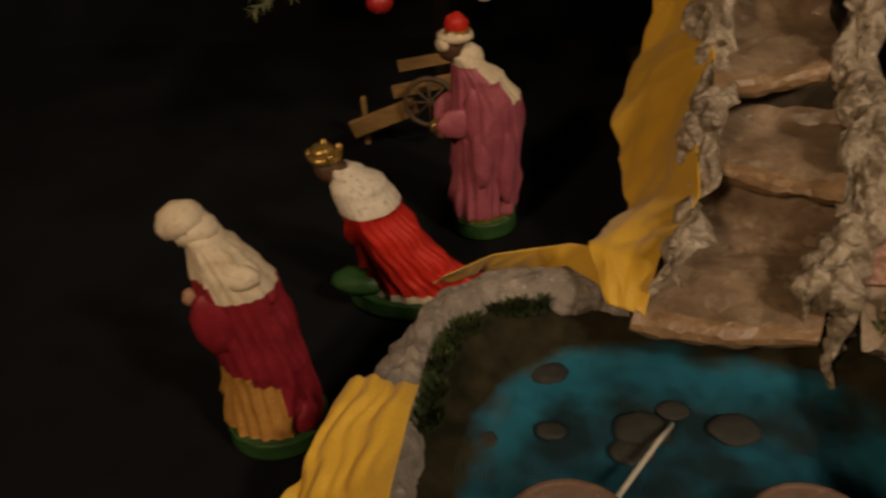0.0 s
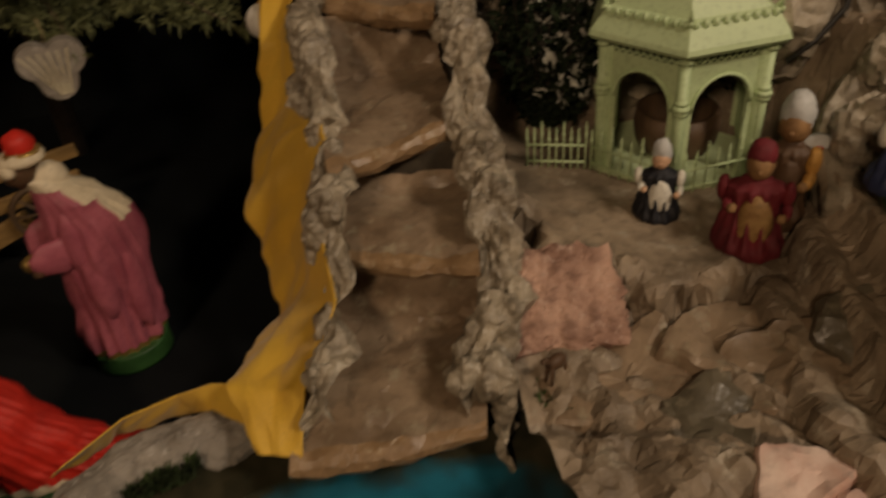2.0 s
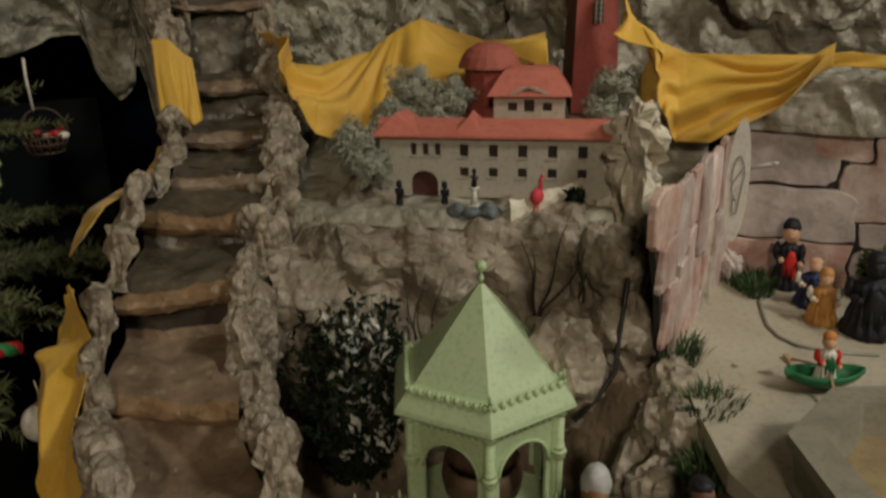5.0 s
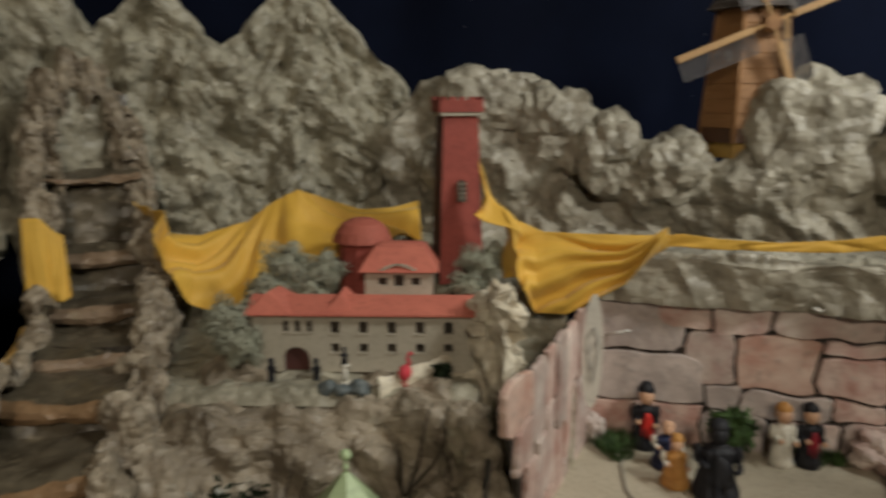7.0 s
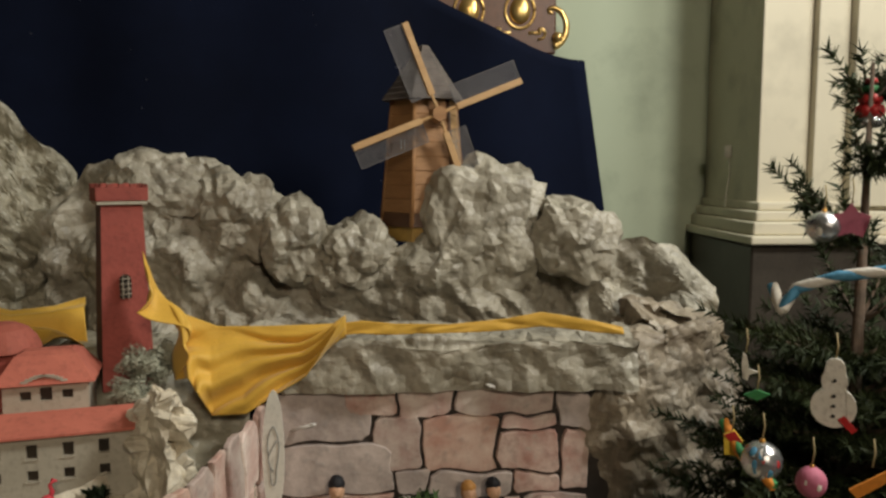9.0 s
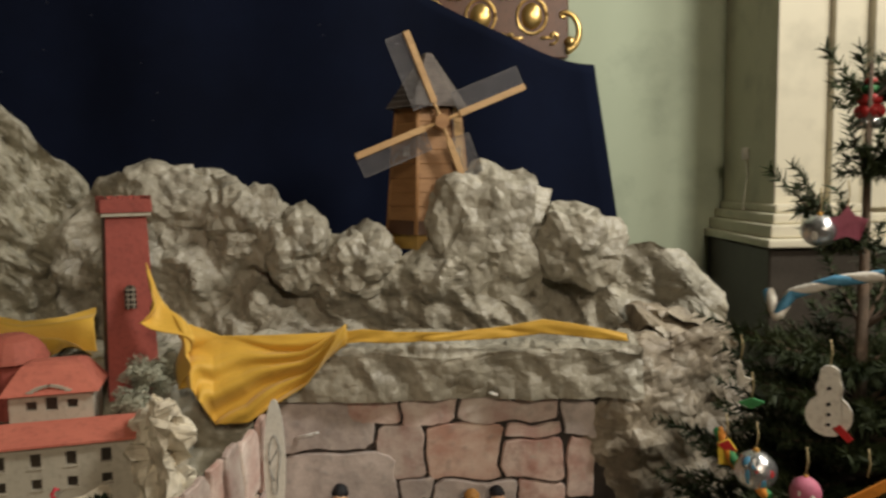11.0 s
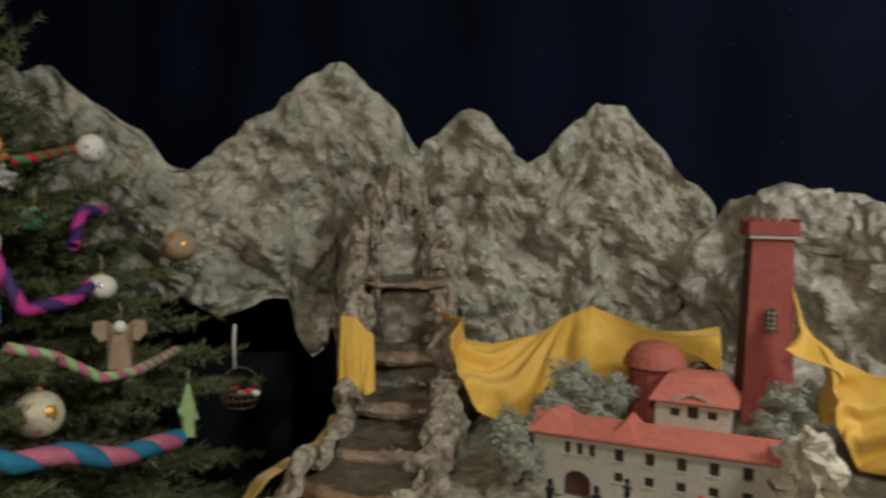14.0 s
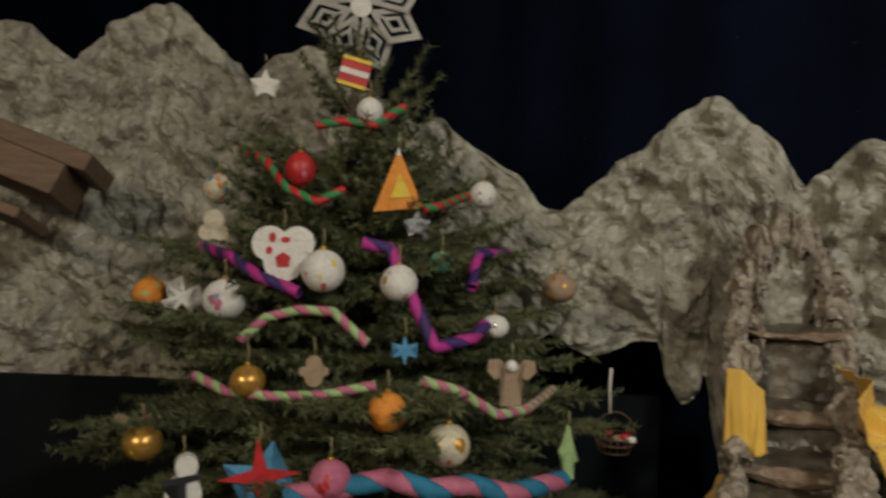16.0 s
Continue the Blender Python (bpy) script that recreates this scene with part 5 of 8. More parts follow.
def convent_parts():
    L, H = 0.432, 0.118
    wins = []
    for x in (-0.055, 0.0, 0.055, 0.11, 0.165):
        wins += [(x - 0.0085, x + 0.0085, 0.078, 0.102), (x - 0.0085, x + 0.0085, 0.040, 0.058)]
    for x in (-0.105, -0.128, -0.151):
        wins.append((x - 0.0055, x + 0.0055, 0.080, 0.103))
    door = (-0.158, -0.105, 0.0, 0.050)
    wall = wall_with_holes("front_wall", L, H, 0.012, wins + [door], M_GREYWALL, convent, pose(0, 0, 0))
    for x0, x1, z0, z1 in wins:
        win = thing_part("window", convent)
        bm = bmesh.new()
        add_box(bm, (x1 - x0 + 0.001, 0.002, z1 - z0 + 0.001), pose((x0 + x1) / 2, 0.009, (z0 + z1) / 2))
        part_at("pane", bm, M_WINDOW, win, False)
        bm = bmesh.new()
        add_box(bm, (x1 - x0 + 0.006, 0.003, 0.0025), pose((x0 + x1) / 2, -0.001, z0 - 0.0015))
        part_at("sill", bm, M_GREYWALL, win, False)
    # arch filling over the gate and the dark gate
    bm = bmesh.new()
    n = 14
    cx, r = (door[0] + door[1]) / 2, (door[1] - door[0]) / 2
    arc = [(cx - r * math.cos(t), 0.024 + r * math.sin(t) * 0.98) for t in np.linspace(0, math.pi, n)]
    top = [(cx - r + 2 * r * i / (n - 1), 0.0502) for i in range(n)]
    for yy in (0.0005, 0.0115):
        vs = [(bm.verts.new((x, yy, z)), bm.verts.new((tx, yy, tz))) for (x, z), (tx, tz) in zip(arc, top)]
        for a, b in zip(vs, vs[1:]):
            bm.faces.new((a[0], b[0], b[1], a[1]))
    part("gate_arch", bm, M_GREYWALL, convent, smooth=False)
    bm = bmesh.new()
    add_box(bm, (0.056, 0.002, 0.052), pose(cx, 0.013, 0.026))
    part("gate", bm, M_BRICKD, convent, "dark arched gateway", False)
    bm = bmesh.new()
    add_box(bm, (L, 0.10, 0.116), pose(0, 0.064, 0.058))
    part("body", bm, M_GREYWALL, convent, smooth=False)
    # long coral roof with a raised gable over the gate end
    bm = bmesh.new()
    y0, y1, zz = -0.014, 0.128, 0.118
    prof = [(y0, zz - 0.002), (y0, zz + 0.002), (0.057, zz + 0.024), (y1, zz + 0.002), (y1, zz - 0.002)]
    a = [bm.verts.new((-L / 2 - 0.012, y, z)) for y, z in prof]
    b = [bm.verts.new((L / 2 + 0.008, y, z)) for y, z in prof]
    for k in range(5):
        bm.faces.new((a[k], a[(k + 1) % 5], b[(k + 1) % 5], b[k]))
    bm.faces.new(a[::-1]), bm.faces.new(b)
    roof = part("roof", bm, M_ROOF, convent, "long coral roof", False)
    bm = bmesh.new()
    cy = 0.05
    base = [(-0.226, y0 - 0.001), (-0.135, y0 - 0.001), (-0.135, 0.11), (-0.226, 0.11)]
    lo = [bm.verts.new((x, y, zz + 0.001)) for x, y in base]
    pk = [bm.verts.new((-0.188, 0.02, zz + 0.038)), bm.verts.new((-0.175, 0.07, zz + 0.038))]
    bm.faces.new((lo[0], lo[1], pk[0])), bm.faces.new((lo[1], lo[2], pk[1], pk[0])), bm.faces.new((lo[2], lo[3], pk[1])), bm.faces.new((lo[3], lo[0], pk[0], pk[1])), bm.faces.new(lo[::-1])
    part("gable_roof", bm, M_ROOF, roof, smooth=False)
    bm = bmesh.new()
    lo = [bm.verts.new((x, y, zz + 0.002)) for x, y in ((-0.075, 0.0), (-0.02, 0.0), (-0.02, 0.11), (-0.075, 0.11))]
    pk = [bm.verts.new((-0.047, 0.02, zz + 0.034)), bm.verts.new((-0.047, 0.09, zz + 0.034))]
    bm.faces.new((lo[0], lo[1], pk[0])), bm.faces.new((lo[1], lo[2], pk[1], pk[0])), bm.faces.new((lo[2], lo[3], pk[1])), bm.faces.new((lo[3], lo[0], pk[0], pk[1])), bm.faces.new(lo[::-1])
    part("dormer", bm, M_ROOF, roof, smooth=False)
    # upper block with hipped roof
    ux, uy, uz, uw = 0.060, 0.115, 0.10, 0.140
    uwins = [(ux - 0.050 + 0.008, ux - 0.050 + 0.026, uz + 0.046, uz + 0.062), (ux - 0.010, ux + 0.010, uz + 0.044, uz + 0.068), (ux + 0.026, ux + 0.044, uz + 0.046, uz + 0.062)]
    wall_with_holes("upper_wall", uw, 0.076, 0.010, [(a - ux, b - ux, c - uz, d - uz) for a, b, c, d in uwins], M_GREYWALL, convent, pose(ux, uy, uz))
    for x0, x1, z0, z1 in uwins:
        win = thing_part("window", convent)
        bm = bmesh.new()
        add_box(bm, (x1 - x0 + 0.001, 0.002, z1 - z0 + 0.001), pose((x0 + x1) / 2, uy + 0.008, (z0 + z1) / 2))
        part_at("pane", bm, M_WINDOW, win, False)
    bm = bmesh.new()
    add_box(bm, (uw, 0.09, 0.074), pose(ux, uy + 0.056, uz + 0.037))
    part("upper_body", bm, M_GREYWALL, convent, smooth=False)
    bm = bmesh.new()
    for q, (w, d, z) in enumerate([(uw / 2 + 0.012, 0.064, 0.0), (uw / 2 + 0.010, 0.062, 0.004), (uw / 2 - 0.018, 0.032, 0.046), (uw / 2 - 0.03, 0.016, 0.052)]):
        ring = [bm.verts.new((ux + sx * w, uy + 0.05 + sy * d, uz + 0.076 + z)) for sx, sy in ((-1, -1), (1, -1), (1, 1), (-1, 1))]
        if q:
            for k in range(4):
                bm.faces.new((prev[k], prev[(k + 1) % 4], ring[(k + 1) % 4], ring[k]))
        else:
            bm.faces.new(ring[::-1])
        prev = ring
    bm.faces.new(prev)
    hip = part("hipped_roof", bm, M_ROOF, convent, "coral hipped roof", False)
    bm = bmesh.new()
    for i in range(11):
        t0 = math.pi * i / 10
        if i:
            add_box(bm, (0.0115, 0.006, 0.0035), pose(ux - 0.035 + 0.07 * (i - 0.5) / 10, uy - 0.010, uz + 0.080 + 0.012 * math.sin(math.pi * (i - 0.5) / 10)))
    part("lunette", bm, M_GREYWALL, hip, "pale curved lunette", False)
    # round chapel
    bm = bmesh.new()
    add_prism(bm, ngon(10, 0.052, 0.2), 0.11, 0.225, pose(-0.030, 0.235, 0))
    rot = part("rotunda", bm, M_BRICK, convent, "dusky red round chapel", False)
    bm = bmesh.new()
    prev = None
    for q, z in [(0.066, 0.218), (0.065, 0.223), (0.058, 0.240), (0.044, 0.257), (0.024, 0.267), (0.002, 0.270)]:
        ring = [bm.verts.new((-0.030 + x, 0.235 + y, z)) for x, y in ngon(20, q, 0)]
        if prev:
            for k in range(20):
                bm.faces.new((prev[k], prev[(k + 1) % 20], ring[(k + 1) % 20], ring[k]))
        else:
            bm.faces.new(ring[::-1])
        prev = ring
    bm.faces.new(prev)
    part("dome", bm, M_DOME, rot, "low dull red dome", False)


def thing_part(name, parent):
    """A small part that carries sub-parts: its own thin frame mesh is made by part_at's first call."""
    return {"name": name, "parent": parent, "ob": None}


def part_at(name, bm, mat, holder, smooth=True):
    if holder["ob"] is None:
        holder["ob"] = part(holder["name"], bm, mat, holder["parent"], "", smooth)
        return holder["ob"]
    return part(name, bm, mat, holder["ob"], "", smooth)


convent_parts()

# bell tower
TW = Vector((1.517, 1.400, 1.455))
tower = thing("bell_tower", "tall dusky red toy bell tower with a battlemented top", "tower", TW)
tower.rotation_euler = (0, 0, radians(-30))
bm = bmesh.new()
lo, hi = 0.049, 0.038
ring0 = [bm.verts.new((sx * lo, sy * lo, -0.02)) for sx, sy in ((-1, -1), (1, -1), (1, 1), (-1, 1))]
ring1 = [bm.verts.new((sx * hi, sy * hi, 0.345)) for sx, sy in ((-1, -1), (1, -1), (1, 1), (-1, 1))]
for k in range(4):
    f = bm.faces.new((ring0[k], ring0[(k + 1) % 4], ring1[(k + 1) % 4], ring1[k]))
    # left face takes the dark red: its shade is put into the colour
    f.material_index = 1 if k == 3 else 0
bm.faces.new(ring1), bm.faces.new(ring0[::-1])
part("shaft", bm, [M_BRICK, M_BRICKD], tower, "dusky red shaft, its shaded left side coloured darker", False)
bm = bmesh.new()
add_box(bm, (0.092, 0.092, 0.007), pose(0, 0, 0.348), 0.001)
part("cornice", bm, M_GREYWALL, tower, "pale stone band", False)
bm = bmesh.new()
add_box(bm, (0.096, 0.096, 0.026), pose(0, 0, 0.365), 0.001)
for i in range(5):
    for sx, sy in ((-0.042 + 0.021 * i, -0.042), (-0.042 + 0.021 * i, 0.042), (-0.042, -0.042 + 0.021 * i), (0.042, -0.042 + 0.021 * i)):
        add_box(bm, (0.011, 0.011, 0.008), pose(sx, sy, 0.381))
part("crown", bm, M_BRICK, tower, "battlemented crown", False)
win_y = -0.0465
bm = bmesh.new()
add_box(bm, (0.022, 0.004, 0.036), pose(0, win_y, 0.180))
add_cyl(bm, 0.011, 0.011, 0.004, pose(0, win_y - 0.002, 0.198, -90), 16)
twin = part("window", bm, M_WINDOW, tower, "dark arched window", False)
for q in (-0.005, 0.005):
    bm = bmesh.new()
    add_box(bm, (0.0014, 0.003, 0.045), pose(q, win_y - 0.0025, 0.183))
    part("glazing_bar", bm, M_GREYWALL, twin, "", False)
for q in (0.17, 0.18, 0.19, 0.2):
    bm = bmesh.new()
    add_box(bm, (0.021, 0.003, 0.0012), pose(0, win_y - 0.0025, q))
    part("glazing_bar", bm, M_GREYWALL, twin, "", False)

# small figures on the terrace
M_SLATE = surface("bluish_slate", (0.15, 0.175, 0.18), (0.07, 0.085, 0.09), 40, 0.6, 0, 0.5, 90, (0.30, 0.31, 0.30))
M_INK = hued("black_paint", (0.014, 0.014, 0.018), 0.5)
M_WHITE = hued("white_paint", (0.72, 0.69, 0.60), 0.5)
M_FLAM = hued("flamingo_pink", (0.62, 0.06, 0.08), 0.5)


def doll(at, turn, h, body, head, hat, label, wide=0.30, hat_h=0.16, category="figurine", group="small figures", arm=None, front=None):
    """A small plain figure: flared body, round head, cap, two arms; one mesh."""
    s = [(0, 0, 0, wide * 0.95, wide * 0.9, 0.02, 0), (0.06, 0, 0, wide, wide * 0.92, 0.03, 0), (0.24, 0, 0, wide * 0.72, wide * 0.70, 0.12, 0), (0.40, 0, 0, wide * 0.52, wide * 0.60, 0.08, 0), (0.58, 0, 0, wide * 0.50, wide * 0.72, 0.04, 0), (0.65, 0, 0, wide * 0.28, wide * 0.40, 0, 0), (0.69, 0, 0, 0.05, 0.05, 0, 0)]
    ex = [((0.01, 0, 0.78), (0.115, 0.11, 0.125), 1), ((-0.025, 0, 0.865), (0.118, 0.118, hat_h * 0.8), 2), ((-0.06, 0, 0.77), (0.075, 0.105, 0.11), 2),
          ((0.0, wide * 0.78, 0.53), (0.07, 0.055, 0.12), 3), ((0.09, wide * 0.80, 0.42), (0.12, 0.045, 0.055), 3), ((0.0, -wide * 0.78, 0.53), (0.07, 0.055, 0.12), 3), ((0.10, -wide * 0.62, 0.45), (0.12, 0.05, 0.05), 3),
          ((0.21, wide * 0.7, 0.42), (0.045, 0.04, 0.04), 1), ((0.21, -wide * 0.5, 0.46), (0.045, 0.04, 0.04), 1), ((0.125, 0, 0.77), (0.022, 0.02, 0.022), 1)]
    if front:
        ex.append(((wide * 0.46, 0.03, 0.30), (wide * 0.26, wide * 0.44, 0.26), 4))
    ob = statue("small_figure", [tuple([a[0] * h, 0, 0, a[3] * h, a[4] * h, a[5], a[6]]) for a in s], [body, head, hat, arm or body, front or body], at, turn, label, 7,
                [(tuple(c * h for c in p), tuple(c * h for c in r), i) for p, r, i in ex])
    return tagged(ob, label, category, group)


for x, d in ((-0.175, -0.03), (-0.088, -0.03)):
    q = CV + Vector((math.cos(radians(FRONT)) * x - math.sin(radians(FRONT)) * d, math.sin(radians(FRONT)) * x + math.cos(radians(FRONT)) * d, -0.008))
    doll(q, -120, 0.048, M_INK, M_INK, M_INK, "tiny black figure standing beside the convent gate", 0.16, 0.12)
q = CV + Vector((math.cos(radians(FRONT)) * -0.03 - math.sin(radians(FRONT)) * -0.05, math.sin(radians(FRONT)) * -0.03 + math.cos(radians(FRONT)) * -0.05, -0.012))
column = thing("monument", "dark statuette on a pale column before the convent", "monument", q)
bm = bmesh.new()
add_box(bm, (0.022, 0.022, 0.012), pose(0, 0, 0.006), 0.001)
add_cyl(bm, 0.006, 0.0045, 0.030, pose(0, 0, 0.012), 12)
add_box(bm, (0.015, 0.015, 0.005), pose(0, 0, 0.044), 0.001)
part("pedestal", bm, M_WHITE, column)
bm = bmesh.new()
add_cyl(bm, 0.006, 0.003, 0.026, pose(0, 0, 0.046), 10)
add_ball(bm, 0.0045, pose(0, 0, 0.076), 10, 8)
add_box(bm, (0.018, 0.004, 0.004), pose(0, 0, 0.064, 0, 15, 0))
part("statuette", bm, M_INK, column)
for dx, dy, r in ((-0.030, -0.012, 0.020), (0.030, -0.014, 0.022), (0.0, -0.022, 0.017)):
    bm = bmesh.new()
    bmesh.ops.create_icosphere(bm, subdivisions=3, radius=r)
    for v in bm.verts:
        v.co = Vector((v.co.x, v.co.y, v.co.z * 0.75)) * (1 + 0.35 * noise.noise(v.co * 45 + Vector((dx * 90, dy * 90, 0))))
    ob = part("bluish_rock", bm, M_SLATE, smooth=False)
    ob.location = q + Vector((dx * 0.72 + dy * 0.69, -dx * 0.69 + dy * 0.72, 0.004))
    tagged(ob, "small bluish-grey rock at the foot of the monument", "rock", "rocks round the monument")
# flamingo
fl = CV + Vector((math.cos(radians(FRONT)) * 0.085 - math.sin(radians(FRONT)) * -0.06, math.sin(radians(FRONT)) * 0.085 + math.cos(radians(FRONT)) * -0.06, -0.012))
bm = bmesh.new()
add_ball(bm, 0.013, pose(0, 0, 0.034) @ Matrix.Diagonal((1.1, 0.8, 1.2, 1)), 12, 8)
add_tube(bm, [(0.004, 0, 0.04), (0.010, 0, 0.052), (0.006, 0, 0.064), (0.012, 0, 0.070), (0.020, 0, 0.066)], [0.005, 0.004, 0.003, 0.004, 0.001], 8)
for s in (-0.004, 0.004):
    add_tube(bm, [(0, s, 0.03), (-0.002, s, 0)], 0.0018, 6)
ob = part("flamingo", bm, M_FLAM)
ob.location = fl
tagged(ob, "small bright pink flamingo before the convent", "flamingo")
leaf_cloud("palm_tuft", CV + Vector((math.cos(radians(FRONT)) * 0.155 + math.sin(radians(FRONT)) * 0.035, math.sin(radians(FRONT)) * 0.155 - math.cos(radians(FRONT)) * 0.035, 0.018)), (0.026, 0.02, 0.016), 120, 0.008, M_LEAF, 77, "small dark plant before the convent", "plant", long=1.6)

# ---------------------------------------------------------------- windmill
M_MILL = surface("honey_wood", (0.36, 0.19, 0.075), (0.28, 0.14, 0.052), 10, 0.55, 0, 0.25, 60, stretch=(1, 1, 5))
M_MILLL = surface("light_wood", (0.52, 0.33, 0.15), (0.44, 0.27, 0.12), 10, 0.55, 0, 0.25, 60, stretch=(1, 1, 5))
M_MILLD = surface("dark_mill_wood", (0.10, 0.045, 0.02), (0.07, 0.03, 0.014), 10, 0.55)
M_SHINGLE = surface("grey_shingle", (0.17, 0.14, 0.12), (0.11, 0.09, 0.08), 30, 0.7, vary=0.3)
M_MESH = surface("wire_net", (0.16, 0.155, 0.16), (0.12, 0.115, 0.12), 40, 0.5, 0.4)
MILL = Vector((2.126, 1.053, 1.735))
mill = thing("windmill", "honey-coloured wooden toy windmill with three netted sails showing", "windmill", MILL)
MT = math.atan2(0.05 - MILL.y, 0.53 - MILL.x)           # towards the viewer
mill.rotation_euler = (0, 0, MT + math.pi / 2 + radians(12))


def mill_parts():
    R0, R1, H = 0.106, 0.078, 0.300
    turn = radians(-90 + 30)
    lo, hi = ngon(6, R0, turn), ngon(6, R1, turn)
    rows = 9
    for k in range(6):
        for i in range(rows):
            a, b = i / rows, (i + 1) / rows - 0.004
            p = [Vector((*lo[k], 0)).lerp(Vector((*hi[k], H)), f) for f in (a, b)]
            q = [Vector((*lo[(k + 1) % 6], 0)).lerp(Vector((*hi[(k + 1) % 6], H)), f) for f in (a, b)]
            bm = bmesh.new()
            nrm = (q[0] - p[0]).cross(p[1] - p[0]).normalized()
            o = [bm.verts.new(v + nrm * (0.004 if j < 2 else 0.002)) for j, v in enumerate((p[0], q[0], q[1], p[1]))]
            c = [bm.verts.new(v * 0.96) for v in (p[0], q[0], q[1], p[1])]
            bm.faces.new(o)
            for j in range(4):
                bm.faces.new((o[j], c[j], c[(j + 1) % 4], o[(j + 1) % 4]))
            # right-hand faces paler to carry the light from the right; lowest row dark brown
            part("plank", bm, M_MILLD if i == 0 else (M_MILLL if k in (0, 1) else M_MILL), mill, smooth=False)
        bm = bmesh.new()
        add_tube(bm, [(*lo[k], 0), (*hi[k], H)], 0.006, 6)
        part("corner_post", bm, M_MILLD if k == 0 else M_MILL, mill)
    bm = bmesh.new()
    add_prism(bm, ngon(6, 0.100, turn), -0.035, 0.002)
    part("footing", bm, M_YELLOWP, mill, "yellow-painted footing", False)
    # shingled cap
    cap0, cap1 = 0.102, 0.010
    rows = 9
    bm = bmesh.new()
    prev = None
    for i in range(rows + 1):
        f = i / rows
        r = cap0 + (cap1 - cap0) * f
        for rr, zz in ((r + 0.004, H + 0.13 * f), (r, H + 0.13 * f + 0.003)):
            ring = [bm.verts.new((x, y, zz)) for x, y in ngon(6, rr, turn)]
            if prev:
                for k in range(6):
                    bm.faces.new((prev[k], prev[(k + 1) % 6], ring[(k + 1) % 6], ring[k]))
            else:
                bm.faces.new(ring[::-1])
            prev = ring
    bm.faces.new(prev)
    part("cap", bm, M_SHINGLE, mill, "grey shingled cap in courses", False)
    # hub and sails
    hub = Vector((0.006, -0.098, 0.262))
    bm = bmesh.new()
    add_cyl(bm, 0.022, 0.018, 0.030, Matrix.Translation(hub) @ pose(0, 0, 0, 90), 6)
    part("hub", bm, M_MILL, mill, smooth=False)
    for k, ang in enumerate((112, 22, 202, 290)):
        d = Vector((math.cos(radians(ang)), 0, math.sin(radians(ang))))
        e = Vector((-d.z, 0, d.x))
        o = hub + Vector((0, -0.022, 0))
        bm = bmesh.new()
        add_tube(bm, [o, o + d * 0.06], 0.004, 6)
        m = Matrix.Translation(o) @ Matrix((( d.x, 0, e.x, 0), (0, 1, 0, 0), (d.z, 0, e.z, 0), (0, 0, 0, 1)))
        add_box(bm, (0.170, 0.012, 0.015), m @ pose(0.130, 0, 0), 0.001)
        sail = part("sail", bm, M_MILLL, mill, "light wooden sail bar with a grey net", False)
        bm = bmesh.new()
        for i in range(30):
            x = 0.047 + 0.164 * i / 29
            add_box(bm, (0.0009, 0.001, 0.042), m @ pose(x, 0.001, 0.028))
        for i in range(12):
            add_box(bm, (0.164, 0.001, 0.0011), m @ pose(0.129, 0.0015, 0.009 + 0.040 * i / 11))
        for x in (0.046, 0.213):
            add_box(bm, (0.0016, 0.002, 0.044), m @ pose(x, 0, 0.028))
        add_box(bm, (0.168, 0.002, 0.0018), m @ pose(0.129, 0, 0.050))
        part("net", bm, M_MESH, sail, "grey wire net", False)
    # small windows
    for fx in (-0.062, 0.050):
        bm = bmesh.new()
        for q in (-0.008, 0, 0.008):
            add_box(bm, (0.0016, 0.003, 0.024), pose(fx + q, -0.083 if fx > 0 else -0.060, 0.195, 0, 0, 0 if fx > 0 else -55))
        part("window", bm, M_WHITE, mill, "white barred window", False)


M_YELLOWP = surface("yellow_footing", (0.45, 0.28, 0.06), (0.3, 0.18, 0.04), 20, 0.6)
mill_parts()

# ---------------------------------------------------------------- stone niche
NA, NB = Vector((1.655, 1.135, 0)), Vector((2.045, 0.555, 0))
ND = (NB - NA)
NL = ND.length
NROT = math.degrees(math.atan2(ND.y, ND.x))
niche = thing("niche_wall", "wall of large pinkish stones with dark joints", "wall", (NA.x, NA.y, 1.0), kind="structure")
niche.rotation_euler = (0, 0, radians(NROT))


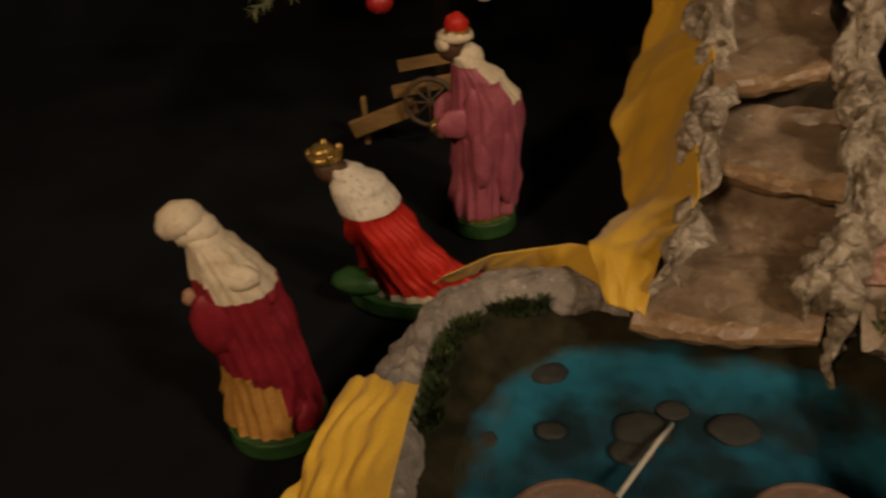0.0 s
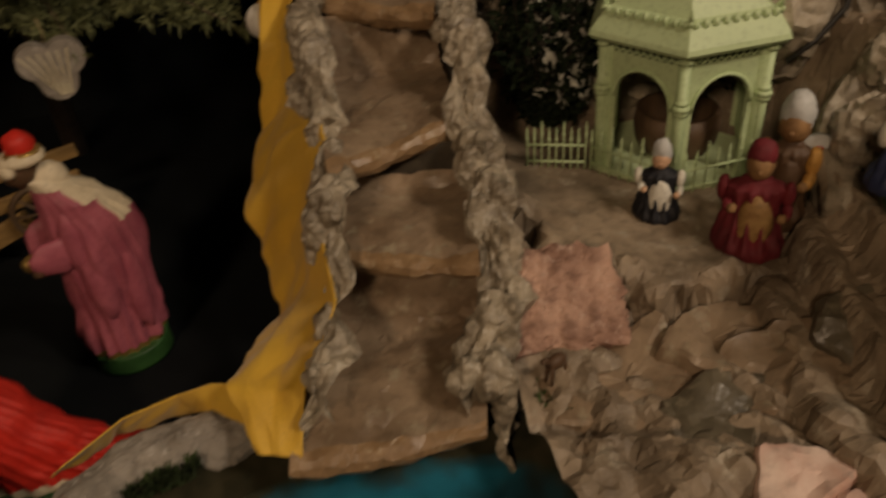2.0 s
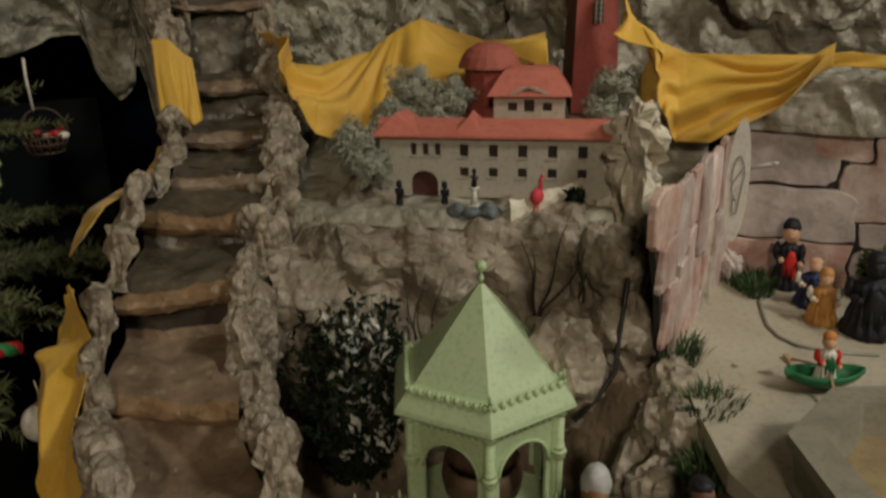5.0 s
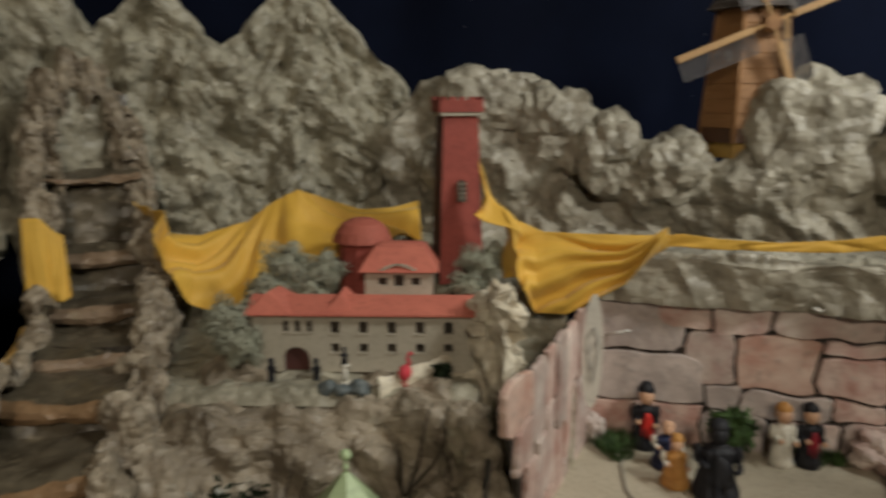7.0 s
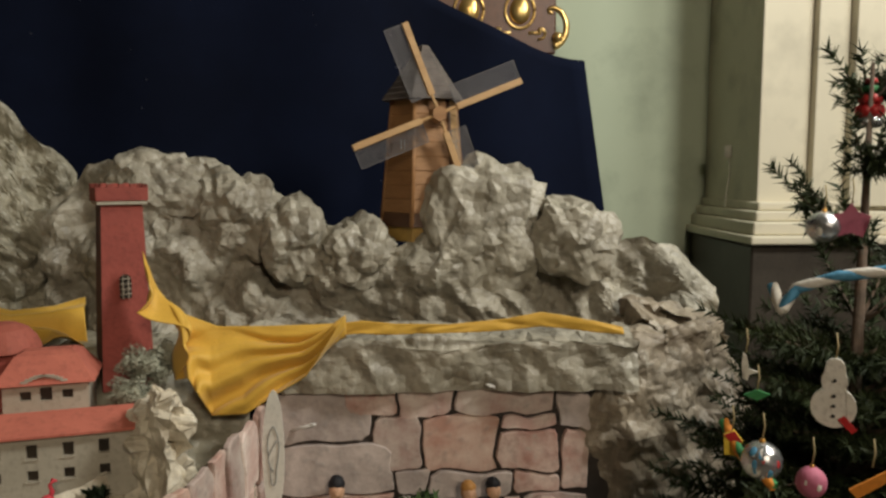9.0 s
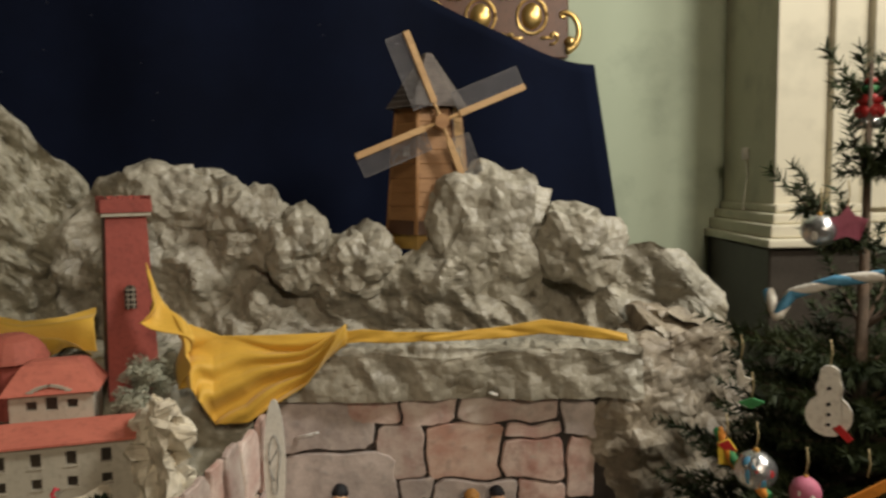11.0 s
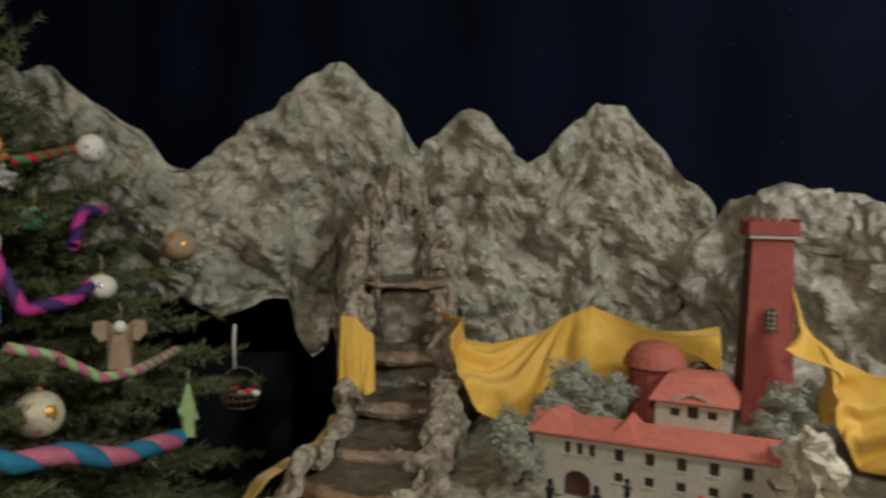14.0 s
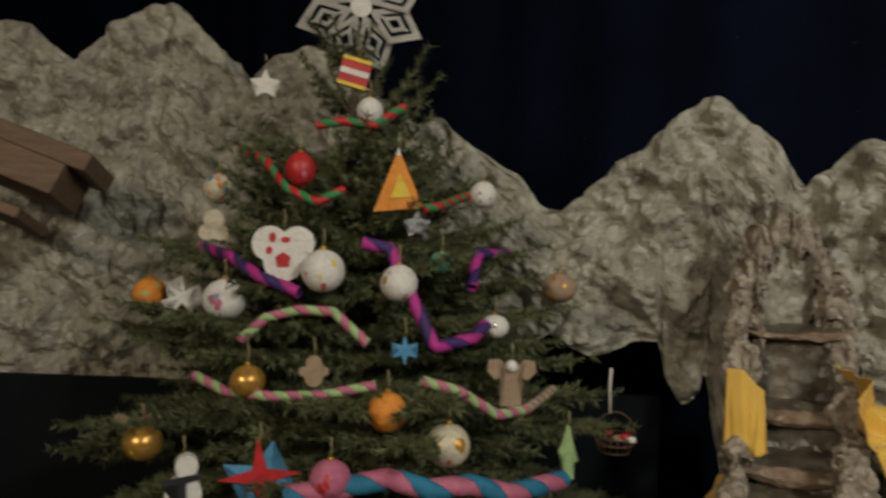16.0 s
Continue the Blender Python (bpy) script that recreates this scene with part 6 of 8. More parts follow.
def stone_piece(x0, x1, z0, z1, seed, parent, mat):
    """One flat-faced stone: its outline follows a warp that neighbouring stones share, so the joints between them stay narrow."""
    rs = np.random.RandomState(seed)
    cx, cz, w, h = (x0 + x1) / 2, (z0 + z1) / 2, (x1 - x0), (z1 - z0)
    n, tilt, push = 32, rs.uniform(-0.03, 0.03, 2), rs.uniform(0, 0.004)
    bm = bmesh.new()
    back, edge, front = [], [], []
    corner = [(1, 1), (-1, 1), (-1, -1), (1, -1)]
    for k in range(n):
        a, b, f = corner[k * 4 // n], corner[(k * 4 // n + 1) % 4], (k % (n // 4)) / (n // 4)
        gx, gz = 1 - 0.0022 / w, 1 - 0.0022 / h
        chip = rs.uniform(0.02, 0.13) if f == 0 else rs.uniform(0, 0.010)
        x = cx + (a[0] + (b[0] - a[0]) * f) * w / 2 * gx * (1 - chip)
        z = cz + (a[1] + (b[1] - a[1]) * f) * h / 2 * gz * (1 - chip)
        p = Vector((x * 13 + parent.location.x * 9, 0.7, z * 13))
        x, z = x + 0.020 * noise.noise(p) + 0.004 * noise.noise(p * 5), z + 0.016 * noise.noise(p + Vector((9, 3, 5))) + 0.004 * noise.noise(p * 5 + Vector((4, 1, 2)))
        y = -0.005 - push + tilt[0] * (x - cx) + tilt[1] * (z - cz)
        back.append(bm.verts.new((x, 0.003, z)))
        edge.append(bm.verts.new((x, y + 0.003, z)))
        front.append(bm.verts.new((cx + (x - cx) * (1 - 0.004 / w), y, cz + (z - cz) * (1 - 0.004 / h))))
    bm.faces.new(front)
    for k in range(n):
        q = (k + 1) % n
        bm.faces.new((back[k], back[q], edge[q], edge[k])), bm.faces.new((edge[k], edge[q], front[q], front[k]))
    bmesh.ops.recalc_face_normals(bm, faces=bm.faces)
    return part("stone", bm, mat, parent, smooth=False)


def niche_parts():
    bm = bmesh.new()
    add_box(bm, (NL + 0.04, 0.02, 0.455), pose(NL / 2, 0.013, 0.2125))
    part("joint_board", bm, M_JOINT, niche, "dark joints between the stones", False)
    faces = [(0.0, 0.142, 0.418, 0.452, M_PINK), (0.142, 0.256, 0.369, 0.454, M_PINK), (0.256, 0.374, 0.360, 0.456, M_STONE), (0.374, 0.588, 0.358, 0.458, M_STONE), (0.588, 0.66, 0.407, 0.446, M_GREYST),
             (0.589, 0.66, 0.325, 0.407, M_GREYST), (0.0, 0.211, 0.312, 0.420, M_GREYST), (0.211, 0.308, 0.253, 0.370, M_STONE), (0.308, 0.458, 0.240, 0.362, M_SALMON), (0.458, 0.589, 0.326, 0.356, M_STONE),
             (0.459, 0.594, 0.240, 0.325, M_PINK), (0.0, 0.247, 0.198, 0.311, M_GREYST), (0.247, 0.321, 0.190, 0.253, M_GREYST), (0.321, 0.497, 0.184, 0.239, M_GREYST), (0.497, 0.598, 0.188, 0.239, M_PINK),
             (0.597, 0.66, 0.196, 0.323, M_PINK), (0.0, 0.247, 0.100, 0.198, M_PINK), (0.247, 0.384, 0.104, 0.189, M_GREYST), (0.384, 0.524, 0.106, 0.184, M_STONE), (0.524, 0.66, 0.112, 0.188, M_STONE)]
    for k, (a, b, z0, z1, m) in enumerate(faces):
        stone_piece(a + 0.0015, b - 0.0015, z0 + 0.001, z1 - 0.001, 300 + k, niche, m)


niche_parts()
# nails in the wall
M_STEEL = surface("bright_steel", (0.86, 0.86, 0.83), (0.76, 0.76, 0.73), 20, 0.3, 0.15, 0)
for p, q in (((1.673, 1.109, 1.337), (1.674, 1.045, 1.360)), ((1.932, 0.723, 1.406), (1.870, 0.752, 1.433))):
    bm = bmesh.new()
    add_tube(bm, [p, q], 0.0034, 8)
    add_cyl(bm, 0.006, 0.006, 0.002, Matrix.Translation(q), 10)
    tagged(part("nail", bm, M_STEEL), "bright steel nail stuck in the stone wall", "nail", "nails in the wall")

# side wall of upright pink stones, running towards the viewer
SA, SB = Vector((1.650, 1.125, 0)), Vector((1.080, 0.853, 0))
side_wall = thing("side_wall", "wall of upright pink stones beside the niche", "wall", (SB.x, SB.y, 0.98), kind="structure")
side_wall.rotation_euler = (0, 0, math.atan2((SA - SB).y, (SA - SB).x))
SL_ = (SA - SB).length


def side_parts():
    bm = bmesh.new()
    out = [(0.20, 0.05), (SL_, 0.05), (SL_, 0.42), (0.30, 0.42), (0.14, 0.42), (0.05, 0.41), (0.09, 0.36), (0.15, 0.25)]
    lo = [bm.verts.new((x, 0.004, z)) for x, z in out]
    hi = [bm.verts.new((x, 0.014, z)) for x, z in out]
    bm.faces.new(lo), bm.faces.new(hi[::-1])
    for k in range(len(out)):
        bm.faces.new((lo[k], hi[k], hi[(k + 1) % len(out)], lo[(k + 1) % len(out)]))
    part("joint_board", bm, M_JOINT, side_wall, "dark joints between the stones", False)
    for k, (x0, x1, a, b) in enumerate([(0.03, 0.19, 0.36, 0.445), (0.10, 0.19, 0.28, 0.36), (0.19, 0.27, 0.30, 0.44), (0.15, 0.22, 0.16, 0.28), (0.22, 0.28, 0.08, 0.30), (0.27, 0.335, 0.33, 0.44), (0.28, 0.34, 0.17, 0.33),
                                        (0.28, 0.34, 0.05, 0.17), (0.34, 0.41, 0.25, 0.44), (0.34, 0.41, 0.06, 0.25), (0.41, 0.50, 0.31, 0.435), (0.41, 0.50, 0.17, 0.31), (0.41, 0.50, 0.05, 0.17), (0.50, SL_, 0.30, 0.435), (0.50, SL_, 0.05, 0.30)]):
        stone_piece(x0 + 0.002, x1 - 0.002, a + 0.002, b - 0.002, 400 + k, side_wall, M_SALMON if k == 0 else M_PINK if k % 2 else M_STONE)


side_parts()

# white oval board leaning in the corner
M_BOARD = surface("white_board", (0.66, 0.64, 0.58), (0.60, 0.58, 0.52), 12, 0.4)
M_GREYLINE = surface("grey_line", (0.30, 0.30, 0.29), (0.25, 0.25, 0.24), 12, 0.5)
SBD = Vector((1.547, 1.037, 1.340))
oval = thing("oval_board", "white oval board with grey line drawing, leaning in the corner", "board", SBD)
oval.rotation_euler = (0, radians(4), radians(34))
bm = bmesh.new()
pts = [(0.0, 0.020 * math.cos(a * math.tau / 40), 0.115 * math.sin(a * math.tau / 40) * (1 + 0.06 * math.sin(a * math.tau / 40))) for a in range(40)]
f = [bm.verts.new((-0.003, y, z)) for x, y, z in pts]
g = [bm.verts.new((0.003, y, z)) for x, y, z in pts]
bm.faces.new(f), bm.faces.new(g[::-1])
for a in range(40):
    bm.faces.new((f[a], g[a], g[(a + 1) % 40], f[(a + 1) % 40]))
bmesh.ops.recalc_face_normals(bm, faces=bm.faces)
part("board", bm, M_BOARD, oval, smooth=False)
bm = bmesh.new()
for s in (-0.0045, 0.0045):
    add_tube(bm, [(s, 0.009 * math.cos(t) * (1 + 0.3 * math.sin(3 * t)), 0.055 * math.sin(t)) for t in np.linspace(0, 6.0, 26)], 0.0012, 5)
    add_tube(bm, [(s, 0.009 * math.sin(4 * t), -0.03 + 0.06 * t) for t in np.linspace(0, 1, 12)], 0.0012, 5)
part("line_drawing", bm, M_GREYLINE, oval, "grey line drawing")

# platform
FLOORP = [(1.30, 0.985), (1.70, 1.16), (2.10, 0.56), (2.08, 0.44), (1.62, 0.28), (1.20, 0.25), (1.06, 0.34), (1.035, 0.52), (1.09, 0.69), (1.17, 0.80), (1.25, 0.92)]
bm = bmesh.new()
add_prism(bm, FLOORP, 1.080, 1.110)
tagged(part("platform", bm, M_BEIGE, smooth=False), "beige board floor of the stone niche", "platform", kind="structure")
bm = bmesh.new()
add_prism(bm, [(1.45 + (x - 1.45) * 0.96, 0.7 + (y - 0.7) * 0.96) for x, y in FLOORP], 0.60, 1.079)
tagged(part("platform_base", bm, M_GARDEN, smooth=False), "brown paper base below the beige board", "base", kind="structure")

# eight-sided stone basin
M_TROUGH = surface("cast_stone", (0.27, 0.25, 0.185), (0.20, 0.18, 0.13), 12, 0.75, 0, 0.3, 80)
M_TROUGHIN = surface("basin_bottom", (0.36, 0.28, 0.14), (0.22, 0.16, 0.08), 9, 0.6)
basin = thing("stone_basin", "eight-sided grey-green stone basin with an ochre floor", "basin", (1.216, 0.469, 1.11))
bm = bmesh.new()
prev = None
for q, z in [(0.180, 0.0), (0.186, 0.008), (0.180, 0.016), (0.188, 0.060), (0.196, 0.066), (0.196, 0.081), (0.150, 0.082), (0.140, 0.036)]:
    ring = [bm.verts.new((x, y, z)) for x, y in ngon(8, q, radians(33.5))]
    if prev:
        for k in range(8):
            bm.faces.new((prev[k], prev[(k + 1) % 8], ring[(k + 1) % 8], ring[k]))
    else:
        bm.faces.new(ring[::-1])
    prev = ring
part("bowl", bm, M_TROUGH, basin, smooth=False)
bm = bmesh.new()
add_prism(bm, ngon(8, 0.143, radians(33.5)), 0.032, 0.038)
part("bowl_floor", bm, M_TROUGHIN, basin, "ochre basin floor", False)

# small figures in the niche and by the gazebo
M_BLUE = hued("navy_paint", (0.03, 0.04, 0.10), 0.45)
M_FACE = hued("pale_flesh", (0.62, 0.38, 0.24), 0.45)
M_HELM = hued("silver_helmet", (0.55, 0.55, 0.53), 0.35)
M_GREENP = hued("bottle_green", (0.02, 0.14, 0.05), 0.3)
M_WINE = hued("wine_cloth", (0.17, 0.018, 0.024), 0.6, c2=(0.09, 0.010, 0.014))
M_BROCADE = hued("gold_brocade", (0.34, 0.20, 0.075), 0.5, 40, (0.20, 0.10, 0.035))
M_CURLS = hued("brown_curls", (0.30, 0.165, 0.07), 0.6, 40, (0.17, 0.085, 0.035))
# flesh darkened to put the shade under the hat into the face colour
M_SHADE = hued("shaded_face", (0.20, 0.10, 0.06), 0.5)
M_ORANGE = hued("orange_hair", (0.52, 0.20, 0.05), 0.5)
FIGS = [((0.872, 0.930, 0.861), 235, 0.118, M_INK, M_FACE, M_HELM, "small figure in black with a silver helmet", 0.32, 0.22, M_WHITE, M_WHITE),
        ((0.945, 0.815, 0.862), 230, 0.158, M_WINE, M_CURLS, M_WINE, "small figure in a crimson robe with gold trim", 0.33, 0.17, M_WINE, M_BROCADE),
        ((1.012, 0.842, 0.870), 220, 0.185, M_BROWNP, M_CURLS, M_HELM, "small brown figure with a silver helmet and shield", 0.22, 0.22, M_OCHRE, M_BROWNP),
        ((1.030, 0.684, 1.003), 250, 0.132, M_BLUE, M_SHADE, M_INK, "small sailor figure in navy and white with a black hat", 0.29, 0.10, M_WHITE, M_BLUE),
        ((1.015, 0.551, 1.012), 200, 0.105, M_INK, M_INK, M_INK, "small figure in black bending over", 0.55, 0.13, M_INK, M_WHITE),
        ((1.695, 1.005, 1.11), 215, 0.145, M_INK, M_FACE, M_INK, "small figure in a black gown with a red bow", 0.20, 0.16, M_INK, M_RED),
        ((1.655, 0.925, 1.11), 215, 0.10, M_BLUE, M_FACE, M_FACE, "small seated figure in dark blue", 0.34, 0.10, M_WHITE, M_BLUE),
        ((1.600, 0.872, 1.11), 215, 0.105, M_OCHRE, M_FACE, M_OCHRE, "small seated figure with fair hair", 0.28, 0.16, M_WHITE, M_OCHRE),
        ((1.620, 0.800, 1.11), 215, 0.155, M_INK, M_INK, M_INK, "small figure in a black cloak", 0.30, 0.13, M_INK, M_INK),
        ((1.830, 0.775, 1.11), 225, 0.135, M_WHITE, M_FACE, M_OCHRE, "small figure in white with fair hair", 0.18, 0.14, M_WHITE, M_WHITE),
        ((1.868, 0.738, 1.11), 225, 0.135, M_INK, M_FACE, M_INK, "small dark-haired figure in black", 0.20, 0.15, M_INK, M_CRIMSON)]
for at, turn, h, body, head, hat, label, wide, hh, arm, front in FIGS:
    doll(at, turn, h, body, head, hat, label, wide, hh, arm=arm, front=front)
# shield beside the helmeted figure
bm = bmesh.new()
add_cyl(bm, 0.026, 0.022, 0.006, pose(0, 0, 0, 80), 20)
sh = thing("toy_shield", "silver toy shield with a red boss, held by a figure", "shield", Vector((1.046, 0.830, 0.975)))
sh.rotation_euler = (0, 0, radians(-35))
part("disc", bm, M_HELM, sh)
bm = bmesh.new()
add_ball(bm, 0.010, pose(0, -0.004, 0) @ Matrix.Diagonal((1, 0.5, 1, 1)), 12, 8)
part("boss", bm, M_RED, sh)
bm = bmesh.new()
add_tube(bm, [(0, 0.006, -0.045), (0, 0.006, 0.0)], 0.008, 8)
part("grip", bm, M_INK, sh)
# green toy boat with a rider
bt = Vector((1.375, 0.735, 1.112))
boat = thing("toy_boat", "bottle-green toy boat with wooden oars", "boat", bt)
boat.rotation_euler = (0, 0, radians(-35))
bm = bmesh.new()
prev = None
for i in range(11):
    f = -1 + i / 5
    w = 0.026 * max(0.02, 1 - f * f) ** 0.6
    ring = [bm.verts.new((0.060 * f, w * math.cos(t), 0.030 - 0.026 * math.sin(t) * max(0.2, 1 - f * f * 0.6) + 0.006 * f * f)) for t in np.linspace(0, math.pi, 9)] + [bm.verts.new((0.060 * f * 0.92, w * 0.8 * math.cos(t), 0.030 - 0.018 * math.sin(t) + 0.006 * f * f)) for t in np.linspace(math.pi, 0, 9)]
    if prev:
        for k in range(18):
            bm.faces.new((prev[k], prev[(k + 1) % 18], ring[(k + 1) % 18], ring[k]))
    else:
        bm.faces.new(ring)
    prev = ring
bm.faces.new(prev[::-1])
bmesh.ops.recalc_face_normals(bm, faces=bm.faces)
part("hull", bm, M_GREENP, boat)
for s in (-1, 1):
    bm = bmesh.new()
    add_tube(bm, [(0.0, s * 0.012, 0.034), (-0.01, s * 0.085, 0.006)], 0.0022, 6)
    add_box(bm, (0.010, 0.024, 0.002), pose(-0.012, s * 0.094, 0.004), 0.0005)
    part("oar", bm, M_MILLL, boat, "light wooden oar")
doll(bt + Vector((0, 0, 0.012)), 225, 0.085, M_WHITE, M_FACE, M_ORANGE, "small figure with orange hair sitting in the toy boat", 0.22, 0.15, arm=M_RED, front=M_GREENP)
# cable loop and plank on the platform
bm = bmesh.new()
add_tube(bm, [(1.62, 1.00, 1.113), (1.585, 0.985, 1.113), (1.55, 0.955, 1.113), (1.505, 0.915, 1.113), (1.48, 0.875, 1.113), (1.475, 0.84, 1.113), (1.50, 0.79, 1.113), (1.55, 0.74, 1.113)], 0.003, 8)
tagged(part("cable", bm, M_WIRE), "grey cable lying in a loop on the board", "cable")
bm = bmesh.new()
add_box(bm, (0.26, 0.062, 0.012), Matrix(), 0.001)
ob = part("plank", bm, M_MILLL, smooth=False)
ob.matrix_world = Matrix.Translation(Vector((1.022, 0.372, 1.074))) @ pose(0, 0, 0, -14, 2, -74)
tagged(ob, "short light wooden plank lying on the rocks beside the basin", "plank")


def boulder(at, size, seed, mat, name, label, category, group="", turn=None):
    rs = np.random.RandomState(seed)
    bm = bmesh.new()
    bmesh.ops.create_icosphere(bm, subdivisions=4, radius=1)
    for v in bm.verts:
        v.co = (v.co + Vector(rs.uniform(-0.028, 0.028, 3))).normalized()
    co = np.array([v.co for v in bm.verts])
    crumple = relief(co[:, 0] * 1.3 + co[:, 1] * 0.4, co[:, 2] * 1.3 - co[:, 1] * 0.5, seed % 37, 0.85, 0.40)
    for k, v in enumerate(bm.verts):
        c = v.co.copy()
        q = max(abs(c.x), abs(c.y), abs(c.z))
        c = c / q * 0.15 + c * 0.85
        w = 1 + 0.22 * noise.noise(c * 1.4 + Vector((seed, 0, 0))) + 0.10 * noise.noise(c * 3.2 + Vector((0, seed, 0))) + float(crumple[k]) + 0.05 * noise.noise(c * 8 + Vector((0, 0, seed)))
        v.co = Vector((c.x * size[0], c.y * size[1], c.z * size[2])) * w
    ob = part(name, bm, mat)
    ob.data.set_sharp_from_angle(angle=radians(9))
    ob.matrix_world = Matrix.Translation(at) @ pose(0, 0, 0, rs.uniform(-10, 10), rs.uniform(-10, 10), rs.uniform(0, 90) if turn is None else turn)
    return tagged(ob, label, category, group)


for k, (at, sz, m) in enumerate([((1.955, 0.640, 1.145), (0.055, 0.045, 0.042), M_STONE), ((1.965, 0.565, 1.135), (0.06, 0.05, 0.05), M_ROCKG), ((1.90, 0.53, 1.13), (0.06, 0.05, 0.04), M_ROCKG),
                                 ((1.955, 0.735, 1.135), (0.03, 0.025, 0.028), M_GREYST), ((1.64, 1.095, 1.14), (0.022, 0.02, 0.035), M_GREYST), ((1.22, 0.885, 1.085), (0.06, 0.045, 0.05), M_CLIFF),
                                 ((1.17, 0.845, 1.06), (0.055, 0.045, 0.05), M_CLIFF), ((1.10, 0.80, 1.0), (0.05, 0.045, 0.06), M_CLIFF), ((1.228, 1.035, 1.145), (0.095, 0.060, 0.090), M_CLIFF), ((1.12, 1.04, 1.09), (0.07, 0.07, 0.12), M_CLIFF), ((1.215, 1.03, 1.27), (0.06, 0.045, 0.06), M_CLIFF)]):
    boulder(at, sz, 700 + k, m, "boulder", "grey crumpled paper boulder at the edge of the beige floor", "rock", "boulders by the niche")
boulder((0.935, 2.085, 1.765), (0.095, 0.035, 0.13), 731, M_ROCK, "spring_rock", "grey crumpled paper rock at the back of the spring", "rock", "", 5)
for k, (p, rx, rz) in enumerate([((2.132, 0.895, 1.735), 0.145, 0.15), ((1.967, 1.151, 1.668), 0.090, 0.085), ((1.904, 1.274, 1.703), 0.080, 0.095), ((1.857, 1.404, 1.762), 0.100, 0.11),
                                 ((1.781, 1.572, 1.817), 0.125, 0.10), ((2.212, 0.695, 1.702), 0.100, 0.095)]):
    boulder(p, (rx, 0.075, rz), 760 + k, M_ROCKG, "boulder", "rounded grey crumpled paper boulder on the ridge", "rock", "boulders on the ridge", -61)
leaf_cloud("green_sprig", (1.80, 0.865, 1.165), (0.055, 0.055, 0.055), 700, 0.010, M_GRASS, 71, "dark green sprig between the figures", "bush", long=1.6)

# pink sandstone block beside the cascade
bm = bmesh.new()
bmesh.ops.create_icosphere(bm, subdivisions=5, radius=1)
for v in bm.verts:
    c = v.co
    q = max(abs(c.x), abs(c.y), abs(c.z))
    c = c / q * 0.80 + c * 0.20
    w = 1 + 0.10 * noise.noise(c * 1.1 + Vector((3, 1, 2))) + 0.17 * noise.noise(c * 2.7) + 0.10 * noise.noise(c * 7)
    c = Vector((c.x - 0.22 * max(0, c.x) * max(0, c.y), c.y - 0.18 * max(0, -c.x), c.z))
    v.co = Vector((c.x * 0.082, c.y * 0.070, c.z * 0.034)) * w
ob = part("sandstone_block", bm, M_SANDST, smooth=False)
ob.matrix_world = Matrix.Translation(Vector((0.660, 0.812, 0.848))) @ pose(0, 0, 0, 38, 4, -14)
tagged(ob, "rough pink sandstone block lying beside the cascade", "stone")
def rock_slab(at, size, yaw, tilt, lean, seed, mat, name, label, category, group, corners=6):
    """A flat rock with an uneven many-sided outline, a faceted top and steep broken sides."""
    rs = np.random.RandomState(seed)
    n, rings = 44, [(0.0, 1), (0.3, 1), (0.55, 1), (0.78, 1), (0.93, 1), (1.0, 0.86), (1.03, 0.5), (1.0, 0.1), (0.95, 0.0)]
    phi = [(k + rs.uniform(-0.28, 0.28)) * math.tau / corners for k in range(corners)]
    dist = [rs.uniform(0.78, 1.05) for _ in phi]
    verts, faces = [], []
    for q, h in rings:
        for k in range(n):
            a = k * math.tau / n
            r = min(d / max(0.12, math.cos(a - p)) for p, d in zip(phi, dist))
            r = min(r, 1.35) * q
            x, y = r * math.cos(a) * size[0], r * math.sin(a) * size[1]
            e = noise.noise(Vector((x * 40, y * 40, h * 3 + seed))) * 0.12 * q
            verts.append((x * (1 + e), y * (1 + e), (h - 0.5) * size[2]))
    verts = np.array(verts)
    up = relief(verts[:, 0], verts[:, 1], seed, 0.12, 0.8) * size[2]
    verts[:, 2] += up * np.repeat([h for q, h in rings], n)
    for i in range(len(rings) - 1):
        for k in range(n):
            faces.append((i * n + k, (i + 1) * n + k, (i + 1) * n + (k + 1) % n, i * n + (k + 1) % n))
    ob = from_arrays(name, verts, faces, mat)
    ob.data.set_sharp_from_angle(angle=radians(20))
    ob.matrix_world = Matrix.Translation(at) @ pose(0, 0, 0, tilt, lean, yaw)
    return tagged(ob, label, category, group)


for k, (x, y, z, lx, ly, lz, yaw, tilt, lean) in enumerate([
        (0.690, 0.685, 0.790, 0.100, 0.065, 0.040, 20, 6, -4), (0.750, 0.595, 0.798, 0.075, 0.055, 0.050, 35, 12, -10), (0.870, 0.610, 0.826, 0.095, 0.062, 0.050, -20, 10, -14), (0.820, 0.700, 0.812, 0.085, 0.050, 0.050, 10, 10, 5),
        (0.695, 0.540, 0.770, 0.045, 0.065, 0.070, 15, 20, -10), (0.655, 0.615, 0.745, 0.055, 0.050, 0.060, -30, 15, -20), (0.640, 0.470, 0.762, 0.060, 0.075, 0.070, 10, 12, -12), (0.945, 0.600, 0.872, 0.060, 0.055, 0.045, 30, 15, -16)]):
    rock_slab((x, y, z), (lx, ly, lz), yaw, tilt, lean, 810 + k, M_MUDD if k % 3 == 1 else M_MUD, "flat_rock", "flat brown crumpled paper rock lying on the shore", "rock", "flat rocks on the shore", 5 + k % 3)
rock_slab((1.135, 0.835, 0.985), (0.175, 0.056, 0.075), 42, 6, -34, 871, M_CLIFF, "leaning_rock", "long grey-brown crumpled rock leaning up to the beige board", "rock", "", 6)
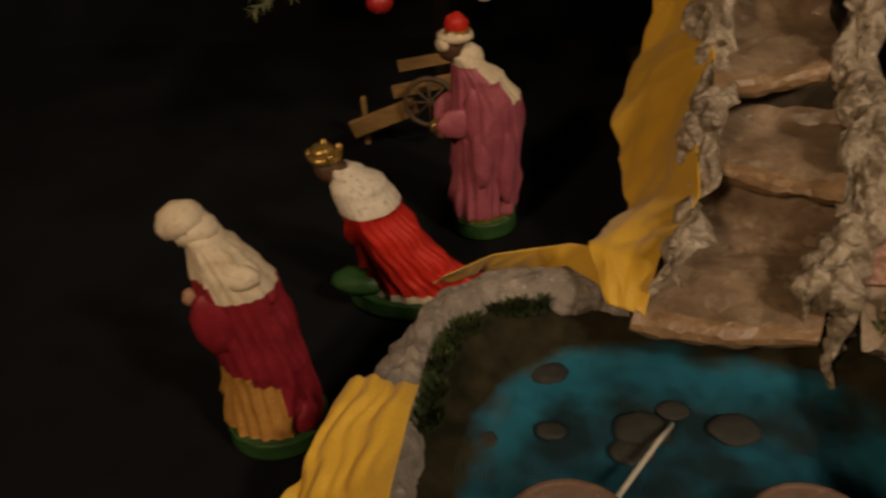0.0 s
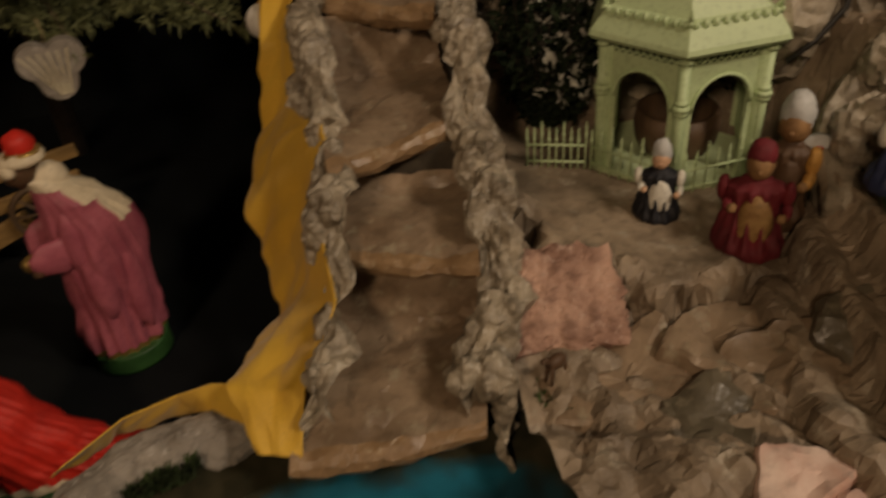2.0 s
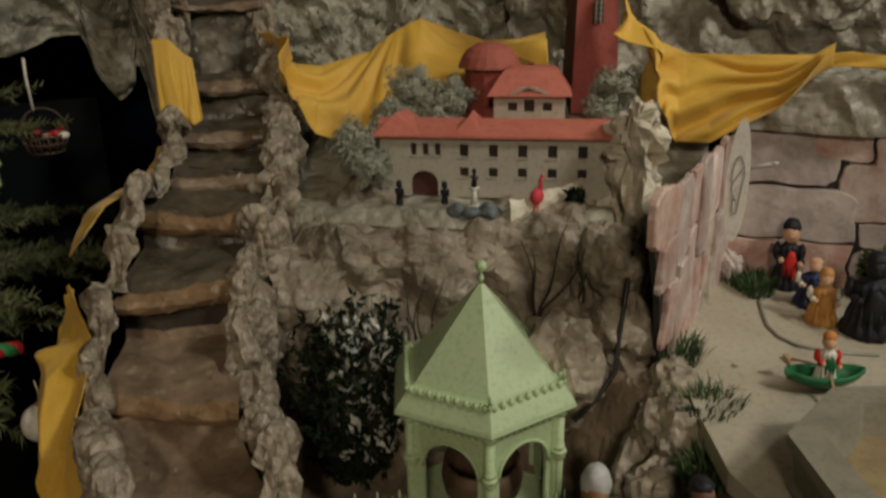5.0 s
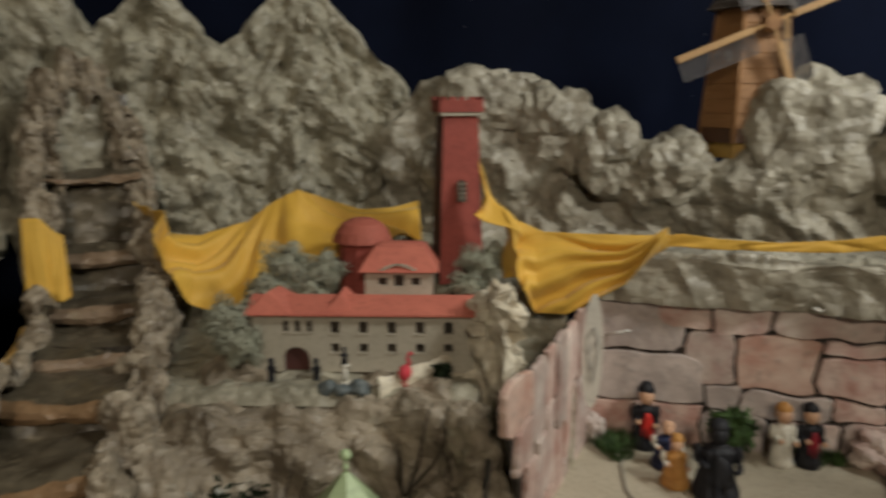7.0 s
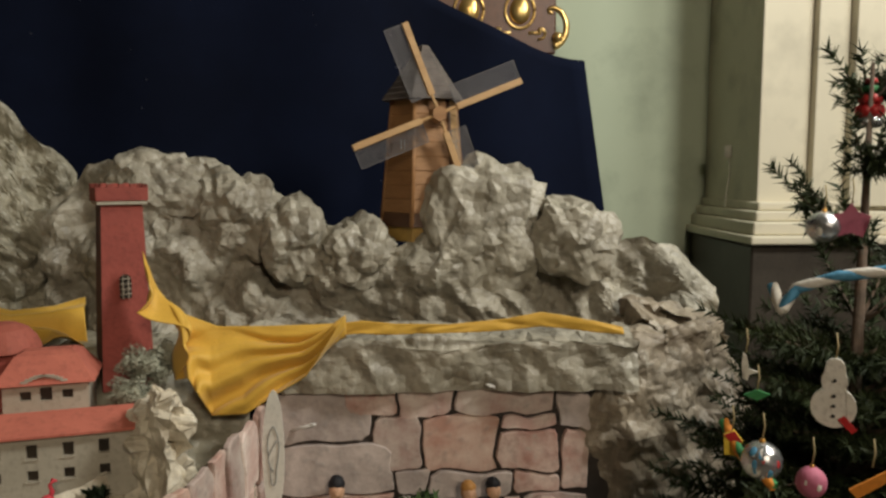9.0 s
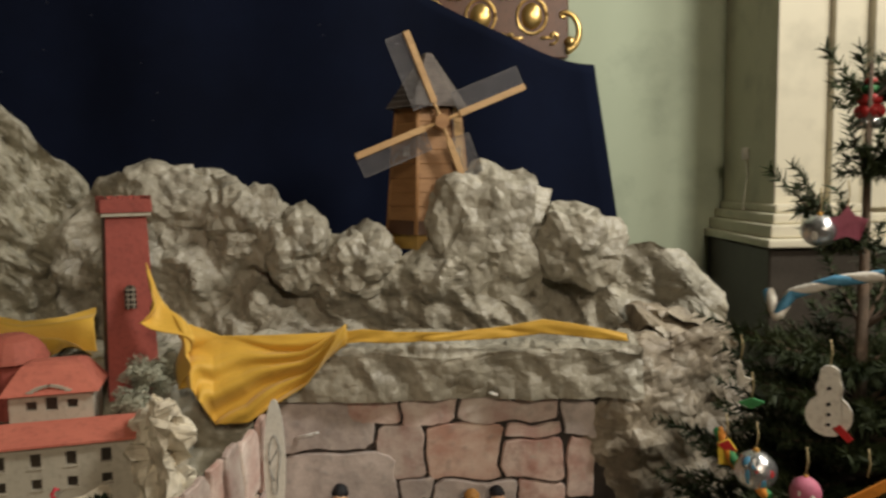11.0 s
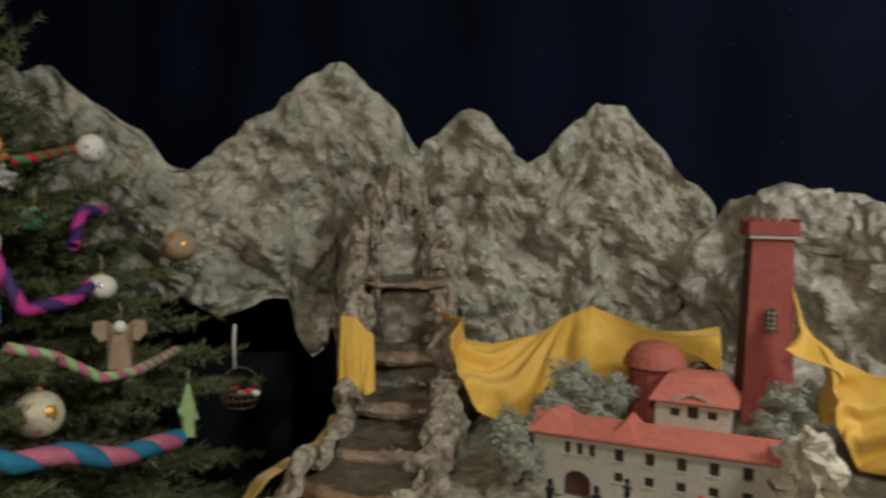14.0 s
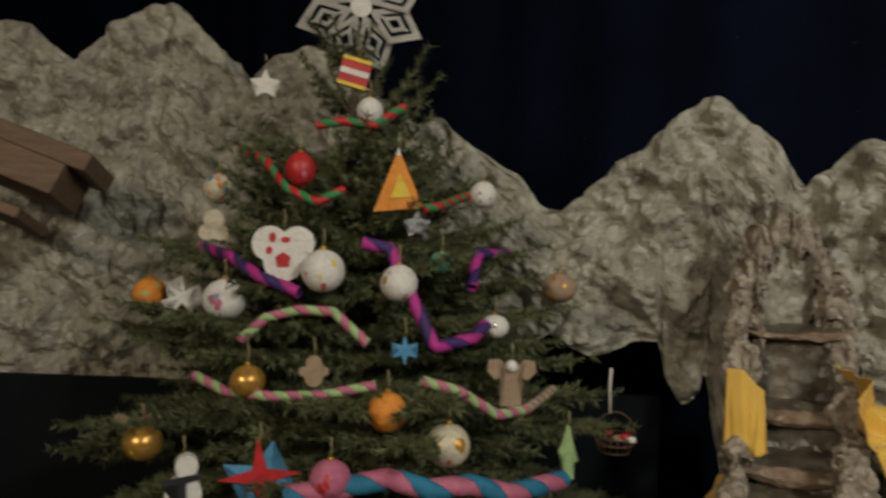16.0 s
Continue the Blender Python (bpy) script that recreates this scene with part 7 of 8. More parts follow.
for k, (x, y, z, lx, ly, yaw) in enumerate([(0.775, 0.478, 0.822, 0.058, 0.040, 8), (0.872, 0.470, 0.826, 0.036, 0.048, -6), (0.955, 0.476, 0.845, 0.048, 0.050, 12), (0.830, 0.395, 0.824, 0.070, 0.042, 4)]):
    rock_slab((x, y, z), (lx, ly, 0.035), yaw, 4, -5, 850 + k, M_SALMON, "pink_stone", "pinkish flat stone lying among the brown rocks", "stone", "pink stones on the shore", 5)
# small brown animal beside the block
bm = bmesh.new()
add_ball(bm, 0.011, pose(0, 0, 0.030) @ Matrix.Diagonal((1.5, 0.8, 0.9, 1)), 12, 8)
for sx in (-0.011, 0.011):
    for sy in (-0.005, 0.005):
        add_tube(bm, [(sx, sy, 0.028), (sx * 1.1, sy, 0.0)], 0.0022, 6)
add_tube(bm, [(0.013, 0, 0.033), (0.019, 0, 0.043), (0.025, 0, 0.043)], [0.005, 0.004, 0.003], 8)
ob = part("toy_deer", bm, M_BROWNP)
ob.location, ob.rotation_euler = Vector((0.617, 0.722, 0.805)), (0, 0, radians(200))
tagged(ob, "small dark brown toy deer standing on grass", "deer")
tuft("grass_tuft", (0.631, 0.721, 0.795), 0.05, 0.012, 300, M_GRASS, "green grass tuft among the rocks", "grass", 191)

# ---------------------------------------------------------------- fir trees
M_NEEDLE = surface("fir_needles", (0.150, 0.160, 0.070), (0.075, 0.086, 0.036), 9, 0.6, spec=0.3)
# darker needle copy: the shade on the smaller tree is put into its colour
M_NEEDLESHADE = surface("shaded_fir_needles", (0.050, 0.066, 0.026), (0.022, 0.032, 0.013), 9, 0.6, spec=0.2)
M_BARK = surface("fir_bark", (0.10, 0.065, 0.04), (0.06, 0.04, 0.025), 40, 0.9, 0, 0.4, 100)


def fir_tree(name, at, apex, low, slope, seed, label, whorls, per, dense, thin=2.0, needle=None):
    """Trunk, drooping boughs with side twigs, and needles round every twig."""
    rs = np.random.RandomState(seed)
    tree = thing(name, label, "christmas tree", at)
    ax = np.array(at, float)
    bm = bmesh.new()
    add_tube(bm, [(0, 0, 0), (0.004, 0.002, (apex - at[2]) * 0.5), (0, 0, apex - at[2])], [0.028, 0.018, 0.003], 10)
    part("trunk", bm, M_BARK, tree)
    segs = []
    bm = bmesh.new()
    for w in range(whorls):
        f = w / (whorls - 1)
        z = low + (apex - 0.06 - low) * f ** 0.92
        reach = max(0.05, (apex - z) * slope)
        if f > thin and w % 2:
            continue
        for k in range(per if f < min(0.85, thin) else 5):
            a = math.tau * (k + rs.rand() * 0.7) / per + w * 1.1
            L = reach * rs.uniform(0.62, 1.18)
            d = np.array([math.cos(a), math.sin(a), 0])
            rise = 0.45 * f + 0.05 + (0.5 if f > thin else 0)
            pts = []
            for q in np.linspace(0, 1, 6):
                pts.append(d * L * q + np.array([0, 0, z - at[2] + L * (rise * q - 0.26 * (1 - f) * q * q + 0.10 * q ** 3)]))
            add_tube(bm, pts, [0.006 * (1 - 0.75 * q) * (0.5 + reach) for q in np.linspace(0, 1, 6)], 5)
            for p, q in zip(pts[1:], pts[2:]):
                segs.append((p, q))
            tan = pts[-1] - pts[-2]
            tan /= np.linalg.norm(tan)
            segs.append((pts[-1], pts[-1] + tan * 0.05))
            side = np.array([-d[1], d[0], 0])
            nt = max(3, int(L / 0.036))
            for i in range(nt):
                q = 0.22 + 0.75 * i / nt
                base = pts[0] + (pts[5] - pts[0]) * q
                j = min(4, int(q * 5))
                base = pts[j] + (pts[j + 1] - pts[j]) * (q * 5 - j)
                for s in (-1, 1):
                    l2 = min(0.15, 0.40 * L * (1.08 - q)) * rs.uniform(0.7, 1.2) + 0.018
                    v = d * 0.75 + side * s * 0.75 + np.array([0, 0, rs.uniform(-0.28, 0.12)])
                    v /= np.linalg.norm(v)
                    segs.append((base, base + v * l2))
                    if l2 > 0.075:
                        v2 = d * 0.95 + side * s * 0.25 + np.array([0, 0, rs.uniform(-0.25, 0.1)])
                        segs.append((base + v * l2 * 0.45, base + v * l2 * 0.45 + v2 / np.linalg.norm(v2) * l2 * 0.5))
    tagged(part("branches", bm, M_BARK, tree), "thin brown branches", kind="stuff")
    P, Q = np.array([s[0] for s in segs]), np.array([s[1] for s in segs])
    ln = np.linalg.norm(Q - P, axis=1)
    cnt = np.maximum(8, (ln * dense).astype(int))
    idx = np.repeat(np.arange(len(segs)), cnt)
    n = len(idx)
    t = rs.rand(n)
    c = P[idx] + (Q - P)[idx] * t[:, None]
    dirs = ((Q - P) / ln[:, None])[idx]
    r = rs.randn(n, 3)
    r -= dirs * (r * dirs).sum(1, keepdims=True)
    r /= np.linalg.norm(r, axis=1, keepdims=True)
    v = r * 0.80 + dirs * 0.62
    size = rs.uniform(0.016, 0.026, n)[:, None]
    wide = np.cross(v, rs.randn(n, 3))
    wide /= np.linalg.norm(wide, axis=1, keepdims=True)
    verts = np.stack([c - wide * 0.0021, c + wide * 0.0021, c + v * size], axis=1).reshape(-1, 3)
    faces = np.arange(n * 3).reshape(-1, 3)
    me = bpy.data.meshes.new("needles")
    me.vertices.add(n * 3)
    me.vertices.foreach_set("co", verts.ravel())
    me.loops.add(n * 3)
    me.loops.foreach_set("vertex_index", faces.ravel())
    me.polygons.add(n)
    me.polygons.foreach_set("loop_start", np.arange(0, n * 3, 3))
    me.polygons.foreach_set("loop_total", np.full(n, 3))
    me.update()
    me.validate()
    ob = put(new("needles", me), needle or M_NEEDLE, False)
    ob.parent = tree
    tagged(ob, "dark green needles", kind="stuff")
    return tree


fir_tree("christmas_tree", (-0.09, 2.0, 0.655), 2.35, 1.18, 0.60, 5, "dark green fir tree hung with home-made ornaments", 22, 12, 560, 0.74)
fir_tree("christmas_tree", (1.87, 0.10, 0.0), 2.03, 0.98, 0.37, 9, "smaller dark green fir tree beside the display", 17, 13, 700, 0.60, M_NEEDLESHADE)

# ---------------------------------------------------------------- ornaments
M_OWHITE = surface("white_foam", (0.74, 0.71, 0.64), (0.66, 0.62, 0.54), 40, 0.7, 0, 0.3, 150)
M_OCREAM = surface("cream_glitter", (0.66, 0.60, 0.44), (0.55, 0.47, 0.30), 30, 0.5, 0, 0.3, 150, (0.72, 0.66, 0.5))
M_OORANGE = surface("orange_felt", (0.78, 0.30, 0.03), (0.66, 0.23, 0.02), 20, 0.7, 0, 0.3, 150)
M_ORED = surface("red_satin", (0.55, 0.03, 0.03), (0.40, 0.02, 0.02), 20, 0.45)
M_OMINT = surface("mint_felt", (0.20, 0.52, 0.38), (0.15, 0.42, 0.30), 20, 0.7)
M_OGOLD = surface("gold_bauble", (0.72, 0.42, 0.09), (0.55, 0.28, 0.05), 20, 0.3, 0.6, 0.1)
M_OBROWN = surface("brown_card", (0.36, 0.26, 0.17), (0.30, 0.21, 0.13), 20, 0.85)
M_OBLUE = surface("sky_blue_card", (0.10, 0.30, 0.48), (0.07, 0.24, 0.40), 20, 0.7)
M_OMAG = surface("magenta_felt", (0.48, 0.03, 0.26), (0.36, 0.02, 0.20), 20, 0.7)
M_OPURP = surface("violet_felt", (0.06, 0.025, 0.15), (0.04, 0.016, 0.10), 20, 0.7)
M_OGREEN = surface("leaf_felt", (0.05, 0.26, 0.08), (0.035, 0.19, 0.055), 20, 0.7)
M_OLIME = surface("pale_green_felt", (0.38, 0.52, 0.22), (0.30, 0.43, 0.17), 20, 0.7)
M_OPINK = surface("rose_felt", (0.52, 0.16, 0.24), (0.42, 0.11, 0.18), 20, 0.7)
M_OTEAL = surface("teal_wool", (0.03, 0.20, 0.32), (0.02, 0.14, 0.24), 20, 0.8)
M_OYEL = surface("yellow_card", (0.78, 0.58, 0.05), (0.7, 0.5, 0.04), 20, 0.7)
M_STRING = surface("straw_string", (0.42, 0.34, 0.18), (0.34, 0.27, 0.13), 20, 0.8)
M_OBLACK = surface("black_card", (0.02, 0.02, 0.022), (0.014, 0.014, 0.016), 20, 0.7)
M_SILVERO = surface("silver_foil", (0.70, 0.70, 0.70), (0.5, 0.5, 0.52), 60, 0.25, 0.85, 0.5, 120)
EYE_L, EYE_R = Vector((0.28, 0.2, 1.85)), Vector((0.53, 0.05, 1.85))


def toward(at, eye):
    d = Vector(eye) - Vector(at)
    return math.degrees(math.atan2(d.y, d.x)) + 90


def hanger(parent, top, length=0.035):
    bm = bmesh.new()
    add_tube(bm, [(0, 0, top), (0.0021, 0, top + length * 0.5), (0, 0.001, top + length)], 0.0011, 5)
    part("string", bm, M_STRING, parent, "thin straw-coloured string")


def bauble(at, r, mats, label, seed=0, eye=EYE_L, squash=1.0, marks=0, name="bauble"):
    """A hanging ball with a cap, a string and small raised marks."""
    t = thing(name, label, "ornament", at, "tree ornaments")
    t.rotation_euler = (0, 0, radians(toward(at, eye)))
    bm = bmesh.new()
    add_ball(bm, r, Matrix.Diagonal((1, 1, squash, 1)), 24, 16)
    for v in bm.verts:
        v.co *= 1 + 0.02 * noise.noise(v.co * (2 / r) + Vector((seed, 0, 0)))
    part("ball", bm, mats[0], t)
    bm = bmesh.new()
    add_cyl(bm, r * 0.16, r * 0.13, r * 0.16, pose(0, 0, r * squash * 0.98), 10)
    part("cap", bm, M_OGOLD, t)
    hanger(t, r * squash * 1.12)
    rs = np.random.RandomState(seed)
    for k in range(marks):
        a, e = rs.uniform(-0.9, 0.9), rs.uniform(-0.8, 0.8)
        d = Vector((math.sin(a) * math.cos(e), -math.cos(a) * math.cos(e), math.sin(e)))
        bm = bmesh.new()
        add_ball(bm, r * rs.uniform(0.10, 0.2), Matrix.Translation(Vector((d.x, d.y, d.z * squash)) * r * 0.96) @ d.to_track_quat("Z", "Y").to_matrix().to_4x4() @ Matrix.Diagonal((1, 1.4, 0.25, 1)), 8, 6)
        part("mark", bm, mats[1 + k % (len(mats) - 1)], t)
    return t


def cutout(at, outline, size, mat, label, eye=EYE_L, thick=0.003, name="cut_out", tilt=0, string=True):
    """A flat hanging shape cut from card: outline in units of size, facing the viewer's side."""
    t = thing(name, label, "ornament", at, "tree ornaments")
    t.rotation_euler = (0, radians(tilt), radians(toward(at, eye)))
    bm = bmesh.new()
    f = [bm.verts.new((x * size, -thick, z * size)) for x, z in outline]
    b = [bm.verts.new((x * size, thick, z * size)) for x, z in outline]
    ff, bb = bm.faces.new(f), bm.faces.new(b[::-1])
    for k in range(len(f)):
        bm.faces.new((f[k], b[k], b[(k + 1) % len(f)], f[(k + 1) % len(f)]))
    bmesh.ops.triangulate(bm, faces=[ff, bb])
    bmesh.ops.recalc_face_normals(bm, faces=bm.faces)
    part("card", bm, mat, t, smooth=False)
    if string:
        hanger(t, max(z for x, z in outline) * size * 0.95)
    return t


def add_on(t, outline, size, mat, name, lift=0.0055, thick=0.001):
    bm = bmesh.new()
    f = [bm.verts.new((x * size, -lift, z * size)) for x, z in outline]
    b = [bm.verts.new((x * size, -lift + thick * 2, z * size)) for x, z in outline]
    bm.faces.new(f), bm.faces.new(b[::-1])
    for k in range(len(f)):
        bm.faces.new((f[k], b[k], b[(k + 1) % len(f)], f[(k + 1) % len(f)]))
    bmesh.ops.triangulate(bm, faces=bm.faces[:2])
    bmesh.ops.recalc_face_normals(bm, faces=bm.faces)
    part(name, bm, mat, t, smooth=False)


def star(n, r0, r1, turn=0.0):
    return [((r0 if k % 2 == 0 else r1) * math.sin(turn + k * math.pi / n), (r0 if k % 2 == 0 else r1) * math.cos(turn + k * math.pi / n)) for k in range(2 * n)]


def disc(cx, cz, rx, rz, n=20):
    return [(cx + rx * math.cos(k * math.tau / n), cz + rz * math.sin(k * math.tau / n)) for k in range(n)]


def blob(parts, n=48):
    """The outline round several discs, by the farthest reach in each direction."""
    out = []
    for k in range(n):
        a = k * math.tau / n
        best = 0
        for cx, cz, r in parts:
            proj = cx * math.cos(a) + cz * math.sin(a)
            off = abs(-cx * math.sin(a) + cz * math.cos(a))
            if off < r:
                best = max(best, proj + math.sqrt(r * r - off * off))
        out.append((best * math.cos(a), best * math.sin(a)))
    return out


def garland(pts, r, mats, label, twist=18, seed=0):
    """Two twisted felt strips along a hanging line."""
    g = thing("garland", label, "garland", pts[0], "garlands")
    p, length = polyline(pts, np.linspace(0, 1, 90))
    p = p - np.array(pts[0])
    for k, m in enumerate(mats):
        verts, faces = [], []
        for i in range(90):
            a = i / 89 * length * twist * math.tau / 1.0 + k * math.pi
            t = p[min(i + 1, 89)] - p[max(i - 1, 0)]
            t /= np.linalg.norm(t)
            u = np.cross(t, (0.1, 0.2, 1.0))
            u /= np.linalg.norm(u)
            w = np.cross(t, u)
            for q in range(7):
                b = a + (q / 6 - 0.5) * math.pi * 0.98
                rr = r * (1.0 if 0 < q < 6 else 0.86)
                verts.append(p[i] + rr * (math.cos(b) * u + math.sin(b) * w))
        from_arrays("strip", verts, grid_faces(90, 7), m, g)
    return g


# balls: place, half-width, paints, label
for k, (at, r, mats, label, sq, mk) in enumerate([
    ((-0.018, 1.820, 2.126), 0.0280, [M_OWHITE, M_SILVERO], "small white foam ball on the fir tree", 1, 0),
    ((-0.147, 1.753, 1.996), 0.0306, [M_ORED, M_OPINK], "dark red satin ball on the fir tree", 1.15, 2),
    ((-0.368, 1.893, 1.959), 0.0357, [M_OCREAM, M_OTEAL, M_OORANGE], "cream and teal bauble with a tall neck", 0.95, 8),
    ((0.221, 1.995, 1.961), 0.0316, [M_OWHITE, M_OBLACK], "white foam ball with a drawn face", 1, 4),
    ((-0.075, 1.657, 1.796), 0.0416, [M_OWHITE, M_OYEL, M_ORED], "large white foam ball with painted marks", 1, 4),
    ((0.068, 1.685, 1.774), 0.0362, [M_OWHITE, M_OGOLD], "white foam ball with gold specks", 1, 7),
    ((0.145, 1.759, 1.813), 0.0240, [M_OMINT, M_OGREEN], "mint-green felt ball on the fir tree", 0.9, 1),
    ((-0.498, 1.833, 1.726), 0.0357, [M_OORANGE, M_OLIME], "orange and green round bauble", 1, 6),
    ((-0.274, 1.677, 1.734), 0.0427, [M_OWHITE, M_OPINK, M_OBLUE], "white ball with a painted face", 0.95, 6),
    ((0.400, 1.976, 1.751), 0.0406, [M_OBROWN, M_OGOLD], "brown and gold rosette ball", 0.85, 9),
    ((0.255, 1.804, 1.680), 0.0296, [M_OWHITE, M_SILVERO], "white and silver ball on the fir tree", 0.85, 7),
    ((-0.193, 1.576, 1.596), 0.0324, [M_OGOLD, M_OPINK], "shiny gold bauble on the fir tree", 0.95, 3),
    ((0.066, 1.571, 1.550), 0.0364, [M_OORANGE, M_OYEL], "bright orange felt ball on the fir tree", 1, 0),
    ((0.175, 1.595, 1.488), 0.0403, [M_OCREAM, M_OGOLD], "cream glitter ball with gold stars", 0.98, 8),
    ((-0.021, 1.501, 1.448), 0.0358, [M_OPINK, M_ORED], "rose and red patchwork ball", 0.95, 9),
    ((-0.410, 1.619, 1.463), 0.0369, [M_OGOLD, M_OYEL], "shiny amber bauble on the fir tree", 0.95, 3),
    ((-0.136, 1.339, 1.106), 0.0556, [M_ORED, M_OWHITE, M_OPINK], "red and white striped ball on a low bough", 0.8, 10),
    ((0.388, 1.351, 1.105), 0.0290, [M_OWHITE, M_SILVERO], "white ball hanging beside the cascade", 1, 2),
    ((-0.129, 1.314, 1.052), 0.0248, [M_ORED, M_OPINK], "dark red ball on a low bough", 0.9, 2)]):
    bauble(at, r, mats, label, 50 + k, EYE_L, sq, mk)

# cut-outs on the larger tree
def paper_snowflake(at, size):
    """Eight folded petals, each a cut-out kite with a smaller kite inside, round a middle disc."""
    t = thing("paper_snowflake", "large white cut paper snowflake at the tree top", "ornament", at, "tree ornaments")
    t.rotation_euler = (radians(8), 0, radians(toward(at, EYE_L)))

    def kite(a, r0, r1, wide, fold):
        mid = r0 + 0.55 * (r1 - r0)
        d, e = Vector((math.cos(a), 0, math.sin(a))), Vector((-math.sin(a), 0, math.cos(a)))
        return [d * r0, d * mid + e * wide + Vector((0, fold, 0)), d * r1, d * mid - e * wide - Vector((0, fold, 0))]

    for k in range(8):
        a = radians(-25 + 45 * k)
        bm = bmesh.new()
        for outer, inner in ((kite(a, 0.12, 1.0, 0.30, 0.06), kite(a, 0.26, 0.84, 0.20, 0.04)), (kite(a, 0.34, 0.74, 0.14, 0.02), kite(a, 0.44, 0.64, 0.07, 0.01))):
            o, q = [bm.verts.new(v * size) for v in outer], [bm.verts.new(v * size) for v in inner]
            for i in range(4):
                bm.faces.new((o[i], o[(i + 1) % 4], q[(i + 1) % 4], q[i]))
        d = Vector((math.cos(a), 0, math.sin(a)))
        e = Vector((-d.z, 0, d.x))
        for r in (0.30, 0.70):
            bm.faces.new([bm.verts.new((d * (r + i) + e * j) * size) for i, j in ((-0.05, -0.02), (0.07, -0.02), (0.07, 0.02), (-0.05, 0.02))])
        bmesh.ops.solidify(bm, geom=bm.faces[:], thickness=0.0012)
        part("petal", bm, M_OWHITE, t, smooth=False)
    bm = bmesh.new()
    add_cyl(bm, 0.16 * size, 0.16 * size, 0.002, pose(0, 0.002, 0, 90), 16)
    part("middle", bm, M_OWHITE, t, smooth=False)


paper_snowflake((-0.070, 1.982, 2.392), 0.158)
t = cutout((-0.058, 1.852, 2.211), [(-1, -1), (1, -1), (1, 1), (-1, 1)], 0.0314, M_ORED, "small red and yellow parcel ornament", tilt=14, thick=0.008, name="parcel")
for o in ([(-1, -0.2), (1, -0.2), (1, 0.2), (-1, 0.2)], [(-1, 0.75), (1, 0.75), (1, 1), (-1, 1)], [(-1, -1), (1, -1), (1, -0.75), (-1, -0.75)]):
    add_on(t, o, 0.0314, M_OYEL if o[0][1] != -0.2 else M_OWHITE, "ribbon", 0.0105)
t = cutout((0.050, 1.781, 1.976), [(-1, -1.25), (1.05, -1.05), (0.0, 1.35)], 0.0502, M_OORANGE, "orange card triangle with a yellow middle", thick=0.004, name="card_triangle")
add_on(t, [(-0.32, -0.7), (0.55, -0.62), (0.05, 0.35)], 0.0502, M_OYEL, "middle", 0.007)
add_on(t, [(-0.12, 1.05), (0.12, 1.05), (0.0, 1.38)], 0.0502, M_OWHITE, "tip", 0.007)
t = cutout((-0.158, 1.679, 1.830), blob([(-0.42, 0.25, 0.55), (0.42, 0.28, 0.52), (0, -0.3, 0.62)]), 0.0629, M_OWHITE, "white foam heart with red painted spots", thick=0.006, name="foam_heart")
for o in (disc(-0.35, 0.45, 0.10, 0.15), disc(0.05, 0.38, 0.14, 0.09), disc(-0.45, 0.05, 0.09, 0.12), [(-0.2, -0.45), (0.15, -0.45), (0.2, -0.15), (-0.02, 0.0), (-0.25, -0.15)]):
    add_on(t, o, 0.0629, M_ORED, "spot", 0.009)
t = cutout((-0.071, 1.578, 1.621), blob([(0, -0.45, 0.5), (0, 0.35, 0.45), (-0.55, -0.1, 0.28), (0.55, -0.1, 0.28)]), 0.0326, M_OBROWN, "brown card gingerbread shape on the tree", name="card_shape")
t = cutout((0.291, 1.770, 1.577), [(-0.45, -1.1), (0.45, -1.1), (0.25, 0.15), (0.7, 0.0), (1.0, 0.35), (0.95, 0.8), (0.5, 0.85), (0.12, 0.35), (-0.12, 0.35), (-0.5, 0.85), (-0.95, 0.8), (-1.0, 0.35), (-0.7, 0.0), (-0.25, 0.15)], 0.0492, M_OBROWN, "brown card winged shape with a white foam head", name="winged_card")
bm = bmesh.new()
add_ball(bm, 0.0129, pose(0, -0.004, 0.0281), 14, 10)
part("head", bm, M_OWHITE, t)
t = cutout((-0.144, 1.500, 1.449), star(4, 1.0, 0.30, 0.35), 0.0653, M_OBLUE, "large folded red and blue card star", name="card_star", thick=0.002)
add_on(t, star(4, 1.08, 0.26, -0.05), 0.0653, M_ORED, "front_star", 0.006)
t = cutout((-0.289, 1.523, 1.425), blob([(0, -0.4, 0.6), (0.1, 0.55, 0.38)]), 0.0523, M_OWHITE, "white and black padded ornament", thick=0.012, name="padded_shape")
add_on(t, [(-0.7, 0.15), (0.55, 0.30), (0.55, 0.12), (0.1, 0.0), (0.1, -0.8), (-0.15, -0.8), (-0.15, 0.0), (-0.7, -0.05)], 0.0523, M_OBLACK, "scarf", 0.0145)
cutout((-0.277, 1.929, 2.199), star(5, 1.0, 0.5), 0.0350, M_OWHITE, "white glittery star ornament", thick=0.006, name="small_star")
cutout((-0.379, 1.891, 1.883), blob([(0, 0.2, 0.55), (-0.35, -0.5, 0.45), (0.35, -0.5, 0.45)]), 0.0410, M_OCREAM, "pale card bell on the fir tree", name="card_bell")
cutout((0.093, 1.760, 1.888), star(5, 1.0, 0.55), 0.0287, M_SILVERO, "small crumpled silver foil ornament", thick=0.007, name="foil_shape")
cutout((-0.413, 1.803, 1.725), star(7, 1.0, 0.28), 0.0447, M_OWHITE, "white spiky paper star", thick=0.003, name="spiky_star")
cutout((0.088, 1.632, 1.653), star(6, 1.0, 0.4), 0.0278, M_OBLUE, "small blue snowflake ornament", name="small_snowflake")
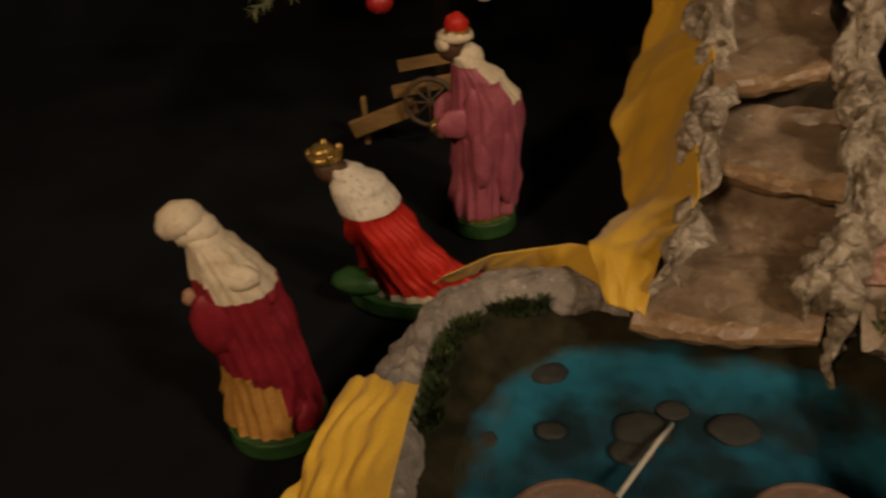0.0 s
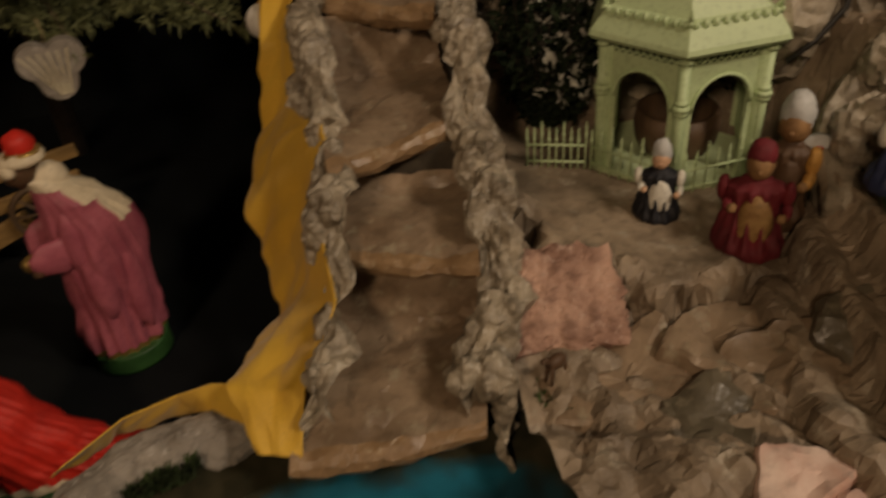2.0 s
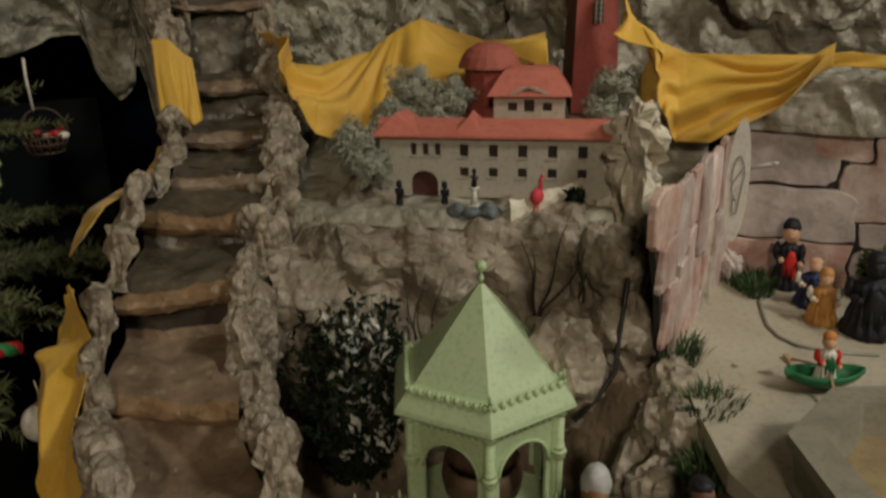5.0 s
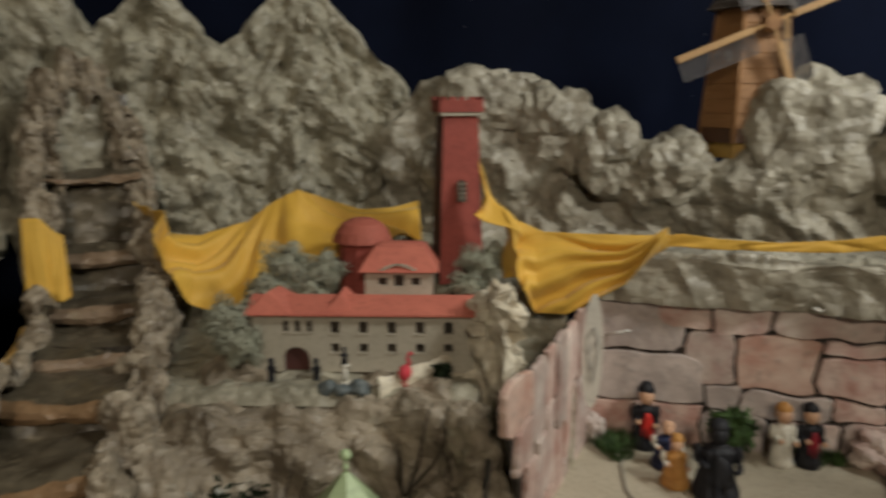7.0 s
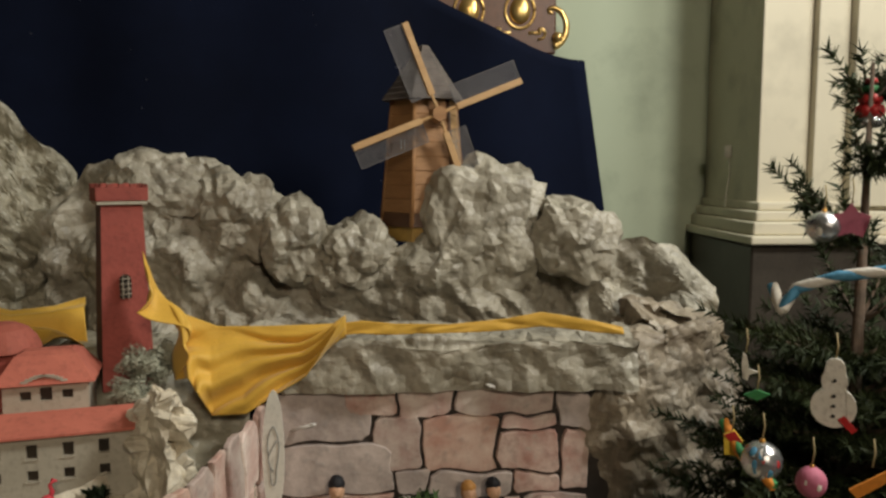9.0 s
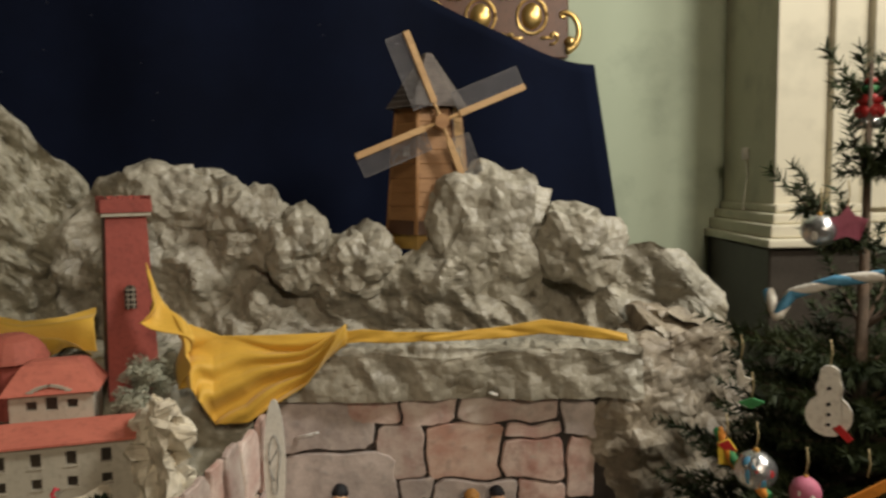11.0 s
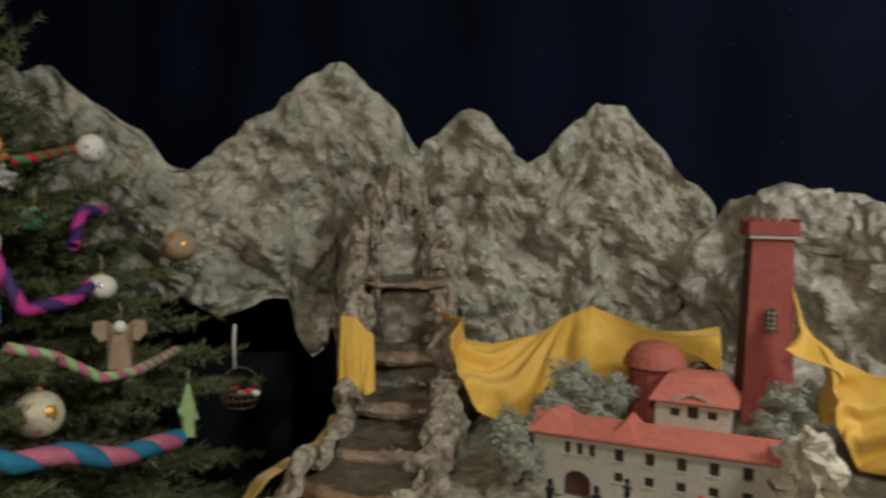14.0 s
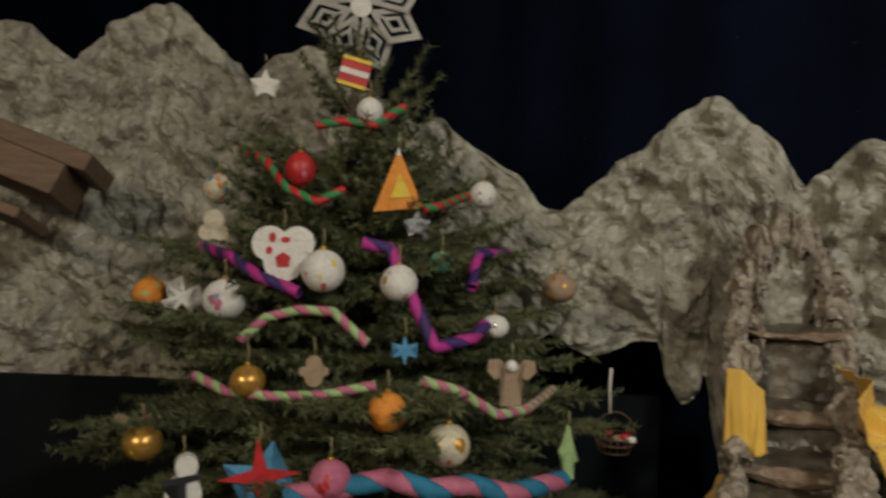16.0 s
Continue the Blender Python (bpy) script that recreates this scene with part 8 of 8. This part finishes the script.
t = cutout((0.418, 1.869, 1.405), [(-0.1, 2.0), (0.1, 2.0), (0.5, 0.3), (0.75, -0.6), (0.35, -0.9), (0.5, -2.0), (-0.3, -2.0), (-0.3, -0.6), (-0.7, 0.0), (-0.4, 0.8)], 0.0287, M_OLIME, "long pale green felt ornament", name="felt_shape")
cutout((0.212, 1.471, 1.217), [(-0.7, -1), (1, -0.8), (0.7, 0.6), (0.1, 1), (-0.6, 0.7)], 0.0453, M_OPINK, "pink cloth scrap hung on a low bough", name="cloth_scrap")
t = cutout((0.063, 1.348, 1.087), blob([(-0.4, 0.3, 0.5), (0.4, 0.3, 0.5), (0, -0.35, 0.5)]), 0.0545, M_GREYSTONE, "grey wire-wrapped heart on a low bough", name="wire_heart", thick=0.012)
for q in range(6):
    add_on(t, [(-0.8 + 0.25 * q, 0.55), (-0.76 + 0.25 * q, 0.55), (0.0 + 0.05 * q, -0.7), (-0.04 + 0.05 * q, -0.7)], 0.0545, M_OCREAM, "wire", 0.014)
# basket on a white cord
bk = Vector((0.534, 1.974, 1.416))
t = thing("hanging_basket", "small dark wire basket with red and white flowers", "basket", bk, "tree ornaments")
bm = bmesh.new()
for k in range(16):
    a = k * math.tau / 16
    add_tube(bm, [(0.045 * math.cos(a), 0.045 * math.sin(a), 0.0), (0.034 * math.cos(a), 0.034 * math.sin(a), -0.035)], 0.0016, 5)
for z, r in ((0.0, 0.046), (-0.016, 0.041), (-0.034, 0.034)):
    add_tube(bm, [(r * math.cos(a * math.tau / 24), r * math.sin(a * math.tau / 24), z) for a in range(25)], 0.002, 5)
part("weave", bm, M_BARREL, t)
bm = bmesh.new()
add_tube(bm, [(0.046 * math.cos(a), 0, 0.055 * math.sin(a)) for a in np.linspace(0, math.pi, 18)], 0.0018, 6)
part("basket_handle", bm, M_BARREL, t)
bm = bmesh.new()
add_tube(bm, [(-0.012, 0, 0.052), (-0.014, 0, 0.12), (-0.012, 0, 0.155)], 0.0032, 6)
part("cord", bm, M_OWHITE, t, "white cord")
rs = np.random.RandomState(3)
for k in range(12):
    bm = bmesh.new()
    add_ball(bm, rs.uniform(0.007, 0.012), pose(rs.uniform(-0.035, 0.04), rs.uniform(-0.035, 0.02), rs.uniform(-0.004, 0.012)) @ Matrix.Diagonal((1, 1, 0.7, 1)), 8, 6)
    part("flower", bm, (M_ORED, M_OWHITE, M_OBROWN, M_CRIMSON)[k % 4], t)

# garlands on the larger tree
garland([(-0.324, 1.913, 2.054), (-0.236, 1.806, 2.016), (-0.169, 1.742, 1.955), (-0.105, 1.718, 1.929), (-0.051, 1.733, 1.956)], 0.010, [M_ORED, M_OGREEN], "twisted red and green felt garland")
garland([(-0.126, 1.795, 2.091), (-0.067, 1.798, 2.101), (-0.009, 1.810, 2.095), (0.047, 1.876, 2.143)], 0.010, [M_ORED, M_OGREEN], "twisted red and green felt garland")
garland([(0.098, 1.781, 1.919), (0.135, 1.828, 1.929), (0.188, 2.004, 1.961)], 0.010, [M_ORED, M_OGREEN], "twisted red and green felt garland")
garland([(-0.391, 1.862, 1.829), (-0.276, 1.720, 1.816), (-0.201, 1.667, 1.781), (-0.116, 1.640, 1.755)], 0.012, [M_OMAG, M_OPURP], "twisted magenta and violet garland", 11)
garland([(-0.008, 1.693, 1.851), (0.046, 1.706, 1.840), (0.101, 1.681, 1.733), (0.142, 1.663, 1.655), (0.210, 1.728, 1.664), (0.237, 1.776, 1.687)], 0.013, [M_OMAG, M_OPURP], "twisted magenta and violet garland", 11)
garland([(0.206, 1.791, 1.760), (0.214, 1.871, 1.828), (0.283, 1.996, 1.825)], 0.012, [M_OMAG, M_OPURP], "twisted magenta and violet garland", 11)
garland([(-0.222, 1.618, 1.664), (-0.176, 1.626, 1.707), (-0.111, 1.625, 1.724), (-0.047, 1.624, 1.722), (0.020, 1.613, 1.667)], 0.010, [M_OPINK, M_OLIME], "twisted rose and pale green garland", 22)
garland([(-0.309, 1.620, 1.594), (-0.234, 1.579, 1.575), (-0.143, 1.557, 1.574), (-0.050, 1.557, 1.579), (0.042, 1.583, 1.596)], 0.010, [M_OPINK, M_OLIME], "twisted rose and pale green garland", 22)
garland([(0.121, 1.618, 1.599), (0.188, 1.651, 1.576), (0.264, 1.689, 1.523), (0.321, 1.765, 1.518), (0.394, 2.013, 1.509)], 0.011, [M_OPINK, M_OLIME], "twisted rose and pale green garland", 22)
garland([(-0.094, 1.482, 1.420), (-0.023, 1.494, 1.431), (0.079, 1.526, 1.445), (0.147, 1.542, 1.422), (0.215, 1.584, 1.421), (0.288, 1.629, 1.391), (0.399, 1.773, 1.375)], 0.020, [M_OTEAL, M_OPINK], "thick twisted blue and rose wool garland", 8)
garland([(0.278, 1.521, 1.235), (0.323, 1.536, 1.197), (0.342, 1.530, 1.157), (0.386, 1.563, 1.138)], 0.013, [M_ORED, M_OGREEN], "twisted red and green felt garland")
garland([(-0.548, 1.798, 1.459), (-0.445, 1.663, 1.483), (-0.389, 1.628, 1.510)], 0.010, [M_OPINK, M_OLIME], "twisted rose and pale green garland", 22)

# ornaments on the smaller tree
for k, (at, r, mats, label, sq, mk) in enumerate([
    ((1.561, 0.203, 1.482), 0.0262, [M_SILVERO, M_ORED, M_OBLUE, M_OWHITE], "glittering silver ball with coloured specks", 1, 18),
    ((1.709, 0.150, 1.785), 0.0245, [M_SILVERO, M_OWHITE], "clear silvery ball on the smaller tree", 0.9, 3),
    ((1.539, 0.142, 1.473), 0.0184, [M_OPINK, M_OWHITE], "pink ball with a white brim", 1.1, 3)]):
    bauble(at, r, mats, label, 80 + k, EYE_R, sq, mk)
t = cutout((1.591, 0.123, 1.576), blob([(0, -0.45, 0.72), (0, 0.45, 0.42), (0, 0.95, 0.32)]), 0.0374, M_OWHITE, "flat white card snowman with black dots", EYE_R, name="card_snowman")
for z in (-0.75, -0.4, -0.05, 0.5):
    add_on(t, disc(0, z, 0.06, 0.06, 10), 0.0374, M_OBLACK, "dot")
add_on(t, [(0.15, -0.85), (0.35, -0.7), (0.75, -1.15), (0.6, -1.3)], 0.0374, M_ORED, "stick")
t = cutout((1.580, 0.244, 1.494), [(-0.5, -1), (0.3, -1), (0.8, 0.2), (0.2, 1), (-0.6, 0.6)], 0.0175, M_OYEL, "yellow and red felt tag", EYE_R, name="felt_tag")
add_on(t, [(-0.6, 0.6), (0.2, 1), (0.8, 0.2), (0.0, 0.1)], 0.0175, M_ORED, "red_corner")
cutout((1.635, 0.237, 1.589), [(-0.2, 1.2), (0.1, 0.8), (0.3, -0.2), (1, -0.4), (0.3, -0.7), (0.2, -1.2), (-0.2, -1.0), (-0.3, 0.2)], 0.0170, M_OWHITE, "small white card bird", EYE_R, name="card_bird")
cutout((1.544, 0.076, 1.485), [(-1, -0.6), (0.8, 0.8), (1, 0.4), (-0.6, -1)], 0.0240, M_OORANGE, "orange felt strip on the smaller tree", EYE_R, name="felt_strip")
cutout((1.605, 0.217, 1.557), [(-1, 0), (0, 0.5), (1, 0.2), (0, -0.4)], 0.0167, M_OGREEN, "small green felt leaf", EYE_R, name="felt_leaf")
cutout((1.704, 0.116, 1.794), star(5, 1, 0.6), 0.0261, M_OPINK, "pale pink cloth flower", EYE_R, name="cloth_flower")
garland([(1.685, 0.211, 1.700), (1.658, 0.195, 1.669), (1.669, 0.179, 1.700), (1.669, 0.125, 1.721), (1.672, 0.069, 1.731)], 0.008, [M_OBLUE, M_OWHITE, ], "twisted blue and white ribbon garland", 14)
garland([(1.601, 0.259, 1.516), (1.570, 0.231, 1.484), (1.541, 0.184, 1.457)], 0.007, [M_OGREEN, M_OORANGE], "twisted green and orange garland", 14)
# cone-shaped topper
tp = Vector((1.885, 0.101, 1.986))
t = thing("tree_topper", "small cone topper in red, green and silver beads", "ornament", tp, "tree ornaments")
for k, (z, r, m) in enumerate([(0.03, 0.004, M_SILVERO), (0.018, 0.007, M_ORED), (0.005, 0.010, M_OGREEN), (-0.010, 0.014, M_ORED), (-0.028, 0.017, M_ORED), (-0.045, 0.016, M_SILVERO)]):
    bm = bmesh.new()
    for a in range(7):
        add_ball(bm, r * 0.62, pose(r * 0.7 * math.cos(a * math.tau / 7), r * 0.7 * math.sin(a * math.tau / 7), z), 8, 6)
    part("bead_ring", bm, m, t)
bm = bmesh.new()
add_tube(bm, [(0, 0, -0.14), (0, 0, 0.05)], [0.003, 0.001], 6)
part("pin", bm, M_BARREL, t)

# wooden roof of the stable beside the larger tree
M_PLANKD = surface("brown_plank", (0.19, 0.12, 0.07), (0.12, 0.075, 0.042), 8, 0.65, 0, 0.3, 50, stretch=(1, 8, 8))
stable = thing("stable_roof", "brown wooden roof boards of the stable", "roof", (-0.944, 2.120, 2.026))
for k, (x, z, L, w) in enumerate([(-0.03, 0.05, 0.44, 0.05), (-0.05, -0.01, 0.34, 0.085), (-0.10, -0.11, 0.26, 0.028)]):
    bm = bmesh.new()
    add_box(bm, (L, 0.16, w), pose(x, -0.02 * k, z, -20, 20, 0), 0.003)
    part("board", bm, M_PLANKD, stable, "", False)


# ---------------------------------------------------------------- church behind
CH = pose(0.532, 0.047, 0, 0, 0, -58.9)                   # x along the wall, y away from the viewer


def church_box(name, label, category, size, at, mat, bevel=0.0):
    return plane_box(name, label, category, size, CH @ pose(*at), mat, bevel)


church_box("green_wall", "pale green plaster wall of the church", "wall", (3.4, 0.2, 6.4), (-0.57, 3.20, 3.2), M_WALL)
pil = thing("pilaster", "cream plaster pilaster with a moulded base and dark plinth", "pilaster", (CH @ Vector((1.56, 2.86, 0))), kind="structure")
pil.rotation_euler = (0, 0, radians(-58.9))
for nm, x0, x1, front, z0, z1, m in [("shaft", 1.126, 1.30, 2.62, 1.75, 6.4, M_CREAM), ("shaft_step", 1.30, 1.41, 2.585, 1.75, 6.4, M_CREAM), ("shaft_front", 1.41, 2.1, 2.545, 1.75, 6.4, M_CREAM)]:
    bm = bmesh.new()
    add_box(bm, (x1 - x0, 3.3 - front, z1 - z0), pose((x0 + x1) / 2 - 1.56, (front + 3.3) / 2 - 2.86, (z0 + z1) / 2), 0.006, 2)
    part(nm, bm, m, pil, "", False)
for nm, g, z0, z1 in [("base_moulding", 0.015, 1.735, 1.765), ("base_moulding", 0.035, 1.70, 1.735), ("base_moulding", 0.055, 1.655, 1.70), ("base_slab", 0.075, 1.625, 1.655)]:
    bm = bmesh.new()
    add_box(bm, (1.0 + g, 0.75 + g, z1 - z0), pose(1.626 - g / 2 - 1.56, 2.97 - 2.86 - g, (z0 + z1) / 2), 0.010, 3)
    part(nm, bm, M_CREAM, pil, "", False)
bm = bmesh.new()
add_box(bm, (1.10, 0.82, 1.62), pose(1.62 - 1.56, 2.93 - 2.86, 0.81), 0.006)
part("plinth", bm, M_PLINTH, pil, "dark brown plinth", False)
# socket and its cord on the pilaster's side
sk = CH @ Vector((1.118, 2.86, 1.945))
t = thing("wall_socket", "small white wall plug with a hanging cord", "socket", sk)
bm = bmesh.new()
add_box(bm, (0.02, 0.03, 0.045), Matrix(), 0.004)
part("plug", bm, M_WHITE, t)
bm = bmesh.new()
add_tube(bm, [(0, 0, -0.02), (-0.01, -0.01, -0.08), (-0.02, 0, -0.16), (-0.035, 0, -0.24)], 0.003, 6)
part("cord", bm, M_WHITE, t)

# gilded altar panels above the cloth
M_MAHOG = surface("mahogany", (0.13, 0.05, 0.025), (0.08, 0.03, 0.015), 5, 0.4, 0, 0.1, 40)
M_GILT = surface("gilding", (0.78, 0.56, 0.22), (0.55, 0.36, 0.11), 14, 0.3, 0.85, 0.3, 60)
altar = thing("altar_panel", "mahogany altar panel with gilded oval carvings", "altar", CH @ Vector((0.15, 2.98, 2.32)))
altar.rotation_euler = (0, 0, radians(-58.9))
bm = bmesh.new()
add_box(bm, (0.60, 0.06, 0.60), pose(0.03, 0.03, 0.30), 0.006)
part("board", bm, M_MAHOG, altar, "", False)
for cx in (-0.20, -0.005, 0.19):
    bm = bmesh.new()
    add_ball(bm, 0.050, pose(cx, -0.005, 0.16) @ Matrix.Diagonal((0.8, 0.35, 1, 1)), 20, 12)
    medal = part("medallion", bm, M_GILT, altar)
    bm = bmesh.new()
    add_tube(bm, [(cx + 0.056 * math.cos(a * math.tau / 28), -0.004, 0.16 + 0.066 * math.sin(a * math.tau / 28)) for a in range(29)], 0.006, 6)
    part("ring", bm, M_GILT, medal)
    for sx in (-1, 1):
        for sz in (-1, 1):
            bm = bmesh.new()
            add_tube(bm, [(cx + sx * (0.078 - 0.03 * f * math.cos(f * 5)), -0.003, 0.16 + sz * (0.078 - 0.03 * f * math.sin(f * 5))) for f in np.linspace(0, 1, 12)], [0.009 * (1 - 0.5 * f) for f in np.linspace(0, 1, 12)], 6)
            add_box(bm, (0.05, 0.012, 0.012), pose(cx + sx * 0.058, 0, 0.16 + sz * 0.082), 0.003)
            part("corner_scroll", bm, M_GILT, medal)
bm = bmesh.new()
add_tube(bm, [(0.335 + 0.035 * math.cos(a), 0.0, 0.10 + 0.035 * math.sin(a) + 0.02 * a) for a in np.linspace(-2.0, 4.2, 26)], [0.016 - 0.010 * f for f in np.linspace(0, 1, 26)], 8)
add_ball(bm, 0.022, pose(0.335, -0.005, 0.06), 14, 10)
part("side_scroll", bm, M_GILT, altar)
